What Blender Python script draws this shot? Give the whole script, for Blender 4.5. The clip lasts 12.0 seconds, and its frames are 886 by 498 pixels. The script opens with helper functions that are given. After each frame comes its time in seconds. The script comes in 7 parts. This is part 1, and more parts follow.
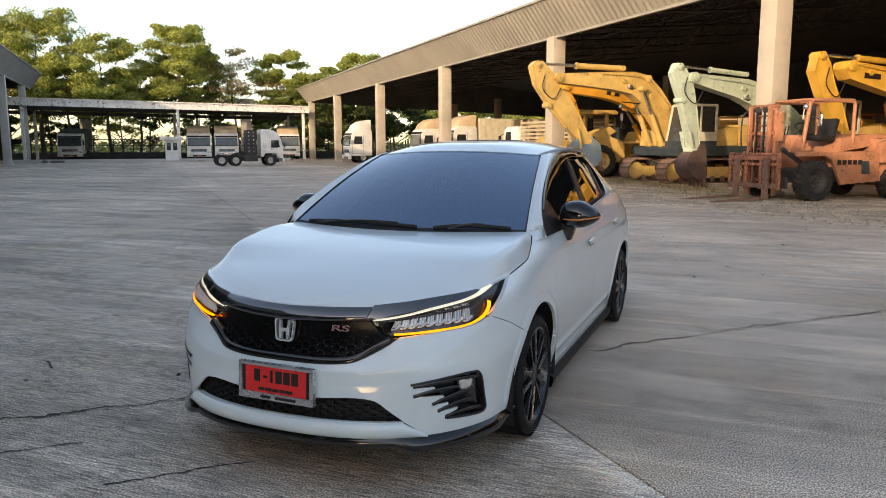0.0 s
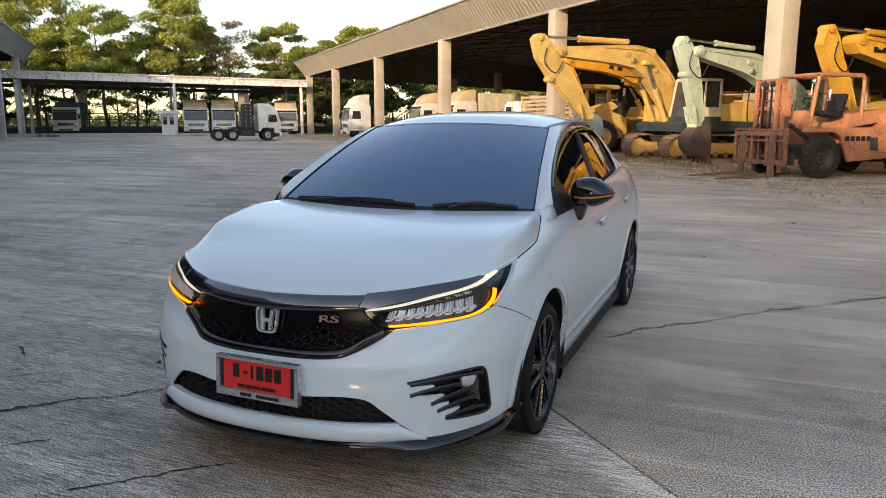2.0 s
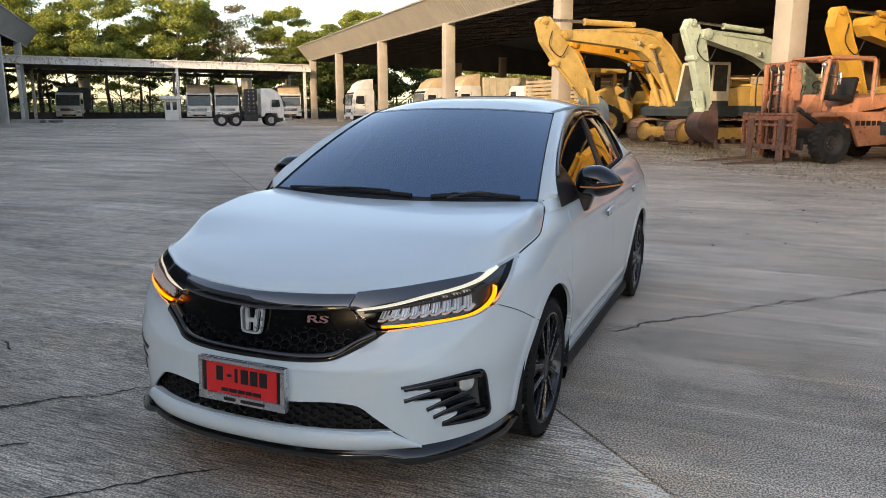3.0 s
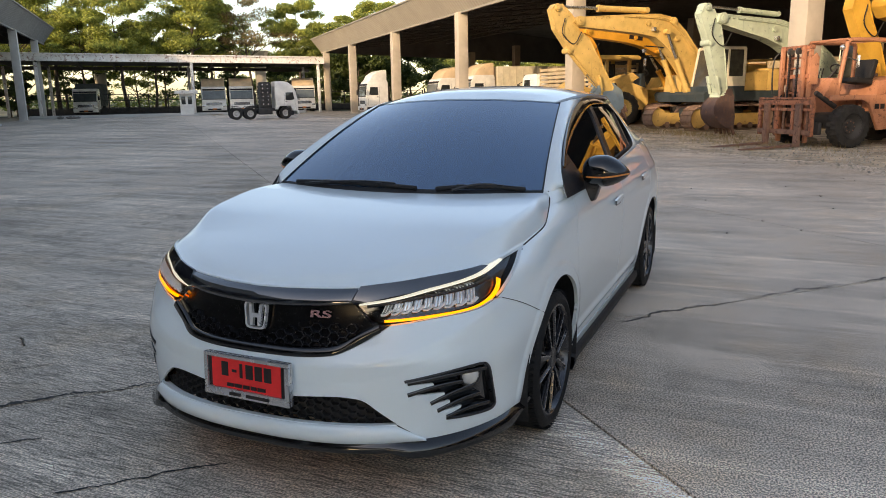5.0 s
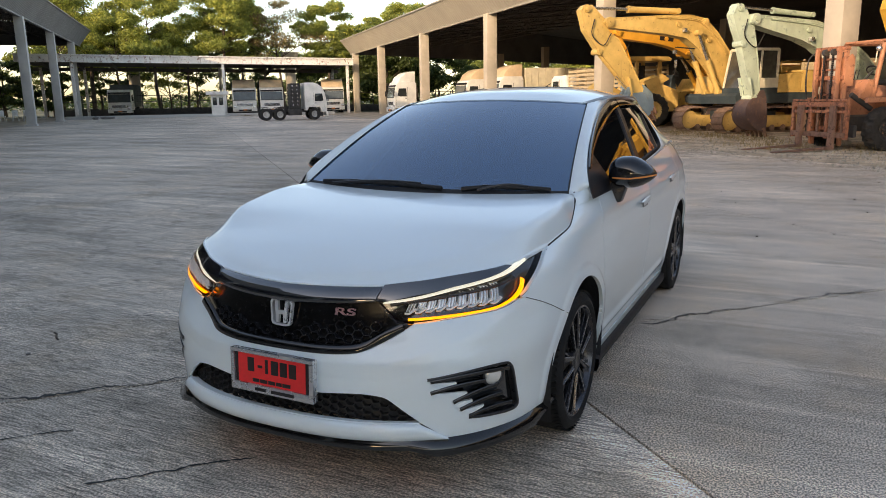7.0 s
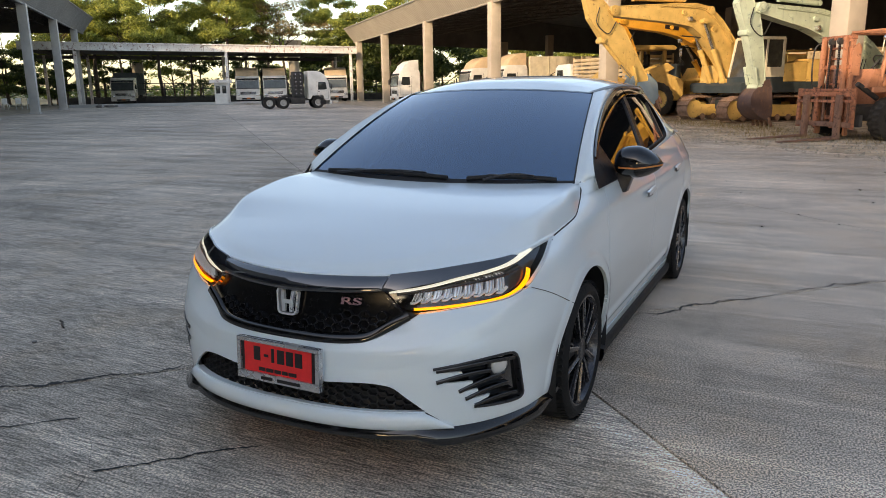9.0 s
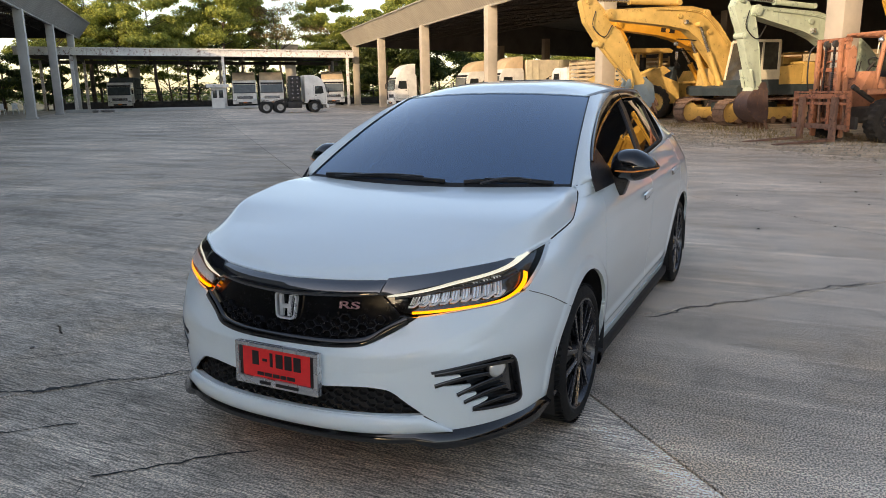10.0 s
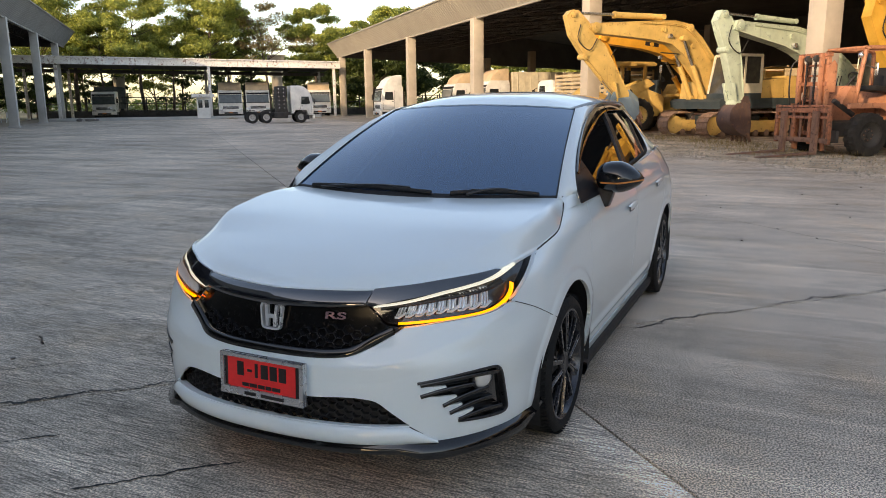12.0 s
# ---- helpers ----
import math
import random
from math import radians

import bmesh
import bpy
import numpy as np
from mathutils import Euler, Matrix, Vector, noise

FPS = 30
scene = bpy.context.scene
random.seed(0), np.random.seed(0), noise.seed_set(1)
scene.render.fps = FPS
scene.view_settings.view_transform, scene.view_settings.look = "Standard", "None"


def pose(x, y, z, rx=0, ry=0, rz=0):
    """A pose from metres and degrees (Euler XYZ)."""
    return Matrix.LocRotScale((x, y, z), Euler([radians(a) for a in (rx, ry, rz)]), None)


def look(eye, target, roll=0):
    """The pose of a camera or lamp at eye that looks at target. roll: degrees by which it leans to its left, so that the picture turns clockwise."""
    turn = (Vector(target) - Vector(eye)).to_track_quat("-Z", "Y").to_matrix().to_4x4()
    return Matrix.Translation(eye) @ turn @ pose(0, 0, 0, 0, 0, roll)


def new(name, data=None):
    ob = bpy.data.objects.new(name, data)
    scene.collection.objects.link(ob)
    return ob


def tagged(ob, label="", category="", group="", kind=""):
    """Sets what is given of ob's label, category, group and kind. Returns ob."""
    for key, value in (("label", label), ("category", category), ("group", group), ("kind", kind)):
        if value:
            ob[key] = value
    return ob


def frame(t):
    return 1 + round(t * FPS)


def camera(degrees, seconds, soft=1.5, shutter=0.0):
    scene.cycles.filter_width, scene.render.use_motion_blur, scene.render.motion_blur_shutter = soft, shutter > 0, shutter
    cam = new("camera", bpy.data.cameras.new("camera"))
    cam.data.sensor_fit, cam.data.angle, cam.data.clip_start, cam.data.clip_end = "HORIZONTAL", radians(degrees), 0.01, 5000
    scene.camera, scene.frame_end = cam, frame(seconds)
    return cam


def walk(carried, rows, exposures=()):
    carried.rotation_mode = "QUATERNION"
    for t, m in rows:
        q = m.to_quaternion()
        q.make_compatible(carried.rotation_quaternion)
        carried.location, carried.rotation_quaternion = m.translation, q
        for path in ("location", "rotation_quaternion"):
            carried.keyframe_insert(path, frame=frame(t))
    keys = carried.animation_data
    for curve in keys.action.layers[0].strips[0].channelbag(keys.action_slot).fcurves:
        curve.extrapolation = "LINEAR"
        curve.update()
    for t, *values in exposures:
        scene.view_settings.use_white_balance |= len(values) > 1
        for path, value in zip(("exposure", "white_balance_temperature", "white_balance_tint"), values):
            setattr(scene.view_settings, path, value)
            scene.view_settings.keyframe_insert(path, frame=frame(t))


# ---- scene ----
cam = camera(62.7, 12.0, soft=0.3)
PATH = [
    (0, (1.792, -3.384, 1.451), (1.028, -1.557, 1.169), -0.1),
    (0.5, (1.795, -3.381, 1.448), (1.033, -1.555, 1.155), -0.1),
    (1, (1.803, -3.362, 1.444), (1.043, -1.539, 1.129), -0.1),
    (1.5, (1.766, -3.282, 1.431), (1.009, -1.461, 1.1), -0.0),
    (2, (1.659, -3.083, 1.426), (0.902, -1.265, 1.079), 0.1),
    (2.5, (1.6, -2.953, 1.425), (0.839, -1.141, 1.058), 0.1),
    (3, (1.614, -2.901, 1.429), (0.848, -1.094, 1.042), 0.0),
    (5, (1.656, -2.872, 1.438), (0.851, -1.088, 1.025), -1.0),
    (5.5, (1.658, -2.873, 1.433), (0.83, -1.101, 1.017), -1.1),
    (6, (1.661, -2.879, 1.43), (0.813, -1.116, 1.014), -1.2),
    (6.5, (1.669, -2.878, 1.432), (0.807, -1.12, 1.024), -1.1),
    (7, (1.67, -2.879, 1.433), (0.798, -1.126, 1.025), -0.9),
    (9, (1.66, -2.882, 1.435), (0.783, -1.139, 0.998), -0.8),
    (9.5, (1.662, -2.888, 1.434), (0.784, -1.144, 1.001), -0.9),
    (10, (1.663, -2.89, 1.438), (0.791, -1.141, 1.01), -1.0),
    (10.5, (1.664, -2.89, 1.437), (0.8, -1.136, 1.017), -0.9),
    (11, (1.662, -2.895, 1.436), (0.808, -1.133, 1.024), -0.7),
    (11.5, (1.665, -2.895, 1.437), (0.82, -1.128, 1.032), -0.6),
    (12, (1.664, -2.896, 1.438), (0.825, -1.125, 1.039), -0.6),
]
walk(cam, [(t, look(eye, target, roll)) for t, eye, target, roll in PATH], [(0.0, 1.61, 8100, 16), (12.0, 1.61, 8100, 16)])

# ---------------------------------------------------------------- light
SUN_TURN, SUN_RISE = math.atan2(-0.208, -0.978), radians(13.8)
world = bpy.data.worlds.new("world")
scene.world = world
world.use_nodes = True
wn = world.node_tree
sky = wn.nodes.new("ShaderNodeTexSky")
sky.sky_type, sky.sun_disc = "NISHITA", False
sky.sun_elevation, sky.sun_rotation = SUN_RISE, SUN_TURN
sky.altitude, sky.air_density, sky.dust_density, sky.ozone_density = 100, 0.87, 1.15, 1.0
wn.nodes["Background"].inputs["Strength"].default_value = 0.14
wn.links.new(sky.outputs[0], wn.nodes["Background"].inputs["Color"])
sun = new("sun", bpy.data.lights.new("sun", "SUN"))
sun.data.energy, sun.data.angle, sun.data.color = 1.25, radians(0.55), (1.0, 0.83, 0.62)
toward = Vector((math.sin(SUN_TURN) * math.cos(SUN_RISE), math.cos(SUN_TURN) * math.cos(SUN_RISE), math.sin(SUN_RISE)))
sun.matrix_world = toward.to_track_quat("Z", "Y").to_matrix().to_4x4()


# ---------------------------------------------------------------- materials
class Nodes:
    """A small wrapper to write a material's nodes in few lines."""

    def __init__(self, name):
        self.mat = bpy.data.materials.new(name)
        self.mat.use_nodes = True
        self.tree = self.mat.node_tree
        self.bsdf = self.tree.nodes["Principled BSDF"]
        self.coord = None

    def add(self, kind, **inputs):
        node = self.tree.nodes.new(kind)
        for key, value in inputs.items():
            self.put(node.inputs[key.replace("_", " ")], value)
        return node

    def put(self, socket, value):
        if isinstance(value, bpy.types.NodeSocket):
            self.tree.links.new(value, socket)
        elif isinstance(value, (tuple, list)) and len(value) == 3 and socket.type == "RGBA":
            socket.default_value = (*value, 1)
        else:
            socket.default_value = value

    def place(self):
        if self.coord is None:
            self.coord = self.tree.nodes.new("ShaderNodeNewGeometry")
        return self.coord.outputs["Position"]

    def noise(self, scale, detail=4, rough=0.6, stretch=None, turn=0):
        v = self.place()
        if stretch:
            m = self.tree.nodes.new("ShaderNodeMapping")
            self.tree.links.new(v, m.inputs["Vector"])
            m.inputs["Rotation"].default_value = (0, 0, turn)
            m.inputs["Scale"].default_value = stretch
            v = m.outputs[0]
        n = self.add("ShaderNodeTexNoise", Scale=scale, Detail=detail, Roughness=rough, Vector=v)
        return n.outputs["Fac"]

    def ramp(self, fac, *stops):
        n = self.tree.nodes.new("ShaderNodeValToRGB")
        self.tree.links.new(fac, n.inputs[0])
        els = n.color_ramp.elements
        while len(els) < len(stops):
            els.new(0.5)
        for e, (p, c) in zip(els, stops):
            e.position, e.color = p, (*c, 1) if isinstance(c, tuple) else (c, c, c, 1)
        return n.outputs[0]

    def mix(self, fac, a, b, blend="MIX"):
        n = self.tree.nodes.new("ShaderNodeMix")
        n.data_type, n.blend_type = "RGBA", blend
        for i, v in ((0, fac), (6, a), (7, b)):
            self.put(n.inputs[i], v)
        return n.outputs[2]

    def bump(self, height, strength=0.3, distance=0.01):
        n = self.add("ShaderNodeBump", Height=height, Strength=strength, Distance=distance)
        self.tree.links.new(n.outputs[0], self.bsdf.inputs["Normal"])

    def set(self, **inputs):
        for key, value in inputs.items():
            self.put(self.bsdf.inputs[key.replace("_", " ")], value)
        return self


def plain(name, color, rough=0.5, metal=0.0, vary=0.12, scale=6.0, bump=0.0, **more):
    """A surface of one colour with blotches, grain and an uneven gloss."""
    n = Nodes(name)
    dark = tuple(c * (1 - vary * 1.6) for c in color)
    light = tuple(min(1, c * (1 + vary)) for c in color)
    big = n.ramp(n.noise(scale), (0.3, dark), (0.7, light))
    fine = n.ramp(n.noise(scale * 14, 2), (0.3, 1 - vary * .6), (0.7, 1.0))
    n.set(Base_Color=n.mix(1.0, big, fine, "MULTIPLY"), Metallic=metal,
          Roughness=n.ramp(n.noise(scale * 3), (0.3, max(rough - .08, 0.0)), (0.7, min(rough + .08, 1.0))), **more)
    if bump:
        n.bump(n.noise(scale * 10), bump, 0.01)
    return n.mat


def weathered(name, color, stain, rough=0.55, amount=0.45, scale=2.2, bump=0.25, metal=0.0, streak=True):
    """Old paint: faded blotches, rust or dirt in patches and runs."""
    n = Nodes(name)
    faded = tuple(min(1, c * 1.12 + 0.02) for c in color)
    base = n.ramp(n.noise(scale), (0.3, tuple(c * .82 for c in color)), (0.7, faded))
    lo = 0.72 - amount * 0.4
    spots = n.ramp(n.noise(scale * 3.3, 8, 0.7), (lo, 0.0), (lo + 0.10, 1.0))
    runs = n.ramp(n.noise(scale * 4, 4, 0.6, (1, 1, .12) if streak else None), (lo + .05, 0.0), (lo + 0.2, 0.7))
    dirt = n.mix(1.0, spots, runs, "LIGHTEN")
    n.set(Base_Color=n.mix(dirt, base, stain), Roughness=n.ramp(dirt, (0.0, rough), (1.0, 0.9)), Metallic=metal)
    n.bump(n.noise(scale * 12, 6), bump, 0.012)
    return n.mat


def concrete(name, tone, broom):
    """Worn yard concrete. broom: how strongly the brushed lines show."""
    n = Nodes(name)
    quarter = radians(45)
    big = n.ramp(n.noise(0.35, 5, 0.62), (0.28, tuple(c * .76 for c in tone)), (0.5, tone), (0.74, tuple(min(1, c * 1.16) for c in tone)))
    brown = n.ramp(n.noise(1.1, 6, 0.7), (0.48, 0.0), (0.68, 0.5))
    col = n.mix(brown, big, (tone[0] * .97, tone[1] * .84, tone[2] * .68))
    streaks = n.ramp(n.noise(1.0, 6, 0.75, (0.5, 9.0, 1), -quarter), (0.36, 0.66), (0.55, 1.0), (0.78, 1.14))
    col = n.mix(0.75 if broom > .5 else 0.55, col, streaks, "MULTIPLY")
    marks = n.ramp(n.noise(0.5, 5, 0.6, (0.16, 3.4, 1), radians(-26)), (0.55, 1.0), (0.68, 1.30))
    col = n.mix(0.75, col, marks, "MULTIPLY")
    scuffs = n.ramp(n.noise(0.8, 4, 0.6, (0.10, 5.5, 1), radians(-58)), (0.57, 1.0), (0.64, 1.36))
    col = n.mix(0.7, col, scuffs, "MULTIPLY")
    drips = n.ramp(n.noise(0.16, 3, 0.55), (0.40, 0.74), (0.56, 1.04))
    col = n.mix(0.8, col, drips, "MULTIPLY")
    wet = n.ramp(n.noise(0.42, 6, 0.68, (0.7, 2.6, 1), -quarter), (0.40, 0.66), (0.52, 1.0), (0.66, 1.16))
    col = n.mix(0.85 if broom > .2 else 0.55, col, wet, "MULTIPLY")
    stains = n.ramp(n.noise(2.1, 7, 0.75), (0.36, 0.70), (0.50, 1.0))
    col = n.mix(0.8, col, stains, "MULTIPLY")
    lines = n.noise(1.0, 5, 0.72, (7.0, 105.0, 1), -quarter)
    grit = n.noise(100 if broom > .5 else 115, 2, 0.7)
    col = n.mix(0.6 if broom > .5 else 0.85, col, n.ramp(grit, (0.42, 0.22), (0.50, 0.95), (0.58, 1.68)), "MULTIPLY")
    worn = n.ramp(n.noise(1.6, 5, 0.65), (0.34, 0.45), (0.55, 1.0))
    brushed = n.ramp(lines, (0.41, 0.24), (0.50, 0.92), (0.60, 1.45))
    col = n.mix(n.mix(1.0, worn, (broom, broom, broom), "MULTIPLY"), col, brushed, "MULTIPLY")
    if broom > .5:
        # a pale brushed margin along the long joint
        across = n.add("ShaderNodeVectorMath", Vector=n.place())
        across.operation = "DOT_PRODUCT"
        across.inputs[1].default_value = (.7071, .7071, 0)
        ragged = n.add("ShaderNodeMath")
        ragged.operation = "MULTIPLY_ADD"
        n.put(ragged.inputs[0], n.noise(1.0, 4, 0.7, (3.0, 26.0, 1), -quarter))
        ragged.inputs[1].default_value = 0.34
        n.put(ragged.inputs[2], across.outputs["Value"])
        band = n.ramp(ragged.outputs[0], (.76, 0.0), (.88, 1.0))
        col = n.mix(n.mix(1.0, band, n.ramp(n.noise(2.2, 4), (.34, .45), (.6, 1.0)), "MULTIPLY"), col, n.mix(1.0, col, (1.9, 1.94, 2.0), "MULTIPLY"))
    n.set(Specular_IOR_Level=0.2, Base_Color=col, Roughness=n.ramp(n.noise(1.3, 5), (0.3, 0.72), (0.7, 0.92)))
    n.bump(n.mix(broom * .6, grit, lines), 0.35, 0.005)
    return n.mat


M = {}
M["slab_brushed"] = concrete("brushed concrete", (0.635, 0.54, 0.44), 0.8)
M["slab_rough"] = concrete("worn rough concrete", (0.755, 0.63, 0.51), 0.08)
M["slab_worn"] = concrete("worn streaked concrete", (0.71, 0.595, 0.48), 0.30)
M["crack_dust"] = plain("dusty crack filler", (0.13, 0.115, 0.10), 0.95, vary=.4, scale=30)
M["joint"] = plain("joint filler", (0.045, 0.042, 0.04), 0.9, vary=.3, scale=9)
M["column"] = weathered("painted concrete column", (0.46, 0.40, 0.32), (0.33, 0.28, 0.22), 0.75, 0.10, 0.8, 0.15)
M["column_grey"] = weathered("grey concrete column", (0.50, 0.49, 0.47), (0.30, 0.28, 0.25), 0.8, 0.10, 0.8, 0.15)
M["fascia"] = plain("cream metal cladding", (0.31, 0.285, 0.24), 0.5, vary=.08, scale=.5)
M["roof_sheet"] = plain("corrugated roof sheet", (0.11, 0.10, 0.095), 0.7, vary=.2, scale=.6)
M["grey_sheet"] = plain("grey metal cladding", (0.26, 0.26, 0.26), 0.5, vary=.1, scale=.5)
M["truss"] = plain("dark painted steel", (0.10, 0.085, 0.075), 0.6, vary=.2, scale=2)
M["far_fascia"] = weathered("peeling white paint", (0.80, 0.78, 0.74), (0.24, 0.10, 0.06), 0.6, 0.42, 1.2, 0.2)
M["soil"] = plain("dusty gravelly soil", (0.58, 0.46, 0.33), 0.95, vary=.38, scale=1.2, bump=.6)
M["grass_soil"] = plain("dry grass ground", (0.16, 0.15, 0.08), 0.95, vary=.35, scale=.4)

paint = Nodes("pearl white paint")
paint.set(Base_Color=paint.ramp(paint.noise(900, 1), (0.3, (0.735, 0.825, 0.845)), (0.7, (0.785, 0.88, 0.90))),
          Roughness=0.32, Coat_Weight=1.0, Coat_Roughness=0.03, Coat_IOR=1.5)
M["paint"] = paint.mat
M["gloss_black"] = plain("gloss black plastic", (0.008, 0.008, 0.009), 0.10, vary=.2, scale=20, Coat_Weight=0.6, Coat_Roughness=0.05)
M["grille_black"] = plain("black grille plate", (0.005, 0.005, 0.006), 0.22, vary=.2, scale=20, Specular_IOR_Level=0.25)
M["satin_black"] = plain("satin black trim", (0.018, 0.019, 0.022), 0.32, vary=.2, scale=30)
M["mesh_black"] = plain("black honeycomb plastic", (0.016, 0.017, 0.020), 0.22, vary=.2, scale=30)
M["matt_black"] = plain("matt black plastic", (0.012, 0.012, 0.013), 0.65, vary=.3, scale=30)
M["rubber"] = plain("tyre rubber", (0.011, 0.011, 0.011), 0.68, vary=.25, scale=25, bump=.1, Specular_IOR_Level=0.3)
M["gloss_dark"] = plain("gloss dark grey trim", (0.013, 0.016, 0.022), 0.12, vary=.1, scale=30, Specular_IOR_Level=0.9, Coat_Weight=1.0, Coat_IOR=1.8, Coat_Roughness=0.04)
M["rim"] = plain("dark grey machined alloy", (0.075, 0.075, 0.08), 0.22, 0.85, vary=.1, scale=30)
M["spoke_edge"] = plain("machined spoke edge", (0.42, 0.42, 0.43), 0.25, 0.9, vary=.05, scale=20)
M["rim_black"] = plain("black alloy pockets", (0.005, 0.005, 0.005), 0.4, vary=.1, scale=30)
M["dark_disc"] = plain("dull steel disc", (0.12, 0.11, 0.10), 0.45, 0.8, vary=.1, scale=30)
M["chrome"] = plain("chrome", (0.75, 0.76, 0.78), 0.12, 1.0, vary=.03, scale=40)
M["badge_chrome"] = plain("bright badge chrome", (0.86, 0.87, 0.88), 0.28, 0.6, vary=.02, scale=4)
M["badge_red"] = plain("red chrome letters", (0.52, 0.30, 0.32), 0.28, 0.6, vary=.03, scale=40)
M["silver"] = plain("brushed silver plastic", (0.68, 0.68, 0.69), 0.26, 0.85, vary=.03, scale=4)
# dark tint, with the reflected sky's blue partly put into the base colour
tint = Nodes("tinted window glass with sky blue added")
tint.set(Base_Color=(0.045, 0.122, 0.215), Roughness=0.015, IOR=1.6, Specular_IOR_Level=0.9, Specular_Tint=(0.50, 0.74, 1.0), Coat_Weight=1.0, Coat_IOR=1.9, Coat_Roughness=0.01, Coat_Tint=(0.7, 0.85, 1.0), Transmission_Weight=0.2)
M["tint"] = tint.mat
side_tint = Nodes("dark side window glass")
side_tint.set(Base_Color=(0.008, 0.009, 0.010), Roughness=0.015, IOR=1.5, Coat_Weight=0.5, Coat_IOR=1.5, Coat_Roughness=0.01)
M["side_tint"] = side_tint.mat
M["frame_black"] = plain("dull black window frame", (0.005, 0.005, 0.006), 0.55, vary=.1, scale=9, Specular_IOR_Level=0.08)
M["visor"] = plain("smoked black plastic", (0.006, 0.006, 0.007), 0.10, vary=.02, scale=2, Coat_Weight=0.3, Coat_Roughness=0.03)
clear = Nodes("clear lamp lens")
clear.set(Base_Color=(0.95, 0.97, 1.0), Roughness=0.02, IOR=1.2, Transmission_Weight=1.0)
M["lens"] = clear.mat


def glow(name, color, power):
    n = Nodes(name)
    n.set(Base_Color=color, Emission_Color=color, Emission_Strength=power, Roughness=0.4)
    return n.mat


M["drl"] = glow("white running light", (0.72, 0.76, 0.68), 0.30)
M["amber"] = glow("amber indicator light", (1.0, 0.30, 0.008), 0.8)
M["amber_plastic"] = plain("orange lens plastic", (0.75, 0.25, 0.05), 0.3, vary=.05, scale=30)
M["led"] = plain("clear lamp reflector", (0.66, 0.68, 0.67), 0.15, 0.6, vary=.1, scale=60)
M["crystal"] = plain("faceted crystal glass", (0.92, 0.93, 0.90), 0.08, 0.7, vary=.02, scale=4)
M["lamp_rib"] = plain("bright lamp rib", (0.93, 0.94, 0.93), 0.25, 0.0, vary=.05, scale=60)
M["plate_red"] = plain("red plate enamel", (0.92, 0.035, 0.035), 0.4, vary=.05, scale=30)
M["slate_tint"] = plain("grey cover behind tinted glass", (0.03, 0.05, 0.06), 0.3, vary=.1, scale=9)
M["ink"] = plain("black ink", (0.02, 0.015, 0.015), 0.5, vary=.1, scale=50)


# ---------------------------------------------------------------- mesh helpers
def mesh_of(name, verts, faces, material, smooth=True):
    me = bpy.data.meshes.new(name)
    me.from_pydata([tuple(map(float, v)) for v in verts], [], faces)
    if material is not None:
        me.materials.append(material)
    if smooth:
        me.polygons.foreach_set("use_smooth", [True] * len(me.polygons))
    me.update()
    return me


def thing(name, label, category, group="", kind="", at=(0, 0, 0), turn=0.0):
    """An Empty at the thing's base."""
    ob = new(name)
    ob.empty_display_size = 0.2
    ob.matrix_basis = pose(*at, 0, 0, turn)
    return tagged(ob, label, category, group, kind)


def part(name, geo, material, parent, label="", smooth=True, m=None):
    """Links a bmesh or mesh as one mesh object under a thing or part, or as a thing of its own."""
    if isinstance(geo, bmesh.types.BMesh):
        me = bpy.data.meshes.new(name)
        geo.to_mesh(me)
        geo.free()
        me.materials.append(material)
        if smooth:
            me.polygons.foreach_set("use_smooth", [True] * len(me.polygons))
            me.set_sharp_from_angle(angle=radians(35))
    else:
        me = geo
    ob = new(name, me)
    if m is not None:
        ob.matrix_basis = m
    if parent is not None:
        ob.parent = parent
    if label:
        ob["label"] = label
    return ob


def box(bm, size, m=Matrix.Identity(4), bevel=0.0):
    """A box of that size round the origin of m, with bevelled edges."""
    made = bmesh.ops.create_cube(bm, size=1.0, matrix=m @ Matrix.Diagonal((*size, 1)))
    if bevel:
        edges = {e for v in made["verts"] for e in v.link_edges}
        bmesh.ops.bevel(bm, geom=list(edges), offset=bevel, segments=2, affect="EDGES", profile=0.6)
    return bm


def rod(bm, p, q, r, seg=8, r2=None):
    p, q = Vector(p), Vector(q)
    d = q - p
    m = Matrix.Translation((p + q) / 2) @ d.to_track_quat("Z", "Y").to_matrix().to_4x4()
    bmesh.ops.create_cone(bm, cap_ends=True, segments=seg, radius1=r, radius2=r if r2 is None else r2, depth=d.length, matrix=m)
    return bm


def bar(bm, p, q, w, h, up=(0, 0, 1), bevel=0.0):
    """A square-section bar from p to q, w wide and h high."""
    p, q = Vector(p), Vector(q)
    y = (q - p).normalized()
    x = y.cross(Vector(up)).normalized()
    z = x.cross(y)
    m = Matrix((x, y, z)).transposed().to_4x4()
    m.translation = (p + q) / 2
    return box(bm, (w, (q - p).length, h), m, bevel)


def prism(bm, outline, m, thick, bevel=0.0):
    """A plate: the outline (2D) in m's x-z plane, thick along y, centred."""
    front = [bm.verts.new(m @ Vector((x, -thick / 2, z))) for x, z in outline]
    back = [bm.verts.new(m @ Vector((x, thick / 2, z))) for x, z in outline]
    n = len(outline)
    made = [bm.faces.new(front), bm.faces.new(back[::-1])]
    for i in range(n):
        made.append(bm.faces.new((front[i], back[i], back[(i + 1) % n], front[(i + 1) % n])))
    bmesh.ops.recalc_face_normals(bm, faces=made)
    if bevel:
        edges = {e for f in made[:2] for e in f.edges}
        bmesh.ops.bevel(bm, geom=list(edges), offset=bevel, segments=2, affect="EDGES", profile=0.6)
    return bm


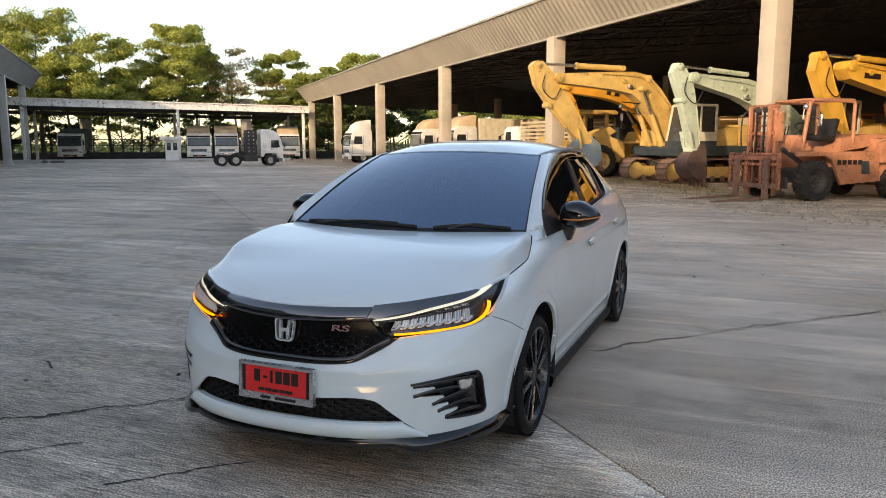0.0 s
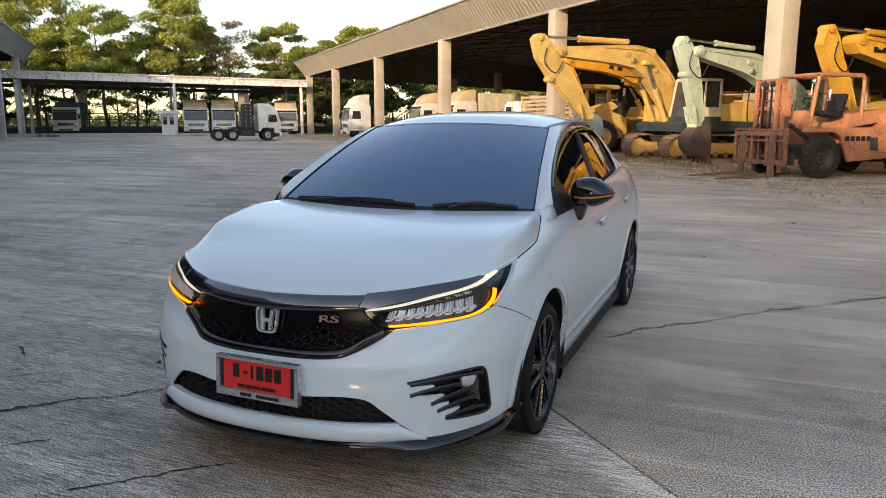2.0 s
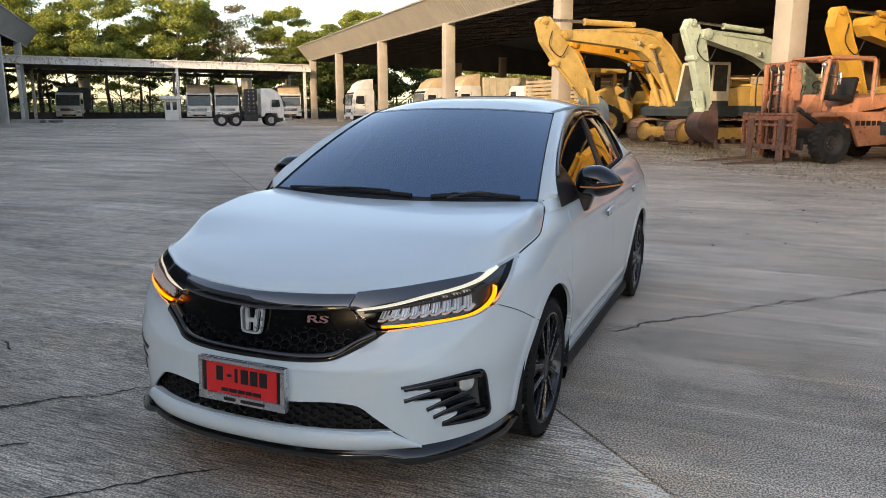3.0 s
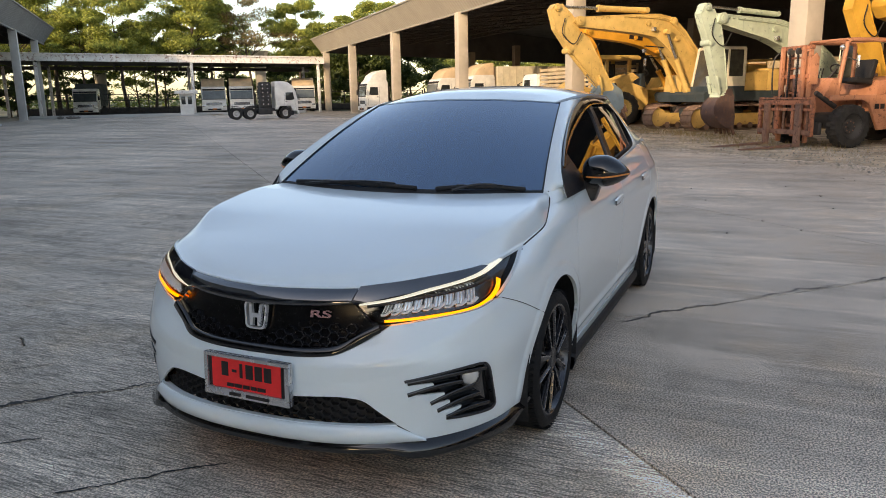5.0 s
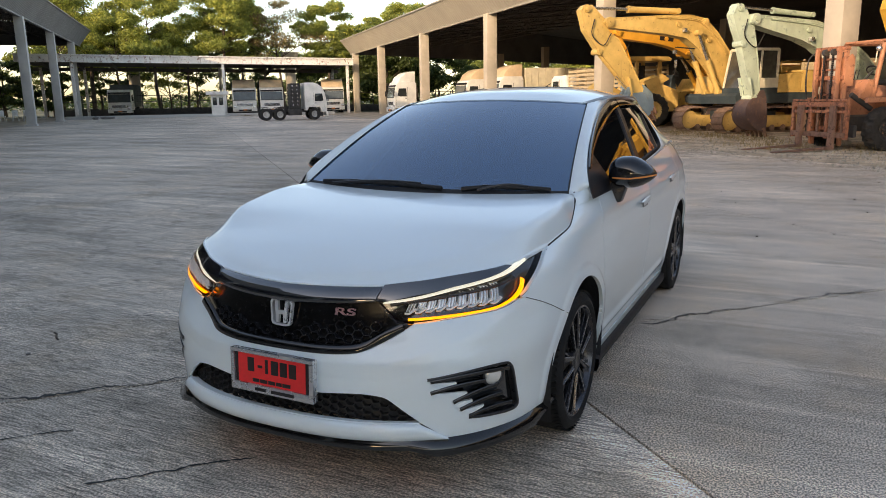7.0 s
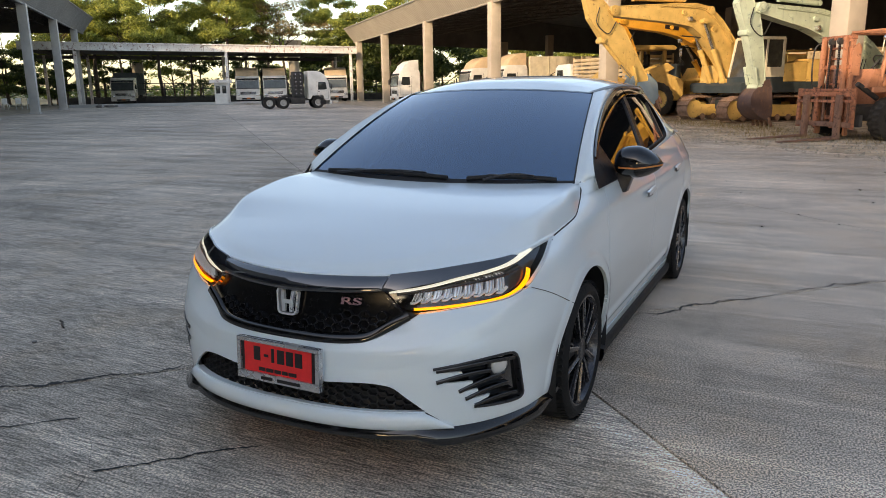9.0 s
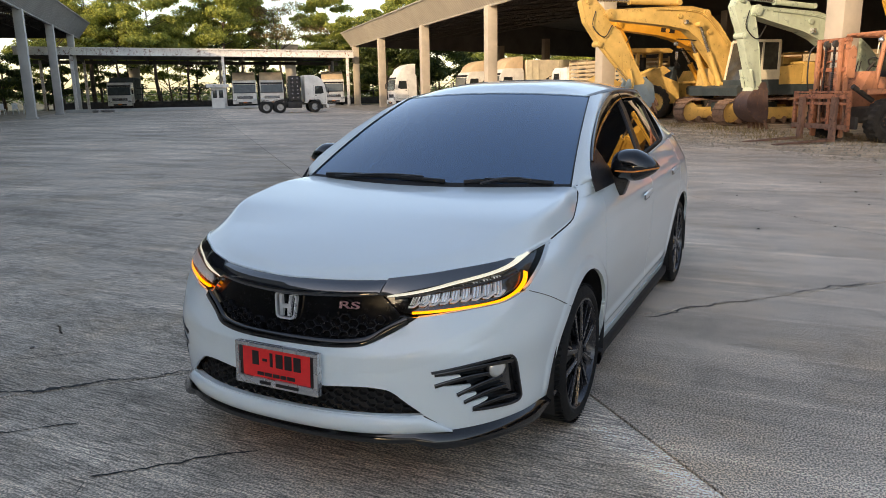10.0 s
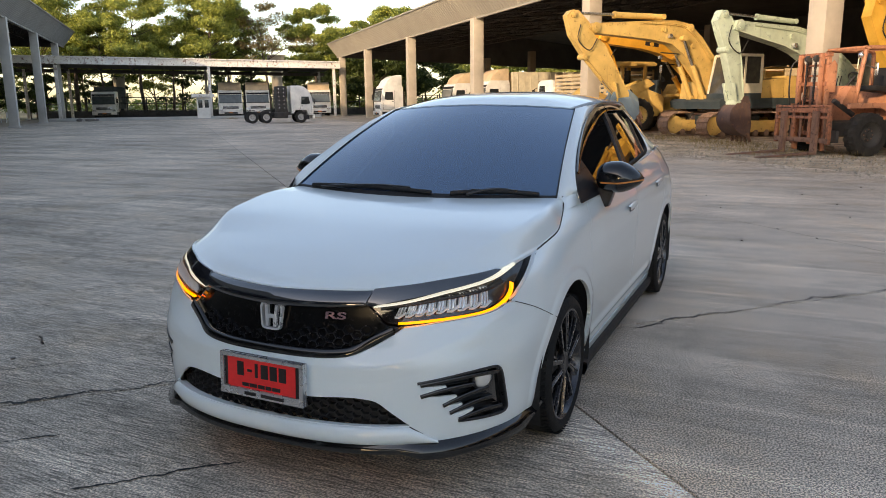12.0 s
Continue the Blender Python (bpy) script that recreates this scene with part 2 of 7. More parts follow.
def loft(name, rows, material, closed=False, smooth=True):
    """A mesh through rows of points."""
    n = len(rows[0])
    verts = [p for r in rows for p in r]
    faces = []
    for i in range(len(rows) - 1):
        for j in range(n if closed else n - 1):
            k = (j + 1) % n
            faces.append((i * n + j, i * n + k, (i + 1) * n + k, (i + 1) * n + j))
    return mesh_of(name, verts, faces, material, smooth)


def sweep(name, pts, r, material, seg=8):
    """One tube along points."""
    pts = [Vector(p) for p in pts]
    rows = []
    for i, p in enumerate(pts):
        d = (pts[min(i + 1, len(pts) - 1)] - pts[max(i - 1, 0)]).normalized()
        side = d.cross(Vector((0, 0, 1)))
        side = side.normalized() if side.length > .05 else Vector((1, 0, 0))
        up = side.cross(d)
        rows.append([p + (side * math.cos(2 * math.pi * k / seg) + up * math.sin(2 * math.pi * k / seg)) * r for k in range(seg)])
    me = loft(name, rows, material, closed=True)
    return me


def lathe(bm, profile, seg=40, m=Matrix.Identity(4)):
    """Turns a profile of (radius, along) round m's y axis."""
    rings = []
    for r, y in profile:
        rings.append([bm.verts.new(m @ Vector((r * math.cos(t), y, r * math.sin(t))))
                      for t in (2 * math.pi * k / seg for k in range(seg))])
    for a, b in zip(rings, rings[1:]):
        for k in range(seg):
            bm.faces.new((a[k], a[(k + 1) % seg], b[(k + 1) % seg], b[k]))
    return bm


# ---------------------------------------------------------------- car body surface
# x across the car, y from the front axle to the rear, z up; a is the length along the plan outline from the nose.
def hermite(x, xs, ys):
    """Smooth monotone interpolation of ys over xs."""
    xs, ys, x = np.asarray(xs, float), np.asarray(ys, float), np.asarray(x, float)
    d = np.diff(ys) / np.diff(xs)
    m = np.zeros(len(xs))
    m[0], m[-1] = d[0], d[-1]
    for i in range(1, len(xs) - 1):
        m[i] = 0 if d[i - 1] * d[i] <= 0 else 2 * d[i - 1] * d[i] / (d[i - 1] + d[i])
    x = np.clip(x, xs[0], xs[-1])
    i = np.clip(np.searchsorted(xs, x) - 1, 0, len(xs) - 2)
    h = xs[i + 1] - xs[i]
    t = (x - xs[i]) / h
    return (ys[i] * (1 + 2 * t) * (1 - t) ** 2 + h * m[i] * t * (1 - t) ** 2
            + ys[i + 1] * t * t * (3 - 2 * t) + h * m[i + 1] * t * t * (t - 1))


HALF, NOSE, TAIL, FRONT_END, REAR_END = 0.874, -0.93, 3.62, 0.05, 2.75


def plan_outline():
    """Dense half outline of the car seen from above, by arc length: a, x, y, and the inward normal."""
    th = np.linspace(0, np.pi / 2, 400)
    fx = HALF * np.sin(th) ** (2 / 2.5)
    fy = FRONT_END - (FRONT_END - NOSE) * np.cos(th) ** (2 / 2.7)
    sy = np.linspace(FRONT_END, REAR_END, 200)[1:-1]
    sx = np.full_like(sy, HALF)
    rx = HALF * np.cos(th) ** (2 / 3.0)
    ry = REAR_END + (TAIL - REAR_END) * np.sin(th) ** (2 / 2.6)
    x, y = np.concatenate([fx, sx, rx]), np.concatenate([fy, sy, ry])
    a = np.concatenate([[0], np.cumsum(np.hypot(np.diff(x), np.diff(y)))])
    grid = np.linspace(0, a[-1], 1200)
    x, y = np.interp(grid, a, x), np.interp(grid, a, y)
    k = np.ones(25) / 25
    px, py = np.pad(x, 12, mode="reflect", reflect_type="odd"), np.pad(y, 12, mode="reflect")
    x, y = np.convolve(px, k, "valid"), np.convolve(py, k, "valid")
    tx, ty = np.gradient(x, grid), np.gradient(y, grid)
    n = np.hypot(tx, ty)
    return grid, x, y, -ty / n, tx / n


OA, OX, OY, ONX, ONY = plan_outline()


def a_of_y(y):
    """Arc length at which the side or the front corner passes y."""
    return float(np.interp(y, OY, OA))


SECTIONS = []


def section(a, zs, insets):
    SECTIONS.append((a, zs, insets))


section(0.00, (.15, .20, .27, .40, .53, .60, .68, .74, .80, .90), (.05, .02, .0, .012, .030, .055, .075, .085, .115, .30))
section(0.38, (.15, .20, .27, .40, .53, .60, .68, .74, .80, .90), (.05, .02, .0, .010, .035, .068, .092, .105, .145, .32))
section(0.68, (.15, .20, .27, .40, .52, .60, .67, .74, .81, .90), (.05, .02, .004, -.004, -.010, .018, .058, .085, .132, .29))
section(0.95, (.15, .20, .27, .40, .54, .60, .67, .74, .82, .90), (.05, .03, .012, .0, -.022, -.014, .004, .020, .078, .20))
section(1.20, (.15, .22, .30, .45, .58, .66, .72, .78, .84, .92), (.06, .04, .022, .006, -.006, -.002, .008, .026, .080, .19))
section(1.55, (.15, .22, .30, .45, .60, .70, .78, .84, .90, 1.0), (.07, .05, .030, .010, .0, .004, .018, .040, .082, .20))
section(1.90, (.15, .22, .30, .45, .60, .72, .80, .88, .94, 1.0), (.07, .05, .034, .012, .0, .003, .012, .030, .056, .10))
section(2.20, (.15, .22, .30, .45, .60, .74, .83, .91, .97, 1.05), (.07, .05, .036, .014, .002, .0, .010, .030, .052, .10))
section(3.00, (.15, .22, .30, .45, .60, .76, .85, .93, 1.0, 1.08), (.07, .05, .036, .018, .006, .0, .010, .030, .055, .09))
section(3.95, (.15, .22, .30, .45, .60, .78, .87, .96, 1.04, 1.10), (.07, .05, .036, .016, .004, .0, .014, .040, .075, .11))
section(4.60, (.15, .22, .30, .45, .60, .76, .87, .98, 1.06, 1.10), (.06, .045, .03, .008, .0, .004, .030, .075, .13, .18))
section(float(OA[-1]), (.15, .22, .30, .45, .60, .76, .87, .98, 1.06, 1.10), (.06, .04, .02, .0, .0, .02, .04, .06, .09, .14))
ZG = np.linspace(.10, 1.14, 105)
INSET = np.array([hermite(OA, [s[0] for s in SECTIONS], col)
                  for col in np.array([hermite(ZG, s[1], s[2]) for s in SECTIONS]).T]).T


def cubic(p, t):
    return p[1] + .5 * t * (p[2] - p[0] + t * (2 * p[0] - 5 * p[1] + 4 * p[2] - p[3] + t * (3 * (p[1] - p[2]) + p[3] - p[0])))


def shell(a, z, out=0.0):
    """Points of the car's side and nose surface at arc length a and height z, raised by out. Negative a is the other side."""
    a, z = np.broadcast_arrays(np.asarray(a, float), np.asarray(z, float))
    aa = np.abs(a)
    fa = np.clip(aa / OA[1], 0, len(OA) - 1.001)
    ia = fa.astype(int)
    ta = fa - ia
    fz = np.clip((z - ZG[0]) / (ZG[1] - ZG[0]), 0, len(ZG) - 1.001)
    iz = fz.astype(int)
    tz = fz - iz
    rows = []
    for di in (0, 1):
        ii = np.clip(ia + di, 0, len(OA) - 1)
        rows.append(cubic([INSET[ii, np.clip(iz + k, 0, len(ZG) - 1)] for k in (-1, 0, 1, 2)], tz))
    inset = rows[0] * (1 - ta) + rows[1] * ta - out
    # the bumper's crease runs below the grille and rises to the lamp's outer corner
    crease = np.interp(aa, (0, .33, .45, .56, .68, .82, .94, 1.02), (.531, .525, .531, .563, .599, .645, .683, .70))
    inset = inset - .0075 * np.clip(1 - np.abs(z - crease) / .055, 0, 1) * np.clip((1.10 - aa) / .16, 0, 1)
    # a shoulder line along the fender and doors
    line = np.interp(aa, (1.36, 1.9, 2.2, 3.2, 4.6), (.860, .880, .885, .885, .90))
    inset = inset - .008 * np.clip(1 - np.abs(z - line) / .055, 0, 1) * np.clip((aa - 1.38) / .2, 0, 1)
    # a crease low on the doors
    inset = inset - .011 * np.clip(1 - np.abs(z - .315) / .030, 0, 1) * np.clip((aa - 1.92) / .12, 0, 1) * np.clip((3.75 - aa) / .2, 0, 1)
    lerp = lambda arr: arr[ia] * (1 - ta) + arr[np.clip(ia + 1, 0, len(OA) - 1)] * ta
    # flared lips round the wheel arches
    for wheel in (.075, 2.665):
        reach = np.hypot(lerp(OY) - wheel, z - .30)
        inset = inset - .006 * np.clip((.435 - reach) / .018, 0, 1) * np.clip((z - .2) / .1, 0, 1) * (aa > 1.0)
    x = lerp(OX) + inset * lerp(ONX)
    y = lerp(OY) + inset * lerp(ONY)
    return np.stack([np.where(a < 0, -x, x), y, z], -1)
# ---------------------------------------------------------------- end of body surface
# ---------------------------------------------------------------- ground
ALONG, ACROSS = Vector((-.7071, .7071, 0)), Vector((.7071, .7071, 0))   # along the sheds, and from the open shed to the deep one


def yard(u, v, z=0.0):
    """A point of the yard: u along the sheds, v across it."""
    p = ALONG * u + ACROSS * v
    return Vector((p.x, p.y, z))


bm = bmesh.new()
for q in ((-1500, -1500), (1500, -1500), (1500, 1500), (-1500, 1500)):
    bm.verts.new((*q, -0.022))
bm.faces.new(bm.verts)
ground = part("ground", bm, M["grass_soil"], None)
tagged(ground, "dry dusty ground reaching to the horizon", "ground", kind="structure")

pavement = tagged(new("pavement"), "worn grey concrete yard cast in large slabs", "pavement", kind="structure")
slab_meshes = {}


def slab(u0, u1, v0, v1, kind):
    key = (round(u1 - u0, 2), round(v1 - v0, 2), kind)
    if key not in slab_meshes:
        b = bmesh.new()
        box(b, (u1 - u0 - .012, v1 - v0 - .012, 0.12), pose(0, 0, -0.06), 0.004)
        me = bpy.data.meshes.new("slab")
        b.to_mesh(me)
        b.free()
        me.materials.append(M[kind])
        slab_meshes[key] = me
    c = yard((u0 + u1) / 2, (v0 + v1) / 2)
    ob = part("slab", slab_meshes[key], None, pavement, m=pose(c.x, c.y, 0, 0, 0, 135))
    return ob


SEAM, CROSS = 0.82, 0.64          # the long joint beside the front wheel, and the joint under the car
for i in range(-4, 9):
    for j in range(-3, 4):
        v0 = SEAM + (j - 1) * 4.5
        if v0 > 11.0:
            continue
        slab(CROSS + i * 9.0, CROSS + (i + 1) * 9.0, v0, v0 + 4.5, "slab_brushed" if j == 0 and i < 1 else "slab_worn" if j <= 0 else "slab_rough")

bm = bmesh.new()
box(bm, (120, 42, 0.1), pose(*yard(22, -3), 0, 0, 135) @ pose(0, 0, -0.066))
part("joint_bed", bm, M["joint"], pavement)


def strip_ground(name, u0, u1, v0, v1, z, mat, label, wobble):
    """A raised, uneven sheet of soil."""
    nu, nv = int((u1 - u0) / .8), int((v1 - v0) / .8)
    rows = []
    for i in range(nu + 1):
        row = []
        for j in range(nv + 1):
            u, v = u0 + (u1 - u0) * i / nu, v0 + (v1 - v0) * j / nv
            edge = min(i, nu - i, j, nv - j)
            if edge == 0:
                u += noise.noise((u * .5, v * .5, 1)) * .5
                v += noise.noise((u * .5, v * .5, 7)) * .5
            h = z if edge else -0.03
            row.append(yard(u, v, h + wobble * noise.noise((u * .6, v * .6, 3)) * (1 if edge else .2)))
        rows.append(row)
    ob = part(name, loft(name, rows, M[mat]), None, None)
    return tagged(ob, label, "soil", kind="structure")


strip_ground("soil_verge", -58, 75, 10.9, 46, 0.015, "soil", "dusty gravelly soil under the deep open shed", .02)
strip_ground("soil_bank", 70, 86, -12, 17, 0.02, "soil", "low dusty bank before the far truck shelter", .05)
strip_ground("soil_floor", -30, 78, -34, -11.5, 0.02, "soil", "dusty bare floor under the grey open shed", .02)


# ---------------------------------------------------------------- sheds
def shed(name, label, columns, line, away, clear, top, fascia_mat, col_mat, u0, u1, depth, width=.6, drop=0.0):
    """An open shed: a row of square columns at v = line, a leaning fascia, trusses and a low-pitched sheet roof that runs off by depth."""
    root = tagged(new(name), label, "shed", kind="structure")
    turn = 45
    for u in columns:
        for back in (0, 1):
            bm = bmesh.new()
            p = yard(u, line + away * back * depth * .55)
            box(bm, (width, width, clear), pose(p.x, p.y, clear / 2, 0, 0, turn), 0.015)
            part("column", bm, M[col_mat], root)
            bm = bmesh.new()
            box(bm, (width + .12, width + .12, .12), pose(p.x, p.y, .05, 0, 0, turn), 0.02)
            part("column_foot", bm, M[col_mat], root)
    # leaning fascia of ribbed sheet
    rows = []
    n = int((u1 - u0) / .085)
    for i in range(n + 1):
        u = u0 + (u1 - u0) * i / n
        rib = .04 if i % 4 in (1, 2) else 0
        rows.append([yard(u, line - away * (.12 - rib), clear), yard(u, line - away * (1.15 - rib), top),
                     yard(u, line - away * (1.10 - rib), top + .10), yard(u, line + away * .3, top + .02)])
    part("fascia", loft("fascia", rows, M[fascia_mat], smooth=False), None, root)
    for a, b, h, w in ((1.18, top + .06, .10, .10), (.12, clear - .03, .10, .14)):
        bm = bmesh.new()
        bar(bm, yard(u0, line - away * a, b), yard(u1, line - away * a, b), w, h, bevel=.01)
        part("fascia_trim", bm, M[fascia_mat], root)
    for u in (u0, u1):
        bm = bmesh.new()
        pts = [yard(u, line - away * .12, clear), yard(u, line - away * 1.15, top), yard(u, line + away * depth * .55, top + 1.6),
               yard(u, line + away * depth, top + .2), yard(u, line + away * depth, clear - drop)]
        side = Vector(ALONG) * .06
        lo, hi = [bm.verts.new(p - side) for p in pts], [bm.verts.new(p + side) for p in pts]
        bm.faces.new(lo), bm.faces.new(hi[::-1])
        for i in range(len(pts)):
            bm.faces.new((lo[i], lo[(i + 1) % 5], hi[(i + 1) % 5], hi[i]))
        part("end_panel", bm, M["roof_sheet"], root)
    # roof sheet in two slopes
    bm = bmesh.new()
    ridge = line + away * depth * .55
    prof = [(line - away * 1.15, top + .08), (ridge, top + 1.6), (line + away * depth, top + .2)]
    for (va, za), (vb, zb) in zip(prof, prof[1:]):
        lo = [bm.verts.new(yard(u, v, z)) for u, v, z in ((u0, va, za), (u1, va, za), (u1, vb, zb), (u0, vb, zb))]
        hi = [bm.verts.new(v.co + Vector((0, 0, .06))) for v in lo]
        bm.faces.new(lo[::-1]), bm.faces.new(hi)
        for i in range(4):
            bm.faces.new((lo[i], lo[(i + 1) % 4], hi[(i + 1) % 4], hi[i]))
    part("roof", bm, M["roof_sheet"], root)
    return root


def trusses(root, line, away, clear, top, u0, u1, depth, step):
    """Lattice trusses across the shed and purlins along it."""
    u = u0 + step / 2
    k = 0
    while u < u1:
        bm = bmesh.new()
        span = depth * .55
        cells = 12
        low = lambda i: yard(u, line + away * span * i / cells, clear + .05 + (top + 1.2 - clear) * .55 * i / cells)
        up = lambda i: yard(u, line + away * span * i / cells, top - .1 + 1.55 * i / cells)
        for i in range(cells):
            rod(bm, low(i), low(i + 1), .05, 5)
            rod(bm, up(i), up(i + 1), .05, 5)
            rod(bm, low(i), up(i + 1) if i % 2 else up(i), .03, 4)
            rod(bm, up(i), low(i + 1), .03, 4)
        part("truss", bm, M["truss"], root)
        u += step
        k += 1
    for i in range(0, 14):
        v = line + away * depth * .55 * i / 13
        z = top - .02 + 1.58 * i / 13
        bm = bmesh.new()
        bar(bm, yard(u0, v, z), yard(u1, v, z), .07, .14)
        part("purlin", bm, M["truss"], root)
    for i in (1, 3, 5, 7, 9, 11):
        v = line + away * depth * .55 * i / 13
        z = clear + .35 + .06 * i
        bm = bmesh.new()
        n = int((u1 - u0) / 1.6)
        for q in range(n):
            ua, ub = u0 + (u1 - u0) * q / n, u0 + (u1 - u0) * (q + 1) / n
            rod(bm, yard(ua, v, z), yard(ub, v, z), .035, 4)
            rod(bm, yard(ua, v, z), yard((ua + ub) / 2, v, z + .75), .025, 4)
            rod(bm, yard((ua + ub) / 2, v, z + .75), yard(ub, v, z), .025, 4)
        part("lattice_beam", bm, M["truss"], root)


DEEP_COLUMNS = (12.56, 24.6, 37.25, 50.1, 63.2, 74.3)
deep_shed = shed("deep_shed", "long open shed with cream columns and ribbed cream fascia", DEEP_COLUMNS + (0.3, -12, -24, -36, -48), 15.8, 1, 6.1, 7.4,
                 "fascia", "column", -56, 76.0, 30, drop=1.2)
for a, b in (((-56, 45.5), (66, 45.5)), ((-55.8, 17.5), (-55.8, 45.3))):
    bm = bmesh.new()
    bar(bm, yard(*a, 3.9), yard(*b, 3.9), .2, 7.8)
    part("back_wall", bm, M["roof_sheet"], deep_shed)
bm = bmesh.new()
bar(bm, yard(66, 45.5, 4.9), yard(76, 45.5, 4.9), .2, 5.8)
part("back_panel", bm, M["roof_sheet"], deep_shed)
trusses(deep_shed, 15.8, 1, 6.1, 7.4, -55, 75.5, 30, 4.2)
grey_shed = shed("grey_shed", "open shed with grey concrete columns and grey fascia", (73.9, 63.2, 52.0, 40.8, 29.6, 18, 6, -6, -18), -11.0, -1, 7.0, 8.4,
                 "grey_sheet", "column_grey", -40, 79.0, 22, .56)
# wall added out of view so the low sun cannot shine through the shed
bm = bmesh.new()
bar(bm, yard(-40, -32.8, 4.4), yard(76.8, -32.8, 4.4), .2, 8.8)
part("back_wall", bm, M["column_grey"], grey_shed)
trusses(grey_shed, -11.0, -1, 7.0, 8.4, 20, 76, 22, 6.5)

# unseen wall, added to cut the low skylight from behind the camera
bm = bmesh.new()
bar(bm, yard(-58.5, -34, 3.5), yard(-58.5, 43, 3.5), .3, 7.0)
sky_block_wall = part("sky_block_wall", bm, M["column_grey"], None)
tagged(sky_block_wall, "plain grey wall added out of view to block low sky", "wall", kind="structure")

# the shelter for trucks that joins the two sheds at the far end
shelter = tagged(new("truck_shelter"), "low flat truck shelter with peeling white fascia", "shelter", kind="structure")
SH0, SH1 = Vector((-62.4, 40.3, 5.16)), Vector((-40.6, 62.1, 4.8))
back = ALONG * 9.0
bm = bmesh.new()
for lo_, hi_ in ((0.0, .62),):
    pts = [SH0 + Vector((0, 0, lo_)), SH1 + Vector((0, 0, lo_)), SH1 + Vector((0, 0, hi_)), SH0 + Vector((0, 0, hi_))]
    f = [bm.verts.new(p) for p in pts]
    g = [bm.verts.new(p + ALONG * .12) for p in pts]
    bm.faces.new(f), bm.faces.new(g[::-1])
    for i in range(4):
        bm.faces.new((f[i], g[i], g[(i + 1) % 4], f[(i + 1) % 4]))
part("fascia", bm, M["far_fascia"], shelter)
bm = bmesh.new()
bar(bm, SH0 + Vector((0, 0, .66)) - ALONG * .06, SH1 + Vector((0, 0, .66)) - ALONG * .06, .22, .10)
part("fascia_cap", bm, M["far_fascia"], shelter)
bm = bmesh.new()
pts = [SH0 + Vector((0, 0, .3)) + ALONG * .13, SH1 + Vector((0, 0, .3)) + ALONG * .13, SH1 + back, SH0 + back]
lo = [bm.verts.new(p) for p in pts]
hi = [bm.verts.new(p + Vector((0, 0, .08))) for p in pts]
bm.faces.new(lo[::-1]), bm.faces.new(hi)
for i in range(4):
    bm.faces.new((lo[i], lo[(i + 1) % 4], hi[(i + 1) % 4], hi[i]))
part("roof", bm, M["roof_sheet"], shelter)
for i in range(10):
    bm = bmesh.new()
    p = SH0.lerp(SH1, (i + .5) / 10)
    bar(bm, p + ALONG * .14 + Vector((0, 0, .1)), p + back + Vector((0, 0, -.2)), .1, .3)
    part("beam", bm, M["truss"], shelter)
bm = bmesh.new()
bar(bm, SH0 + back * .97 + Vector((0, 0, -.3)), SH1 + back * .97 + Vector((0, 0, -.3)), .15, .35)
part("beam", bm, M["truss"], shelter)
for f in (0.02, 0.15, 0.582, .98):
    for b in (.03, .97):
        p = SH0.lerp(SH1, f) + back * b
        bm = bmesh.new()
        box(bm, (.26, .26, 5.0), pose(p.x, p.y, 2.5, 0, 0, 45), .01)
        part("post", bm, M["far_fascia"], shelter)

bm = bmesh.new()
bar(bm, yard(69.5, -11.5, .10), yard(69.5, 12.5, .10), .5, .34, bevel=.03)
kerb = part("kerb", bm, M["column_grey"], None)
tagged(kerb, "low stained concrete kerb before the truck shelter", "kerb", kind="structure")

# ---------------------------------------------------------------- car panels
def inside(poly, a, z):
    """Which points lie in the polygon."""
    hit = np.zeros(a.shape, bool)
    p = np.asarray(poly, float)
    q = np.roll(p, -1, 0)
    for (a0, z0), (a1, z1) in zip(p, q):
        cross = (z0 > z) != (z1 > z)
        with np.errstate(divide="ignore", invalid="ignore"):
            hit ^= cross & (a < (a1 - a0) * (z - z0) / (z1 - z0) + a0)
    return hit


def nearest(poly, pts):
    """Nearest points on the polygon's edge, and their distances."""
    p = np.asarray(poly, float)
    q = np.roll(p, -1, 0)
    best, where = np.full(len(pts), 9.0), np.zeros_like(pts)
    for s, e in zip(p, q):
        d = e - s
        t = np.clip(((pts - s) @ d) / max(d @ d, 1e-12), 0, 1)
        c = s + t[:, None] * d
        r = np.linalg.norm(pts - c, axis=1)
        near = r < best
        best[near], where[near] = r[near], c[near]
    return where, best


def curve(points, n=6):
    """A smooth line through points."""
    p = np.asarray(points, float)
    p = np.vstack([2 * p[0] - p[1], p, 2 * p[-1] - p[-2]])
    out = []
    for i in range(1, len(p) - 2):
        for t in np.arange(n) / n:
            out.append(cubic([p[i - 1], p[i], p[i + 1], p[i + 2]], t))
    out.append(p[-2])
    return [tuple(v) for v in out]


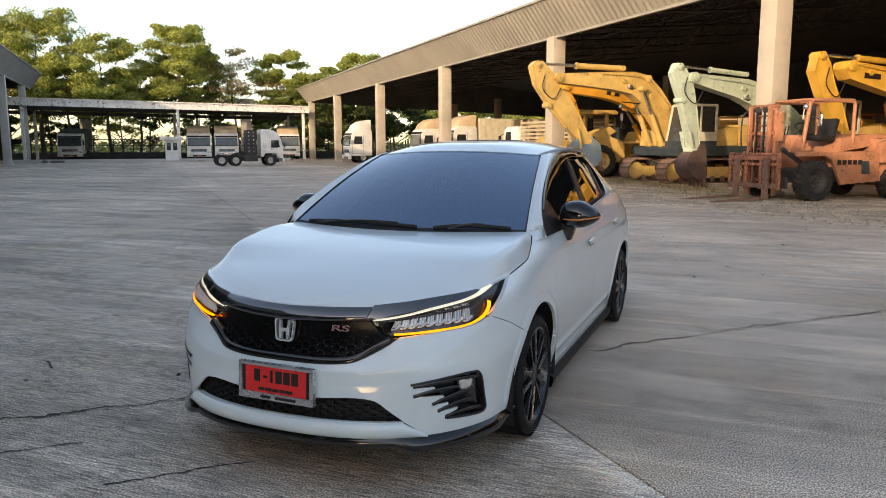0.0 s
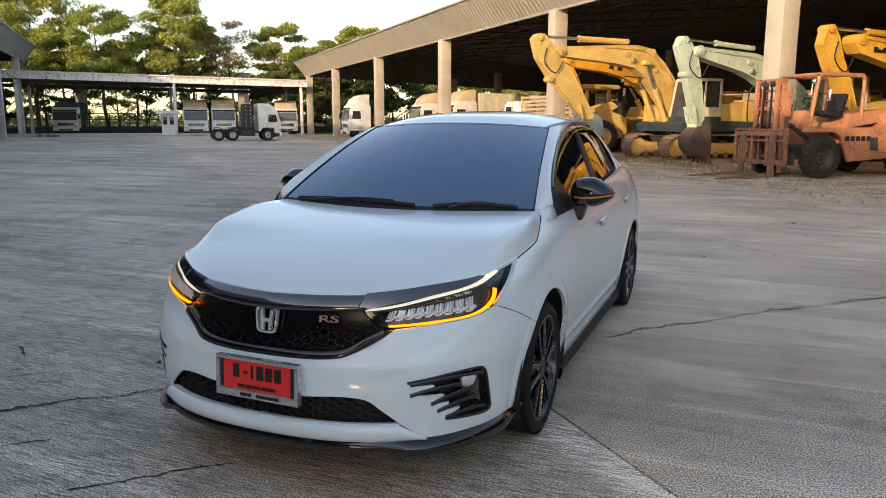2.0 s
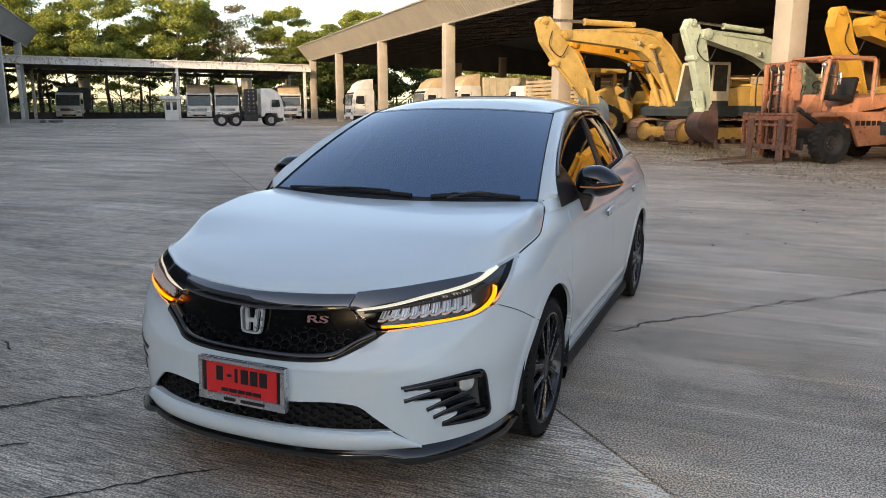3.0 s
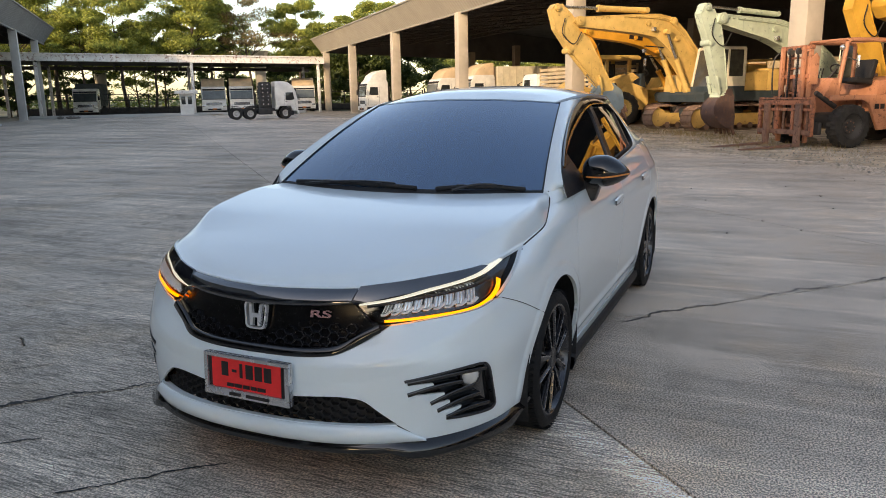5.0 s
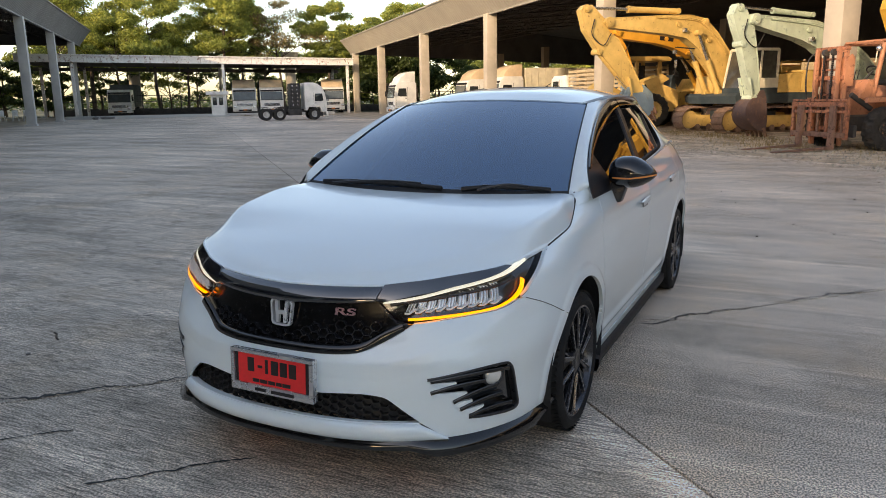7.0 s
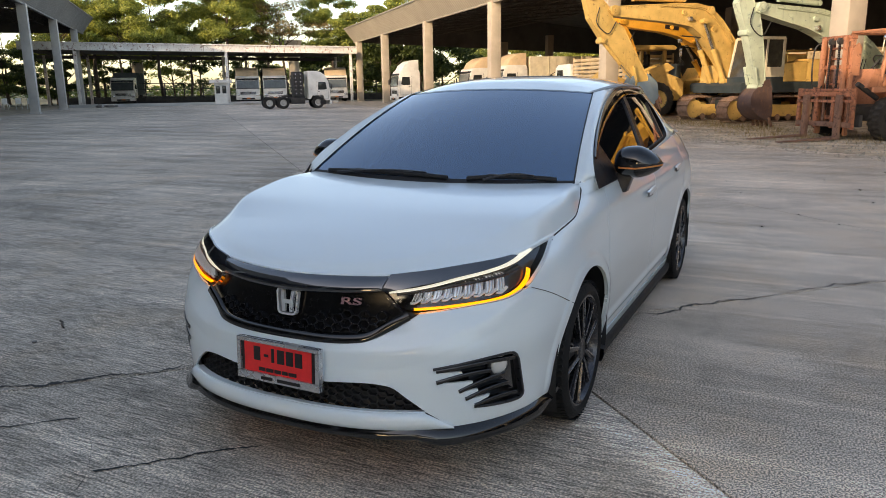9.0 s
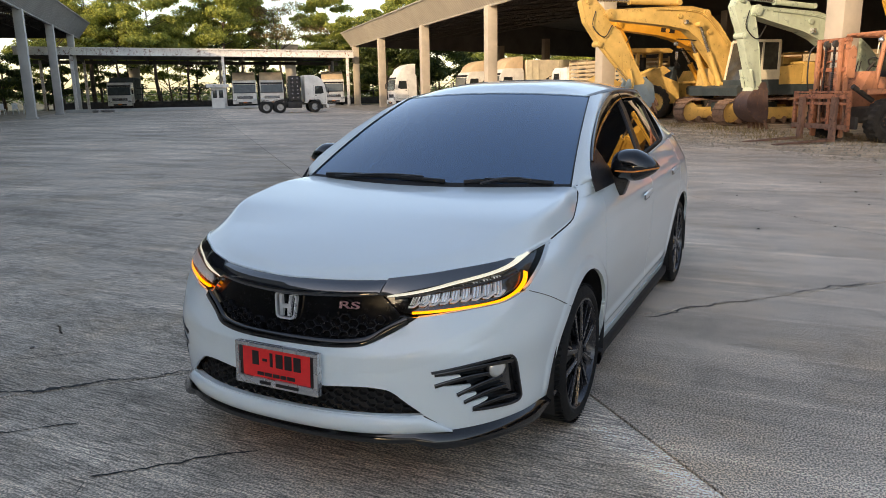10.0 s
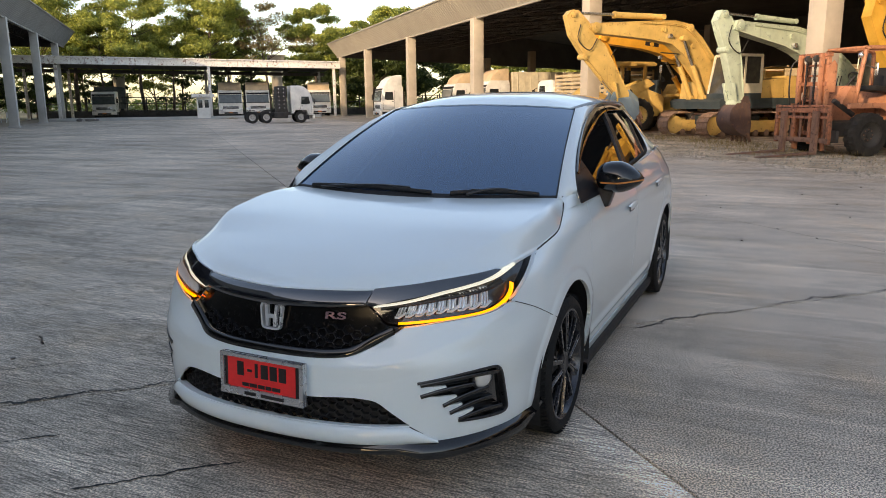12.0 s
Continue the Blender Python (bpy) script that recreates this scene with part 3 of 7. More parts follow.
def panel(name, outline, material, surface=shell, holes=(), step=(.009, .009), out=0.0, depth=.016, flip=False):
    """A sheet-metal panel: the part of a surface within an outline, less its holes, with its edges turned in."""
    polys = [outline, *holes]
    p = np.asarray(outline, float)
    lo, hi = p.min(0), p.max(0)
    na, nz = (max(2, int(math.ceil((hi[i] - lo[i]) / step[i]))) for i in (0, 1))
    ga, gz = np.linspace(lo[0], hi[0], na + 1), np.linspace(lo[1], hi[1], nz + 1)
    ca, cz = np.meshgrid((ga[1:] + ga[:-1]) / 2, (gz[1:] + gz[:-1]) / 2, indexing="ij")
    keep = inside(outline, ca, cz)
    for h in holes:
        keep &= ~inside(h, ca, cz)
    count = np.zeros((na + 1, nz + 1), int)
    for di in (0, 1):
        for dj in (0, 1):
            count[di:na + di, dj:nz + dj] += keep
    used = count > 0
    ids = np.full(used.shape, -1)
    ids[used] = np.arange(used.sum())
    gi, gj = np.nonzero(used)
    flat = np.stack([ga[gi], gz[gj]], 1)
    rim = count[gi, gj] < 4
    cand, dist = flat[rim].copy(), np.full(rim.sum(), 9.0)
    scale = np.array([1.0, step[0] / step[1]])
    for poly in polys:
        c, r = nearest(np.asarray(poly) * scale, flat[rim] * scale)
        near = r < dist
        cand[near], dist[near] = c[near] / scale, r[near]
    flat[rim] = cand
    ki, kj = np.nonzero(keep)
    quads = np.stack([ids[ki, kj], ids[ki + 1, kj], ids[ki + 1, kj + 1], ids[ki, kj + 1]], 1)
    if flip:
        quads = quads[:, ::-1]
    verts = surface(flat[:, 0], flat[:, 1], out)
    inner = surface(flat[:, 0], flat[:, 1], out - depth)
    edges = {}
    for f in quads:
        for k in range(4):
            e = (int(f[k]), int(f[(k + 1) % 4]))
            if (e[1], e[0]) in edges:
                del edges[(e[1], e[0])]
            else:
                edges[e] = True
    n = len(verts)
    faces = [tuple(int(i) for i in f) for f in quads]
    extra, index = [], {}
    for i, j in edges:
        for k in (i, j):
            if k not in index:
                index[k] = n + len(extra)
                extra += [verts[k], inner[k]]
        faces.append((index[j], index[i], index[i] + 1, index[j] + 1))
    allv = np.vstack([verts, np.array(extra)]) if extra else verts
    return mesh_of(name, allv, faces, material)


def mirror(poly):
    return [(-a, z) for a, z in poly][::-1]


car = thing("sedan_car", "pearl white compact sedan with black trim and red plate", "car")


def both(name, outline, material, label="", parent=None, **more):
    """The panel on both sides of the car."""
    made = []
    for poly, holes in ((outline, more.get("holes", ())), (mirror(outline), [mirror(h) for h in more.get("holes", ())])):
        rest = {k: v for k, v in more.items() if k != "holes"}
        made.append(part(name, panel(name, poly, M[material], holes=holes, **rest), None, parent or car, label))
    return made


ARCH_R, WHEEL_Y, REAR_Y = 0.375, 0.075, 2.665


def arch(y0, start, end, r=ARCH_R, n=22):
    """Points of a wheel arch from start to end degrees (0: rearward), as arc length and height."""
    return [(a_of_y(y0 + r * math.cos(radians(t))), 0.30 + r * math.sin(radians(t)) * 1.0)
            for t in np.linspace(start, end, n)]


# outlines by arc length from the nose and height
LAMP_TOP = curve([(.415, .731), (.542, .753), (.687, .772), (.853, .797), (.95, .814), (1.04, .8325), (1.15, .8418), (1.299, .853)])
LAMP_OUT = curve([(1.299, .853), (1.213, .823), (1.12, .788), (1.042, .752), (1.005, .733), (.954, .717)])
LAMP_LOW = curve([(.954, .717), (.888, .698), (.80, .686), (.671, .673), (.538, .661), (.483, .662)])
LAMP = LAMP_TOP[:-1] + LAMP_OUT[:-1] + LAMP_LOW + [(.418, .715)]
HOOD_EDGE = curve([(0, .782), (.157, .783), (.385, .786), (.495, .794), (.647, .805), (.873, .824), (1.095, .838), (1.299, .855)])
GRILLE_LOW = curve([(0, .553), (.187, .553), (.299, .557), (.363, .569), (.449, .605), (.543, .654)])
SEAM_LINE = [(1.005, .718), (1.125, .672), (1.304, .587)]
front_arch = arch(WHEEL_Y, 194, 130)
LOWER_GRILLE = curve([(0, .405), (.172, .414), (.326, .424), (.409, .420), (.45, .409), (.489, .381), (.562, .325)]) + [(.0, .325)]
LOWER_GRILLE = [(-a, z) for a, z in LOWER_GRILLE[:-1]][::-1] + LOWER_GRILLE[1:-1]
FOG = [(.586, .478), (.677, .491), (.78, .503), (.884, .503), (.913, .478), (.951, .387), (.970, .319), (.949, .303), (.85, .312), (.735, .323), (.742, .333),
       (.798, .351), (.805, .361), (.702, .353), (.706, .363), (.752, .378), (.757, .390), (.677, .388), (.680, .397), (.730, .411), (.735, .423), (.627, .428), (.632, .438), (.698, .446), (.690, .466), (.620, .466)]
upper = [p for p in LAMP_LOW[::-1] if p[0] > .545] + [(1.005, .718)]
right = ([(0, .252), (.3, .258), (.667, .250), (1.0, .246), (1.20, .240)] + front_arch + SEAM_LINE[::-1][1:-1] + upper[::-1] + GRILLE_LOW[::-1])
bumper_outline = right + [(-a, z) for a, z in right[::-1] if a > 0]
bumper_holes = [LOWER_GRILLE, FOG, mirror(FOG)]
part("front_bumper", panel("front_bumper", bumper_outline, M["paint"], holes=bumper_holes, step=(.007, .006), depth=.010), None, car)
rows = []
for a in np.linspace(-.66, .66, 90):
    top = .322 if abs(a) < .555 else float(np.interp(abs(a), (.555, .66), (.322, .262)))
    k = (top - .252) / .07
    rows.append([shell(a, top - .002, -.03), shell(a, top, .004), shell(a, top - .010 * k, .014), shell(a, top - .035 * k, .017), shell(a, .252 + .012 * k, .010), shell(a, .251, -.004)])
part("chin", loft("chin", rows, M["paint"]), None, car)

# grille
rows = []
for a in np.linspace(-.394, .394, 61):
    lo = .724 + .011 * (a / .37) ** 2
    hi = .782 + .004 * (a / .385) ** 2
    k = 1 - .62 * (abs(a) / .394) ** 5
    prof = ((lo - .004, -.02, 0), (lo - .002, .012 * k, 0), (lo + .003, .016 * k, .06), (lo + .020, .0125 * k, .34), ((lo + hi) / 2 + .008, .006 * k, .64), (hi - .006, .0, .9), (hi - .004, -.020, .93))
    rows.append([shell(a * (1 + .085 * lean_), z, o) for z, o, lean_ in prof])
part("grille_bar", loft("grille_bar", rows, M["gloss_dark"]), None, car, "gloss dark grey grille bar")
wing = [(.431, .789)] + [p for p in HOOD_EDGE if .44 <= p[0] <= 1.02] + [p for p in LAMP_TOP[::-1] if p[0] <= 1.02] + [(.398, .737)]
both("grille_wing", wing[::-1], "gloss_dark", "satin dark grey wing above the headlamp", out=.004, depth=.03)
grille_face = GRILLE_LOW + [(.482, .661), (.418, .715), (.40, .73), (.365, .735), (.18, .728), (0, .724)]
grille_face = grille_face[:-1] + [(-a, z) for a, z in grille_face[::-1]][:-1]
part("grille", panel("grille", grille_face, M["grille_black"], out=-.022, depth=.01), None, car, "gloss black front grille")


def ribbon(name, line, width, out, thick, material, lift=0.0):
    """A raised strip of that width along a line on the body."""
    p = np.asarray(line, float)
    d = np.gradient(p, axis=0)
    d /= np.linalg.norm(d, axis=1)[:, None]
    n = np.stack([-d[:, 1], d[:, 0]], 1)
    rows = []
    prof = ((-.5, -thick), (-.5, -.15 * thick), (-.38, 0), (.38, 0), (.5, -.15 * thick), (.5, -thick))
    w = np.broadcast_to(np.asarray(width, float), len(p))
    for k, h in prof:
        q = p + n * (w * k + lift)[:, None]
        rows.append(shell(q[:, 0], q[:, 1], out + h))
    return loft(name, np.array(rows).transpose(1, 0, 2), material)


rim_line = curve([(.51, .652), (.44, .622), (.363, .585), (.30, .572), (.187, .566), (0, .566), (-.187, .566), (-.30, .572), (-.363, .585), (-.44, .622), (-.51, .652)], 4)
part("grille_frame", ribbon("grille_frame", rim_line, .028, .006, .03, M["gloss_black"]), None, car, "gloss black grille surround")


def hexes(name, poly, size, out, depth, material, bar_w=.16):
    """A honeycomb of hexagonal rings within a polygon on the body."""
    p = np.asarray(poly)
    verts, faces = [], []
    dx, dz = size * 1.5, size * math.sqrt(3) * .72
    i = 0
    a = p[:, 0].min()
    while a < p[:, 0].max() + size:
        z = p[:, 1].min() - dz + (dz / 2 if i % 2 else 0)
        while z < p[:, 1].max() + dz:
            ring = [(a + size * math.cos(radians(60 * k)), z + size * .72 * math.sin(radians(60 * k))) for k in range(6)]
            if inside(poly, np.array([a]), np.array([z]))[0]:
                b = len(verts)
                for scale_, o in ((1.0, out), (1 - bar_w, out), (1 - bar_w, out - depth)):
                    pts = [(a + (x - a) * scale_, z + (y - z) * scale_) for x, y in ring]
                    verts += list(shell(np.array([q[0] for q in pts]), np.array([q[1] for q in pts]), o))
                for k in range(6):
                    m = (k + 1) % 6
                    faces += [(b + k, b + m, b + 6 + m, b + 6 + k), (b + 6 + k, b + 6 + m, b + 12 + m, b + 12 + k)]
            z += dz
        a += dx
        i += 1
    return mesh_of(name, verts, faces, material, False)


mesh_zone = [(-.40, .60), (-.30, .575), (0, .572), (.30, .575), (.40, .605), (.43, .64), (.40, .662), (.22, .648), (.127, .632), (0, .605), (-.10, .605), (-.242, .618), (-.40, .640), (-.43, .63)]
part("grille_mesh", hexes("grille_mesh", mesh_zone, .024, -.006, .016, M["mesh_black"], .10), None, car, "black honeycomb grille mesh")
zone = [(a * .99, z * .98 + .008) for a, z in LOWER_GRILLE]
part("lower_grille", panel("lower_grille", LOWER_GRILLE, M["matt_black"], out=-.05, depth=.01), None, car, "recessed black lower grille")
part("lower_grille_mesh", hexes("lower_grille_mesh", zone, .022, -.030, .02, M["matt_black"], .13), None, car, "black honeycomb intake mesh")

# fog lamp pockets with fins
for side in (1, -1):
    poly = [(.56, .30), (.98, .29), (.98, .50), (.56, .50)]
    pocket = part("fog_pocket", panel("fog_pocket", poly if side > 0 else mirror(poly), M["gloss_black"], out=-.024, depth=.01), None, car, "black fog lamp pocket with fins")
    for (a0, z0), (a1, z1) in (((.60, .430), (.80, .452)), ((.68, .389), (.86, .425)), ((.705, .357), (.88, .385)), ((.74, .327), (.93, .335)), ((.60, .472), (.90, .482))):
        line = [(side * (a0 + (a1 - a0) * t), z0 + (z1 - z0) * t + .010 * math.sin(3.1 * t)) for t in np.linspace(0, 1, 14)]
        if side < 0:
            line = line[::-1]
        part("fin", ribbon("fin", line, .016, .004, .026, M["gloss_black"]), None, pocket)
    rim = curve([(.590, .479), (.677, .492), (.78, .503), (.870, .506), (.905, .492), (.930, .440), (.958, .350), (.962, .318), (.935, .306), (.85, .311), (.738, .322)], 4)
    part("pocket_rim", ribbon("pocket_rim", [(side * a, z) for a, z in rim][::side], .011, .0035, .03, M["satin_black"]), None, pocket)
    c = shell(side * .842, .464, -.016)
    nrm = Vector(shell(side * .842, .464, .02) - c).normalized()
    m = Matrix.Translation(Vector(c)) @ (-nrm).to_track_quat("Y", "Z").to_matrix().to_4x4()
    bm = bmesh.new()
    lathe(bm, [(.045, .02), (.045, -.004), (.038, -.006), (.036, .012), (.0, .016)], 28, m)
    lamp = part("fog_lamp", bm, M["satin_black"], pocket, "small round fog lamp")
    bm = bmesh.new()
    bmesh.ops.create_icosphere(bm, subdivisions=2, radius=.040, matrix=m @ Matrix.Diagonal((1, .5, 1, 1)))
    part("bulb", bm, M["crystal"], pocket, "faceted bright fog lamp glass")

# black lip under the bumper
rows = []
for a in np.linspace(-1.275, 1.275, 241):
    s = abs(a)
    drop = np.interp(s, (0, .53, .61, .66, .80, .96, 1.06, 1.14, 1.275), (.018, .016, -.004, -.005, -.004, -.006, -.004, .016, .034))
    flare = np.interp(s, (0, .52, .60, .66, 1.05, 1.275), (.014, .018, .042, .044, .040, .006))
    base = np.interp(s, (0, .6, 1.0, 1.15, 1.275), (.252, .252, .247, .250, .262))
    row = [shell(a, base + .006, .0), shell(a, base - .004, flare * .35), shell(a, .217 + drop, flare + .004), shell(a, .207 + drop, flare),
           shell(a, .200 + drop, flare - .012), shell(a, .215, -.08)]
    rows.append(row)
part("front_lip", loft("front_lip", rows, M["gloss_black"]), None, car, "gloss black front lip spoiler")

# headlamps
for side in (1, -1):
    flipped = (lambda p: p) if side > 0 else mirror
    lamp = part("headlight", panel("headlight", flipped(LAMP[::-1]), M["gloss_black"], out=-.045, depth=.008), None, car, "slim headlamp with white and amber strips")
    lens = part("lens", panel("lens", flipped(LAMP[::-1]), M["lens"], out=.004, depth=.003, step=(.012, .01)), None, lamp, "clear headlamp lens")
    lens.visible_shadow = False
    drl = [(.43, .729), (.50, .735), (.594, .747), (.69, .762), (.81, .781), (.911, .797), (.974, .808), (1.047, .822), (1.105, .832)]
    line = curve([(side * a, z) for a, z in drl], 5)
    wid = np.interp(np.abs([p[0] for p in line]), (.43, .90, .98, 1.105), (.0042, .0052, .009, .005))
    part("running_light", ribbon("running_light", line if side > 0 else line[::-1], wid if side > 0 else wid[::-1], .0, .02, M["drl"]), None, lamp, "white running light strip")
    amb = [(.53, .669), (.60, .672), (.744, .681), (.87, .694), (.94, .711), (.985, .730), (1.015, .750), (1.035, .775)]
    line = curve([(side * a, z) for a, z in amb], 5)
    part("indicator", ribbon("indicator", line if side > 0 else line[::-1], .0038, -.010, .02, M["amber"]), None, lamp, "glowing amber indicator strip")
    line = [(side * a, z) for a, z in curve([(.46, .718), (.55, .728), (.72, .745), (.9, .767), (1.0, .783)], 5)]
    part("divider", ribbon("divider", line if side > 0 else line[::-1], .010, -.018, .02, M["satin_black"]), None, lamp)
    for k in range(9):
        a = .520 + k * .043
        z0 = .692 + k * .0030
        tall = .032 + k * .0034
        poly = [(a, z0), (a + .036, z0 + .003), (a + .052, z0 + tall), (a + .018, z0 + tall - .002)]
        cell = part("reflector", panel("reflector", flipped(poly), M["led"], out=-.030, depth=.012, step=(.008, .008)), None, lamp, "clear faceted reflector")
        foot = curve([(a - .004, z0 - .003), (a + .014, z0 - .003), (a + .028, z0 + .003), (a + .046, z0 + .014)], 3)
        foot = [(side * p, q) for p, q in foot][::side]
        part("rib", ribbon("rib", foot, .0055, -.016, .012, M["lamp_rib"]), None, cell)
        for f in (.10, .45, .80):
            up = [(side * (a + .036 * f + .017 * h), z0 + .004 + (tall - .004) * h) for h in np.linspace(0, 1, 4)][::side]
            part("rib", ribbon("rib", up, .0026, -.020, .008, M["lamp_rib"]), None, cell)

# side panels
BELT = lambda a: float(hermite(a, (1.95, 2.2, 3.0, 3.6, 4.1, 5.69), (.980, .992, 1.022, 1.05, 1.07, 1.07)))
hood_side = [(1.299, .853), (1.439, .874), (1.534, .890), (1.594, .907), (1.70, .946), (1.794, .990)]
door_seam = curve([(2.0, .975), (1.955, .93), (1.905, .85), (1.885, .785), (1.882, .60), (1.90, .40), (1.915, .26)], 5)
fender = SEAM_LINE + arch(WHEEL_Y, 130, -12) + [(1.915, .25)] + door_seam[::-1] + hood_side[::-1][:-1] + LAMP_OUT[:-2]
both("fender", fender, "paint", step=(.009, .009))
front_door = door_seam + [(2.0, .245), (2.955, .245), (2.975, .5), (2.985, .8), (2.97, BELT(2.97))] + [(a, BELT(a)) for a in np.linspace(2.9, 2.03, 10)]
front_door = [(a + (.004 if i < len(door_seam) else 0), z) for i, (a, z) in enumerate(front_door)]
both("front_door", front_door, "paint", step=(.02, .012))
rear_arch = arch(REAR_Y, 172, 100)
rear_door = [(2.961, .245), (3.72, .245)] + rear_arch[:14] + [(3.98, .72), (4.06, .86), (4.0, BELT(4.0))] + [(a, BELT(a)) for a in np.linspace(3.9, 2.98, 9)] + [(2.991, .8), (2.981, .5)]
both("rear_door", rear_door, "paint", step=(.02, .012))
quarter = [(rear_arch[13][0] + .004, rear_arch[13][1])] + arch(REAR_Y, 124, -10) + [(4.56, .25), (5.682, .25), (5.682, 1.07), (4.1, 1.07), (4.005, BELT(4.0)), (4.065, .86), (3.985, .72)]
both("rear_quarter", quarter, "paint", step=(.025, .015))
sill = [(1.925, .19), (3.70, .19), (3.72, .241), (1.92, .241)]
both("sill", sill, "paint", out=.006, step=(.05, .012))
for side in (1, -1):
    rows = []
    for a in np.concatenate([[1.88, 1.93, 1.96, 2.02], np.linspace(2.06, 3.78, 40)]):
        w = float(np.interp(a, (1.88, 1.96, 2.06), (.020, .010, 0)))
        rows.append([shell(side * a, .200, .004), shell(side * a, .194, .026 + w), shell(side * a, .160, .036 + w), shell(side * a, .132, .030 + w), shell(side * a, .13, -.05)])
    part("side_skirt", loft("side_skirt", rows, M["matt_black"]), None, car, "satin black side skirt")
    for y0 in (WHEEL_Y, REAR_Y):
        bm = bmesh.new()
        ring = []
        for t in np.linspace(-20, 200, 30):
            ring.append([(x * side, y0 + .395 * math.cos(radians(t)), .30 + .395 * math.sin(radians(t))) for x in (.855, .80, .55)])
        part("wheel_liner", loft("wheel_liner", ring, M["matt_black"]), None, car)
        bm = bmesh.new()
        bmesh.ops.create_circle(bm, cap_ends=True, segments=40, radius=.395, matrix=pose(side * .55, y0, .30, 0, 90, 0))
        part("wheel_liner", bm, M["matt_black"], car)
bm = bmesh.new()
box(bm, (1.40, 3.9, .10), pose(0, 1.35, .22), .02)
part("underbody", bm, M["matt_black"], car)


# hood
edge_line = HOOD_EDGE[:-1] + curve(hood_side, 6)
EDGE = shell(np.array([p[0] for p in edge_line]), np.array([p[1] for p in edge_line]), 0.0)
EDGE = EDGE[np.argsort(EDGE[:, 1])]
COWL = 0.17
# spokes from the cowl line out to the edge, so that the nose is as finely meshed as the sides
along = np.concatenate([[0], np.cumsum(np.linalg.norm(np.diff(EDGE[:, :2], axis=0), axis=1))])
tt = np.linspace(-1, 1, 121)
ex, ey = (np.interp(np.abs(tt) * along[-1], along, EDGE[:, k]) for k in (0, 1))
corner = EDGE[-1]
bx, by = np.abs(tt) ** 1.5 * (corner[0] - .004), corner[1] - (1 - tt ** 2) * (corner[1] - COWL - .035)
fine_edge = np.stack([np.interp(np.linspace(0, along[-1], 900), along, EDGE[:, k]) for k in (0, 1, 2)], -1)
MIDDLE = ((-.827, -.76, -.65, -.55, -.25, .05, .35), (.784, .814, .852, .880, .940, .976, 1.0))
SHOULDER = ((-.827, -.70, -.60, -.50, -.45, -.40, -.35, -.27, -.17, -.05, .06, .16, .32), (.784, .818, .838, .858, .870, .888, .906, .934, .953, .968, .982, .992, .998))
HOOD = []
for r in np.concatenate([np.linspace(.998, .72, 34), np.linspace(.70, 0, 34)]):
    x, y = bx + (ex - bx) * r, by + (ey - by) * r
    far = np.hypot(x[:, None] - fine_edge[:, 0], y[:, None] - fine_edge[:, 1])
    nearest_ = far.argmin(1)
    d, ze = far.min(1), fine_edge[nearest_, 2]
    xe = np.interp(y, EDGE[:, 1], EDGE[:, 0])
    u = np.clip(x / np.maximum(xe - .06, .001), 0, 1)
    top = hermite(y, *MIDDLE) + (hermite(y, *SHOULDER) - hermite(y, *MIDDLE)) * u ** 2
    roll = np.interp(fine_edge[nearest_, 1], (-.83, -.62, -.42, -.25, .3), (.05, .11, .11, .065, .05))
    q = np.clip(d / roll, 0, 1)
    HOOD.append(np.stack([x * np.sign(tt), y, ze + (top - ze) * (1 - (1 - q) ** 2.1)], -1))
HOOD = np.array([HOOD[0] + np.array([0, .004, -.016]), HOOD[0], *HOOD])
part("hood", loft("hood", HOOD, M["paint"]), None, car)
for line, wid in ((SEAM_LINE, .0026), (hood_side + [(1.80, 1.005)], .0045), ([(.56, .322), (.60, .295), (.66, .253)], .004)):
    for side in (1, -1):
        pts = curve([(side * a, z) for a, z in line], 4)
        part("panel_gap", ribbon("panel_gap", pts if side > 0 else pts[::-1], wid, .0018, .004, M["matt_black"]), None, car)


# greenhouse


def screen(t, s, out=0.0):
    t, s = np.broadcast_arrays(np.asarray(t, float), np.asarray(s, float))
    x = (.722 + (.57 - .722) * s) * t
    y = (COWL + .02 + .12 * t * t) * (1 - s) + (1.05 + .103 * t * t) * s
    z = (.990 + .002 * t * t) * (1 - s) + (1.412 - .026 * t * t) * s
    bulge = .035 * 4 * s * (1 - s) * .7 + out
    return np.stack([x, y - bulge * .42, z + bulge * .9], -1)


frame_poly = [(-1, 0), (1, 0), (1, 1), (-1, 1)]
part("windscreen", panel("windscreen", frame_poly, M["tint"], surface=screen, step=(.05, .05), depth=.006), None, car, "dark tinted windscreen reflecting the sky")
for side in (1, -1):
    rows = [[screen(side * 1.004, s, .005), screen(side * .994, s, .005)] for s in np.linspace(0, 1, 20)]
    part("screen_seal", loft("screen_seal", rows, M["matt_black"]), None, car)
rows = [[screen(t, .996, .004), screen(t, 1.002, .004)] for t in np.linspace(-1, 1, 30)]
part("screen_seal", loft("screen_seal", rows, M["matt_black"]), None, car)
rows = [[screen(t, .027, .002), screen(t, 0, .002), screen(t, -.03, -.004), screen(t, -.09, -.035)] for t in np.linspace(-1, 1, 30)]
part("cowl", loft("cowl", rows, M["matt_black"]), None, car, "black plastic cowl below the windscreen")

ROOF_Y, ROOF_Z = (1.05, 1.3, 1.75, 2.3, 2.85), (1.412, 1.466, 1.492, 1.470, 1.36)


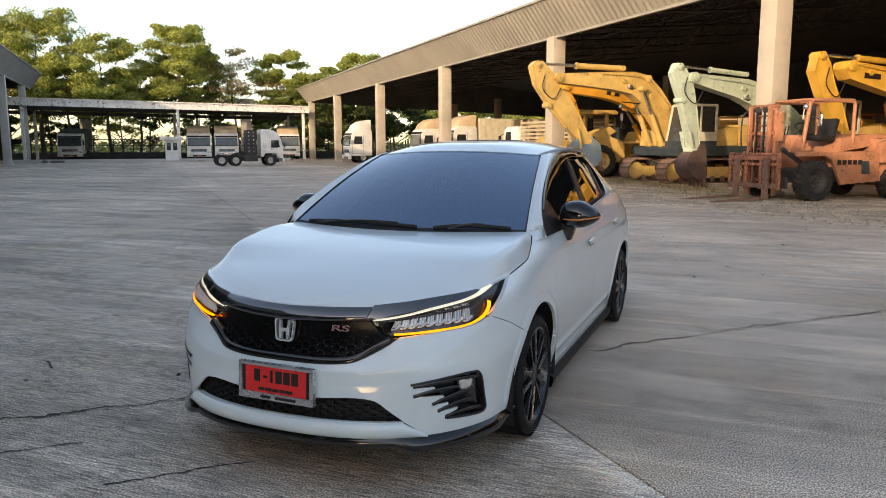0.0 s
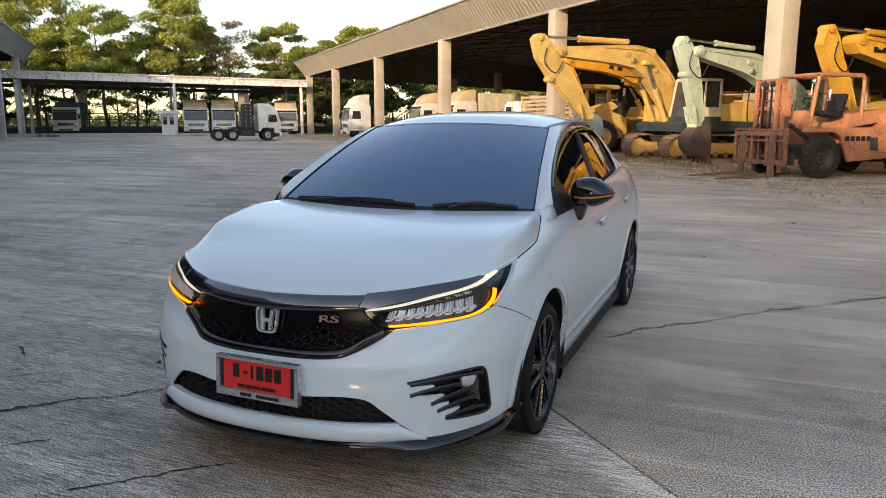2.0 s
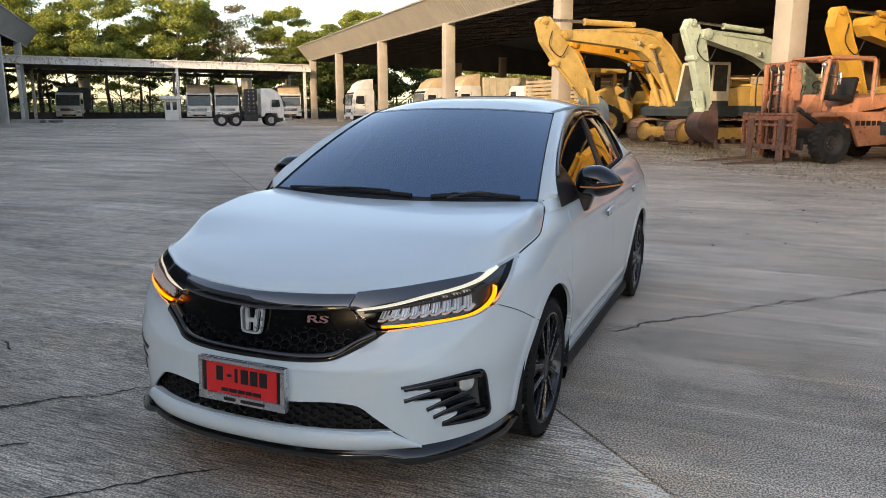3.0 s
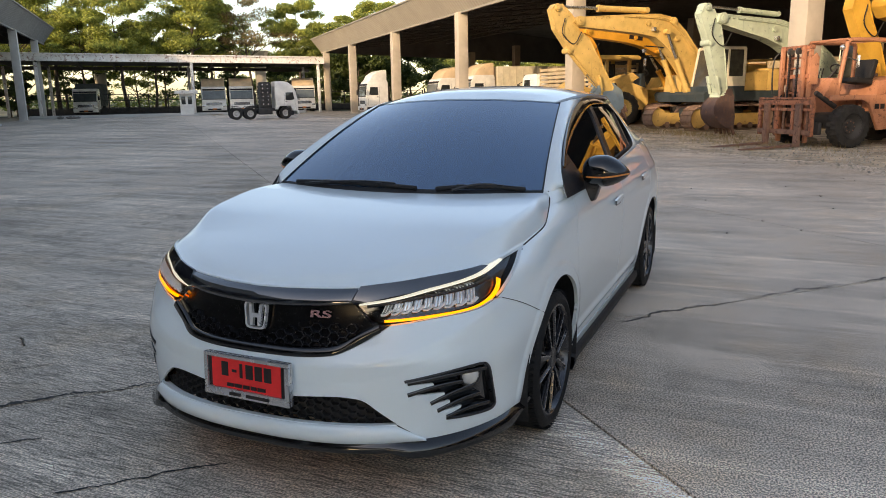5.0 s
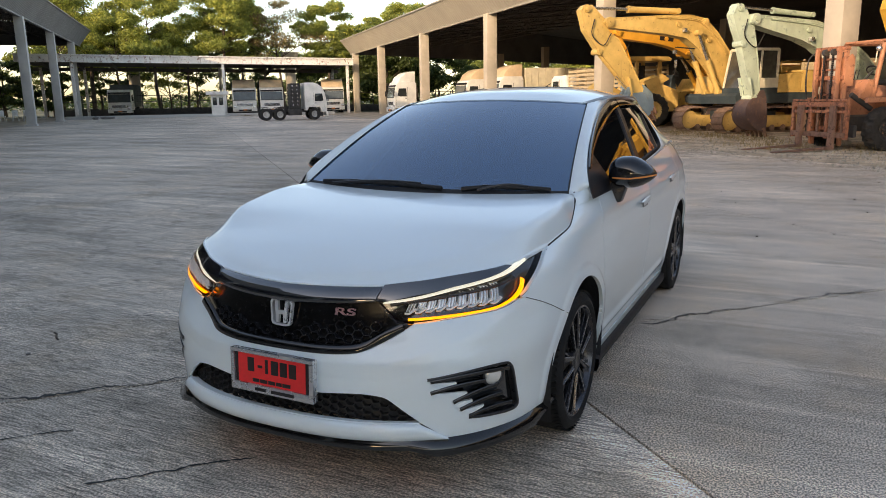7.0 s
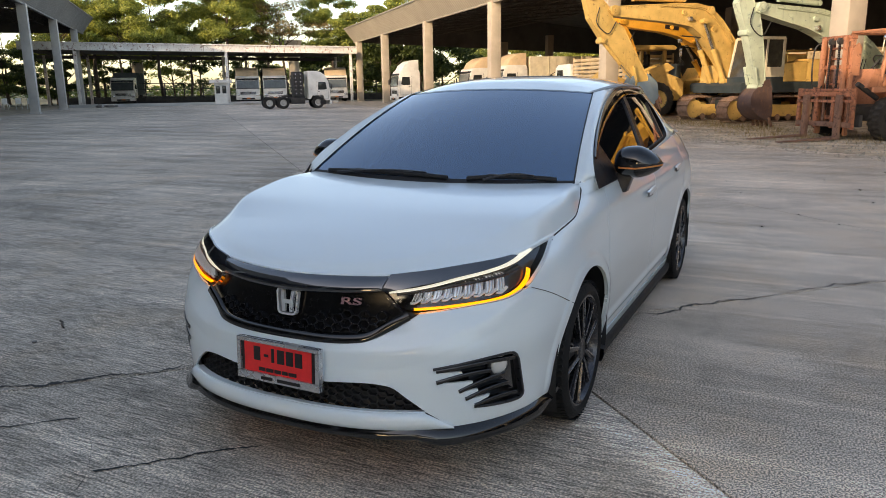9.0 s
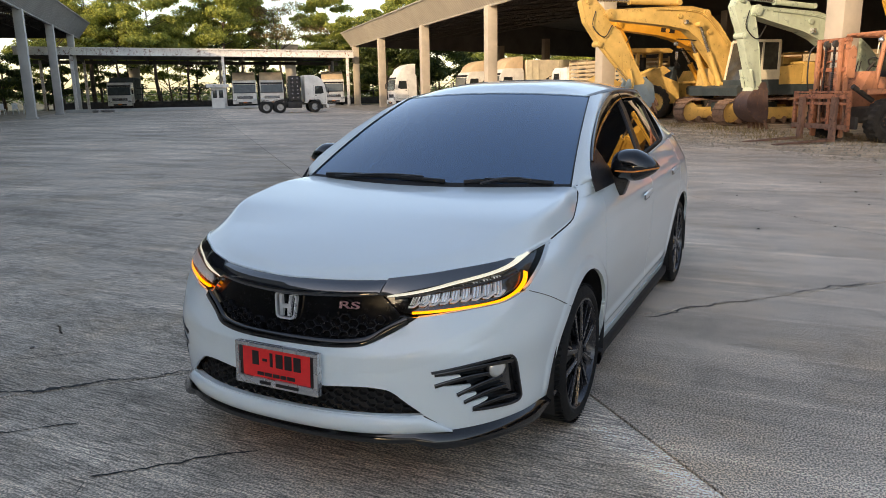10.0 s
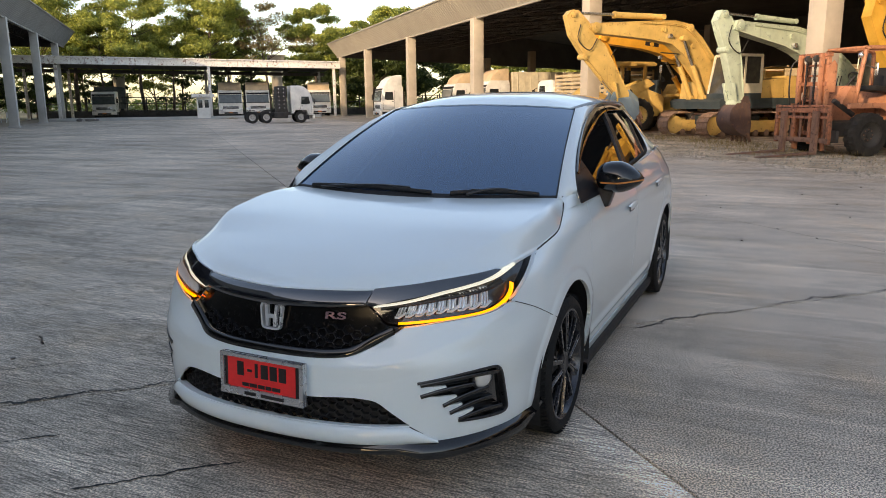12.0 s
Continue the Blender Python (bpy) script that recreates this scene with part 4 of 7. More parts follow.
def roof(t, s, out=0.0):
    t, s = np.broadcast_arrays(np.asarray(t, float), np.asarray(s, float))
    u = np.abs(t)
    yf, yr = 1.05 + .103 * t * t, 2.85 - .06 * t * t
    y = yf + (yr - yf) * s
    xe = hermite(s, (0, .12, .3, .6, 1), (.570, .592, .615, .605, .52))
    zc = hermite(y, ROOF_Y, ROOF_Z)
    ze = hermite(s, (0, .3, .6, 1), (1.390, 1.418, 1.412, 1.31))
    z = zc + (ze - zc) * u ** 3
    # the front edge meets the top of the windscreen
    zf = hermite(yf, ROOF_Y, ROOF_Z)
    front = zf + (1.390 - zf) * u ** 3
    z = z - (front - (1.413 - .026 * u ** 2)) * np.clip(1 - s / .35, 0, 1) ** 2
    return np.stack([xe * t, y, z + out], -1)


tt, ss = np.meshgrid(np.linspace(-1, 1, 50), np.linspace(0, 1, 50), indexing="ij")
part("roof", loft("roof", roof(tt, ss).transpose(1, 0, 2), M["paint"]), None, car)
for side in (1, -1):
    rows = [[roof(side * .955, s, .004), roof(side * .985, s, .006), roof(side * 1.005, s, .003)] for s in np.linspace(0, 1, 40)]
    part("roof_moulding", loft("roof_moulding", rows, M["satin_black"]), None, car)


def flank(y, z, out=0.0):
    """Side of the cabin: by y and z."""
    y, z = np.broadcast_arrays(np.asarray(y, float), np.asarray(z, float))
    lean = (z - 1.0) * .50 + .10 * np.clip(z - 1.30, 0, 1) ** 1.0
    inward = .10 * np.clip((y - 1.9) / .9, 0, 1.5) ** 2 * np.clip(.3 + (z - 1) * 2, .0, 1) + .05 * np.clip((.9 - y) / .6, 0, 1) ** 2 * 0
    return np.stack([.808 - lean - inward + out, y, z], -1)


left_flank = lambda y, z, out=0.0: flank(y, z, out) * np.array([-1, 1, 1])
WINDOW = curve([(.402, .990), (.408, 1.030), (.456, 1.076), (.534, 1.121), (.687, 1.191), (.973, 1.290), (1.266, 1.357), (1.60, 1.406), (1.95, 1.412), (2.25, 1.366), (2.48, 1.262)], 4) + curve([(2.54, 1.17), (2.50, 1.105), (2.38, 1.072), (2.0, 1.050), (1.5, 1.022), (.9, .996), (.46, .986)], 4)
SIDE_FRAME = [(.392, .985), (.396, 1.036), (.447, 1.086), (.528, 1.132), (.683, 1.203), (.970, 1.302), (1.262, 1.369), (1.6, 1.416), (1.95, 1.422), (2.4, 1.372), (2.8, 1.27), (3.15, 1.09), (3.2, 1.04), (2.2, 1.02), (1.5, .995), (.9, .970), (.45, .962)]


def outward(poly, p, centre=(1.3, 1.13)):
    """Where the ray from the centre through p leaves a polygon."""
    d, best = np.subtract(p, centre), 1.0
    for q, r in zip(poly, poly[1:] + poly[:1]):
        e = np.subtract(r, q)
        det = d[0] * -e[1] + d[1] * e[0]
        if abs(det) < 1e-12:
            continue
        w = np.subtract(q, centre)
        k, m = (w[0] * -e[1] + w[1] * e[0]) / det, (d[0] * w[1] - d[1] * w[0]) / det
        if k > 1 and -1e-6 <= m <= 1 + 1e-6:
            best = max(best, k)
    return np.add(centre, d * best)


def ring(name, inner, outer, surface, out, material, turned):
    """A flat ring on a surface between two outlines, with its inner edge turned in by that depth."""
    rows = []
    for p, q in zip(inner + inner[:1], outer + outer[:1]):
        row = [surface(*(np.add(p, np.subtract(q, p) * f)), out) for f in (0, .3, .65, 1)]
        rows.append([surface(*p, out - turned), *row])
    return loft(name, rows, material)


for side, surf in ((1, flank), (-1, left_flank)):
    flip = side > 0
    part("cabin_side", ring("cabin_side", WINDOW, [tuple(outward(SIDE_FRAME, p)) for p in WINDOW], surf, 0.0, M["paint"], .02), None, car)
    small = [(1.2 + (y - 1.2) * .955 + .012, 1.17 + (z - 1.17) * .90 + .002) for y, z in WINDOW]
    part("window_frame", ring("window_frame", small, WINDOW, surf, .002, M["frame_black"], .02), None, car)
    part("side_glass", panel("side_glass", WINDOW[::-1], M["side_tint"], surface=surf, step=(.03, .02), flip=(side > 0), out=-.014, depth=.004), None, car, "dark tinted side windows")
    pillar = [(1.50, 1.03), (1.60, 1.035), (1.72, 1.375), (1.64, 1.37)]
    part("door_pillar", panel("door_pillar", pillar[::-1], M["satin_black"], surface=surf, step=(.02, .01), flip=(side > 0), out=-.004, depth=.012), None, car)
    pillar = [(2.27, 1.065), (2.31, 1.07), (2.36, 1.32), (2.32, 1.33)]
    part("door_pillar", panel("door_pillar", pillar[::-1], M["satin_black"], surface=surf, step=(.02, .01), flip=(side > 0), out=-.004, depth=.012), None, car)
    sail = [(.362, .972), (.392, 1.032), (.456, 1.078), (.554, 1.134), (.66, 1.158), (.80, .972)]
    part("mirror_sail", panel("mirror_sail", sail[::-1], M["satin_black"], surface=surf, step=(.015, .01), flip=(side > 0), out=.004, depth=.004), None, car)
    # windscreen pillar
    rows = []
    for s in np.linspace(-.10, 1, 34):
        p = screen(side * 1.0, s, .004)
        zq = .965 + (1.395 - .965) * (s + .10) / 1.10
        yq = float(np.interp(zq, (.965, .985, 1.036, 1.086, 1.132, 1.203, 1.302, 1.369, 1.395), (.360, .366, .394, .449, .530, .685, .972, 1.264, 1.45)))
        k = min(max((zq - .978) / .05, 0.0), 1.0)
        q = shell(side * 1.93, zq, -.03) * (1 - k) + surf(yq, zq, .003) * k
        mid = (p + q) / 2 + np.array([side * .012, -.012, .012])
        rows.append([p, p * .55 + q * .1 + mid * .35, mid, q])
    part("windscreen_pillar", loft("windscreen_pillar", rows, M["paint"]), None, car)
    foot = rows[0], rows[4]
    rows = []
    for f in np.linspace(0, 1, 10):
        lo_ = shell(side * (1.735 + .235 * f), .955 + .012 * f, .004)
        hi_ = foot[1][0] * (1 - f) + foot[1][3] * f
        rows.append([lo_, lo_ * .66 + hi_ * .34 + np.array([side * .006, 0, .006]), lo_ * .33 + hi_ * .67 + np.array([side * .006, -.002, .006]), hi_ + np.array([side * .002, -.002, 0])])
    part("scuttle_panel", loft("scuttle_panel", rows, M["paint"]), None, car)
    # rail between roof edge and window
    rows = []
    for s in np.linspace(0, 1, 30):
        p = roof(side * 1.0, s)
        q = surf(p[1], min(p[2] - .012, float(np.interp(p[1], [k[0] for k in SIDE_FRAME[:10]], [k[1] for k in SIDE_FRAME[:10]]))))
        rows.append([p, (p + q) / 2 + np.array([side * .006, 0, .004]), q])
    part("roof_rail", loft("roof_rail", rows, M["paint"]), None, car)
    # rain visors above the windows
    for lo, hi in ((0.50, 1.66), (1.68, 2.40)):
        rows = []
        for y in np.linspace(lo, hi, 24):
            zt = float(np.interp(y, [p[0] for p in WINDOW[:33]], [p[1] for p in WINDOW[:33]]))
            k = float(np.interp(y, (.5, 1.05), (.26, 1.0)))
            rows.append([surf(y, zt + .004 * k, .004), surf(y, zt - .005 * k, .0085), surf(y + .004, zt - .022 * k, .0105), surf(y + .008, zt - .044 * k, .011),
                         surf(y + .009, zt - .048 * k, .009), surf(y + .008, zt - .044 * k, .006), surf(y, zt - .020 * k, .005)])
        part("rain_visor", loft("rain_visor", rows, M["visor"]), None, car, "smoked plastic rain visor")

# rear glass and boot lid
rows = []
for s in np.linspace(0, 1, 14):
    row = []
    for t in np.linspace(-1, 1, 24):
        p = roof(t, 1.0)
        q = np.array([.60 * t, 3.22 - .08 * t * t, 1.085])
        row.append(p * (1 - s) + q * s + np.array([0, .03, .03]) * 4 * s * (1 - s))
    rows.append(row)
part("rear_glass", loft("rear_glass", rows, M["tint"]), None, car)
rows = []
for s in np.linspace(0, 1, 12):
    row = []
    for t in np.linspace(-1, 1, 24):
        y = 3.0 + .60 * s
        xe = float(np.interp(y, OY[700:], OX[700:]))
        row.append(((xe - .12) * t, y, 1.085 + .01 * math.sin(s * 3) - .02 * t * t))
    rows.append(row)
part("boot_lid", loft("boot_lid", rows, M["paint"]), None, car)


# wheels
def wheel_parts(centre, turn, side):
    """Tyre and alloy rim round the x axis; side is the outer side."""
    bm = bmesh.new()
    w = .095
    lathe(bm, [(.236, w - .014), (.246, w - .002), (.262, w + .004), (.284, w - .004), (.298, w - .020), (.304, w - .042), (.305, 0), (.304, -w + .042), (.298, -w + .020), (.27, -w), (.236, -w + .01)], 64)
    for k in range(72):
        t = 2 * math.pi * k / 72
        for s in (1, -1):
            m = Matrix.Rotation(t, 4, "Y") @ pose(0, s * .062, .303, 0, 0, s * 24)
            box(bm, (.012, .05, .004), m)
    root = part("wheel", bm, M["rubber"], car, "dark alloy wheel with low black tyre")
    root.matrix_basis = pose(*centre, 0, 0, turn) @ pose(0, 0, 0, 0, 0, -90 if side > 0 else 90)
    bm = bmesh.new()
    lathe(bm, [(.238, .084), (.242, .090), (.234, .091), (.226, .078), (.216, .04), (.212, -.07)], 64)
    part("rim", bm, M["rim"], root)
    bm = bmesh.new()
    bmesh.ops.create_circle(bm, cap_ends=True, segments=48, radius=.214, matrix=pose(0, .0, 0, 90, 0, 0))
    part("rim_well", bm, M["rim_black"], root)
    bm = bmesh.new()
    lathe(bm, [(.15, .005), (.15, .025), (.04, .03)], 32)
    part("brake_disc", bm, M["dark_disc"], root)
    for k in range(5):
        t = k * 72 + 12
        m = Matrix.Rotation(radians(t), 4, "Y")
        for s_ in (-1, 1):
            bm = bmesh.new()
            prism(bm, [(s_ * .010, .052), (s_ * .026, .050), (s_ * .060, .222), (s_ * .036, .228)], m @ pose(0, .072, 0), .024, .003)
            part("spoke", bm, M["rim"], root)
            bm = bmesh.new()
            prism(bm, [(s_ * .034, .10), (s_ * .042, .10), (s_ * .092, .212), (s_ * .078, .218)], m @ pose(0, .066, 0), .018, .002)
            part("spoke", bm, M["rim"], root)
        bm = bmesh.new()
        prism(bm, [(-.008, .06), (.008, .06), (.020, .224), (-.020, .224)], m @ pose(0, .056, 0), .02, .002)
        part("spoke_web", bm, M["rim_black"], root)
    for k in range(5):
        m = Matrix.Rotation(radians(k * 72 + 12), 4, "Y")
        for s_ in (-1, 1):
            bm = bmesh.new()
            prism(bm, [(s_ * .024, .056), (s_ * .028, .056), (s_ * .062, .224), (s_ * .057, .224)], m @ pose(0, .0855, 0), .003)
            part("spoke_edge", bm, M["spoke_edge"], root)
    for k in range(4):
        bm = bmesh.new()
        t = radians(90 * k + 30)
        rod(bm, (.05 * math.cos(t), .066, .05 * math.sin(t)), (.05 * math.cos(t), .082, .05 * math.sin(t)), .009, 8)
        part("wheel_nut", bm, M["rim_black"], root)
    bm = bmesh.new()
    lathe(bm, [(.066, .056), (.062, .078), (.040, .084), (.032, .081), (.0, .081)], 32)
    part("hub_cap", bm, M["rim"], root)


for side in (1, -1):
    wheel_parts((side * .768, WHEEL_Y - .01, .305), 0, side)
    wheel_parts((side * .768, REAR_Y - .01, .305), 0, side)


# door mirrors, handles, wipers
for side in (1, -1):
    bm = bmesh.new()
    bmesh.ops.create_uvsphere(bm, u_segments=32, v_segments=20, radius=1)
    for v in bm.verts:
        x, y, z = v.co
        zz = math.copysign(abs(z) ** .85, z) * (.088 if z > 0 else .070)
        xx = math.copysign(abs(x) ** (.62 if x < 0 else .92), x) * .118
        yy = y * (.095 if y < 0 else .035)
        taper = 1 - .34 * max(0, x) ** 1.3
        v.co = (.917 + xx, .755 + yy * taper, 1.050 + zz * taper - (.012 * max(0, x) if z > 0 else -.010 * max(0, x)))
        v.co.x *= side
    if side < 0:
        bmesh.ops.reverse_faces(bm, faces=bm.faces[:])
    cap = part("door_mirror", bm, M["gloss_black"], car, "gloss black door mirror with orange strip")
    pts = []
    for x in np.linspace(-.55, .97, 20):
        y = -math.sqrt(max(0.0, 1 - x * x - .0144))
        taper = 1 - .34 * max(0, x) ** 1.3
        xx = math.copysign(abs(x) ** (.62 if x < 0 else .92), x) * .118
        pts.append((side * (.917 + xx), .754 + y * .095 * taper, 1.050 - .0155 * taper + .010 * max(0, x)))
    part("repeater", sweep("repeater", pts, .0042, M["amber_plastic"]), None, cap, "thin orange indicator strip")
    bm = bmesh.new()
    prism(bm, [(side * x, z) for x, z in ((.785, .975), (.832, .900), (.866, .910), (.905, 1.02), (.84, 1.03))], pose(0, .76, 0), .07, .012)
    part("mirror_foot", bm, M["satin_black"], cap)
    for a, z in ((2.80, .838), (3.72, .880)):
        line = [(side * (a + .21 * t), z + .012 * t) for t in np.linspace(-.5, .5, 14)][::side]
        wide = [.024 + .006 * math.sin(3.14 * f) for f in np.linspace(0, 1, 14)]
        handle = part("door_handle", ribbon("handle", line, wide, .021, .014, M["paint"]), None, car, "body-coloured door handle")
        # shade in the handle recess, drawn as a dark strip on the door
        shade_line = [(side * (a - .035 + .13 * f), z - .012) for f in np.linspace(0, 1, 8)][::side]
        part("handle_shade", ribbon("handle_shade", shade_line, .046, .0016, .004, M["satin_black"]), None, handle)
for x0, x1 in ((-.84, .20), (.32, .90)):
    blade = [screen(x0 + (x1 - x0) * t, .010 + .022 * math.sin(3.1 * t) ** .8, .008) for t in np.linspace(.01, .99, 20)]
    rows = []
    for p in blade:
        p = Vector(p)
        rows.append([p + Vector((0, 0, -.004)), p + Vector((0, -.006, .004)), p + Vector((0, -.004, .016)), p + Vector((0, .004, .018)), p + Vector((0, .010, .004))])
    wiper = part("wiper", loft("wiper", rows, M["matt_black"], closed=True), None, car, "black windscreen wiper")
    arm = [screen(x0 + .12 + (x1 - x0 - .30) * t, .002 + .042 * math.sin(1.9 * t), .018 + .006 * math.sin(3.1 * t)) for t in np.linspace(0, 1, 16)]
    part("wiper_arm", sweep("wiper_arm", arm, .0065, M["satin_black"]), None, wiper)
    for t in (.30, .70):
        p = Vector(screen(x0 + (x1 - x0) * t, .036, .020))
        bm = bmesh.new()
        box(bm, (.05, .014, .012), Matrix.Translation(p), .003)
        part("wiper_clip", bm, M["satin_black"], wiper)
part("rear_view_mirror", panel("rear_view_mirror", [(-.10, .88), (.24, .88), (.24, .965), (-.10, .965)], M["slate_tint"], surface=screen, step=(.04, .02), out=-.012, depth=.004), None, car, "mirror and sensor cover behind the glass")

# badge, letters and plate
bm = bmesh.new()
c = Vector(shell(0, .672, .0))
lean = pose(0, c.y + .009, .674, -8, 0, 0)
ring_o = [(-.044, .046), (-.030, .052), (.030, .052), (.044, .046), (.050, .034), (.043, -.036), (.036, -.046), (.020, -.050), (-.020, -.050), (-.036, -.046), (-.043, -.036), (-.050, .034)]
ring_i = [(x * .84, z * .86) for x, z in ring_o]
n = len(ring_o)
fo, fi = [bm.verts.new(lean @ Vector((x, -.010, z))) for x, z in ring_o], [bm.verts.new(lean @ Vector((x, -.010, z))) for x, z in ring_i]
bo, bi = [bm.verts.new(lean @ Vector((x * 1.03, .002, z * 1.03))) for x, z in ring_o], [bm.verts.new(lean @ Vector((x, .012, z))) for x, z in ring_i]
for i in range(n):
    j = (i + 1) % n
    bm.faces.new((fo[i], fi[i], fi[j], fo[j])), bm.faces.new((fo[i], fo[j], bo[j], bo[i])), bm.faces.new((fi[i], bi[i], bi[j], fi[j]))
bmesh.ops.recalc_face_normals(bm, faces=bm.faces[:])
for pts in ([(-.030, .040), (-.017, .040), (-.013, .006), (.013, .006), (.017, .040), (.030, .040), (.022, -.038), (.011, -.038), (.009, -.008), (-.009, -.008), (-.011, -.038), (-.022, -.038)],):
    prism(bm, pts, lean @ pose(0, -.004, 0), .012)
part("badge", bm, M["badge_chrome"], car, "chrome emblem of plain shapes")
letters = bpy.data.curves.new("trim_badge", "FONT")
letters.body, letters.size, letters.extrude, letters.shear, letters.space_character = "RS", .036, .003, .06, 1.02
letters.offset = .0006
holder = bpy.data.objects.new("trim_badge_shape", letters)
word = bpy.data.meshes.new_from_object(holder)
bpy.data.objects.remove(holder)
word.materials.clear()
word.materials.append(M["badge_red"])
slope = math.degrees(math.atan2(float(shell(.32, .70)[1] - shell(.22, .70)[1]), .1))
pc = shell(.222, .682, -.008)
word.transform(Matrix.Translation(Vector(pc)) @ pose(0, 0, 0, 0, 0, slope) @ pose(0, 0, 0, 82, 0, 0) @ Matrix.Diagonal((2.15, 1.0, 1, 1)))
part("trim_badge", word, None, car, "small chrome and red trim badge")

plate_m = pose(.007, -.937, .465, -3, 0, -1.0) @ Matrix.Diagonal((.965, 1, .93, 1))
bm = bmesh.new()
prism(bm, [(-.195, -.085), (.195, -.085), (.195, .085), (-.195, .085)], plate_m @ pose(0, .012, 0), .014, .004)
plate = part("number_plate", bm, M["silver"], car, "red number plate in a silver frame")
bm = bmesh.new()
for x0, x1, z0, z1 in ((-.195, .195, .069, .085), (-.195, .195, -.085, -.052), (-.195, -.177, -.052, .069), (.177, .195, -.052, .069)):
    box(bm, (x1 - x0, .014, z1 - z0), plate_m @ pose((x0 + x1) / 2, -.002, (z0 + z1) / 2), .003)
part("plate_frame", bm, M["silver"], plate)
bm = bmesh.new()
box(bm, (.356, .004, .123), plate_m @ pose(0, .002, .0085))
part("plate_backing", bm, M["ink"], plate)
bm = bmesh.new()
box(bm, (.318, .004, .120), plate_m @ pose(-.002, -.001, .0085))
part("plate_face", bm, M["plate_red"], plate)
for x, z, w, h, d in ((-.098, .026, .030, .056, -.0035), (-.054, .022, .020, .010, -.0035), (-.022, .026, .012, .056, -.0035), (.016, .026, .032, .056, -.0035), (.058, .026, .032, .056, -.0035), (.100, .026, .032, .056, -.0035),
                      (-.075, -.036, .030, .014, -.0035), (-.038, -.036, .034, .014, -.0035), (.0, -.036, .030, .014, -.0035), (.034, -.036, .026, .014, -.0035), (.070, -.036, .036, .014, -.0035),
                      (-.050, -.069, .050, .012, -.0100), (.055, -.069, .105, .012, -.0100)):
    bm = bmesh.new()
    box(bm, (w, .004, h), plate_m @ pose(x, d, z))
    part("plate_bar", bm, M["ink"], plate)

# ---------------------------------------------------------------- machines
def foliage_free(name, low, high):
    """A surface whose pieces each have their own shade."""
    n = Nodes(name)
    info = n.tree.nodes.new("ShaderNodeNewGeometry")
    n.set(Base_Color=n.ramp(info.outputs["Random Per Island"], (0.0, low), (1.0, high)), Roughness=.9)
    return n.mat


M["yellow"] = weathered("faded yellow machine paint", (0.64, 0.42, 0.13), (0.30, 0.18, 0.07), 0.5, 0.34, 2.0, .1)
M["amber_paint"] = weathered("amber machine paint", (0.66, 0.37, 0.055), (0.34, 0.17, 0.05), 0.45, 0.22, 1.8, .1)
M["deep_yellow"] = weathered("orange-yellow machine paint", (0.70, 0.33, 0.035), (0.36, 0.17, 0.04), 0.45, 0.15, 1.6, .1)
M["cream"] = weathered("cream cab paint", (0.66, 0.60, 0.46), (0.36, 0.25, 0.14), 0.5, 0.25, 2.0, .1)
M["machine_rubber"] = plain("dusty tyre rubber", (0.03, 0.028, 0.026), 0.8, vary=.35, scale=6, bump=.1)
M["pale_green"] = weathered("pale green machine paint", (0.48, 0.56, 0.44), (0.24, 0.31, 0.27), 0.5, 0.40, 1.5, .1)
M["salmon"] = weathered("faded orange paint with rust", (0.47, 0.20, 0.105), (0.22, 0.10, 0.065), 0.6, 0.42, 2.6, .2)
M["rust_orange"] = weathered("rusty worn orange paint", (0.40, 0.15, 0.075), (0.16, 0.07, 0.045), 0.7, 0.6, 3.0, .3)
M["rust"] = weathered("rusted steel", (0.21, 0.11, 0.075), (0.10, 0.055, 0.04), 0.8, 0.5, 3.0, .3)
M["bucket"] = weathered("dark rusted bucket steel", (0.085, 0.05, 0.045), (0.16, 0.095, 0.065), 0.7, 0.45, 2.0, .3)
M["blue_steel"] = weathered("blue grey worn steel", (0.20, 0.27, 0.31), (0.25, 0.19, 0.13), 0.6, 0.35, 2.0, .2)
M["track"] = weathered("rusty track shoes", (0.23, 0.14, 0.095), (0.13, 0.085, 0.06), 0.75, 0.5, 4.0, .3)
M["slate"] = weathered("dark slate paint", (0.026, 0.042, 0.050), (0.06, 0.05, 0.04), 0.5, 0.3, 2.0, .1)
M["piston"] = plain("bright piston rod", (0.55, 0.54, 0.52), 0.25, 0.9, vary=.1, scale=20)
M["dark_glass"] = plain("dark cab glass", (0.025, 0.03, 0.032), 0.06, vary=.1, scale=8)
M["white_cab"] = weathered("white truck paint", (0.82, 0.81, 0.77), (0.46, 0.38, 0.28), 0.35, 0.20, 1.4, .05)
M["tan_hat"] = weathered("tan painted roof deflector", (0.70, 0.54, 0.36), (0.40, 0.28, 0.17), 0.5, 0.25, 1.4, .05)
# grey stands in for what the truck windscreens reflect
M["truck_glass"] = plain("truck glass greyed for reflections", (0.10, 0.12, 0.125), 0.08, vary=.15, scale=3)
# pale reflections on the cab panes are put into this base colour
M["cab_glass"] = plain("cab glass with reflections in its colour", (0.065, 0.062, 0.052), 0.16, vary=.25, scale=3)
M["dark_steel"] = weathered("dark chassis steel", (0.03, 0.028, 0.027), (0.09, 0.07, 0.05), 0.7, 0.35, 2.0, .2)
M["wood"] = weathered("weathered stake boards", (0.48, 0.38, 0.24), (0.25, 0.18, 0.11), 0.8, 0.35, 2.0, .2)
M["hose"] = plain("black hose", (0.02, 0.02, 0.02), 0.5)
M["orange"] = weathered("orange red paint", (0.62, 0.16, 0.03), (0.25, 0.09, 0.04), 0.5, 0.25, 2.0, .1)

M["gravel_tone"] = plain("grey stone", (0.22, 0.20, 0.18), 0.9, vary=.3, scale=30)
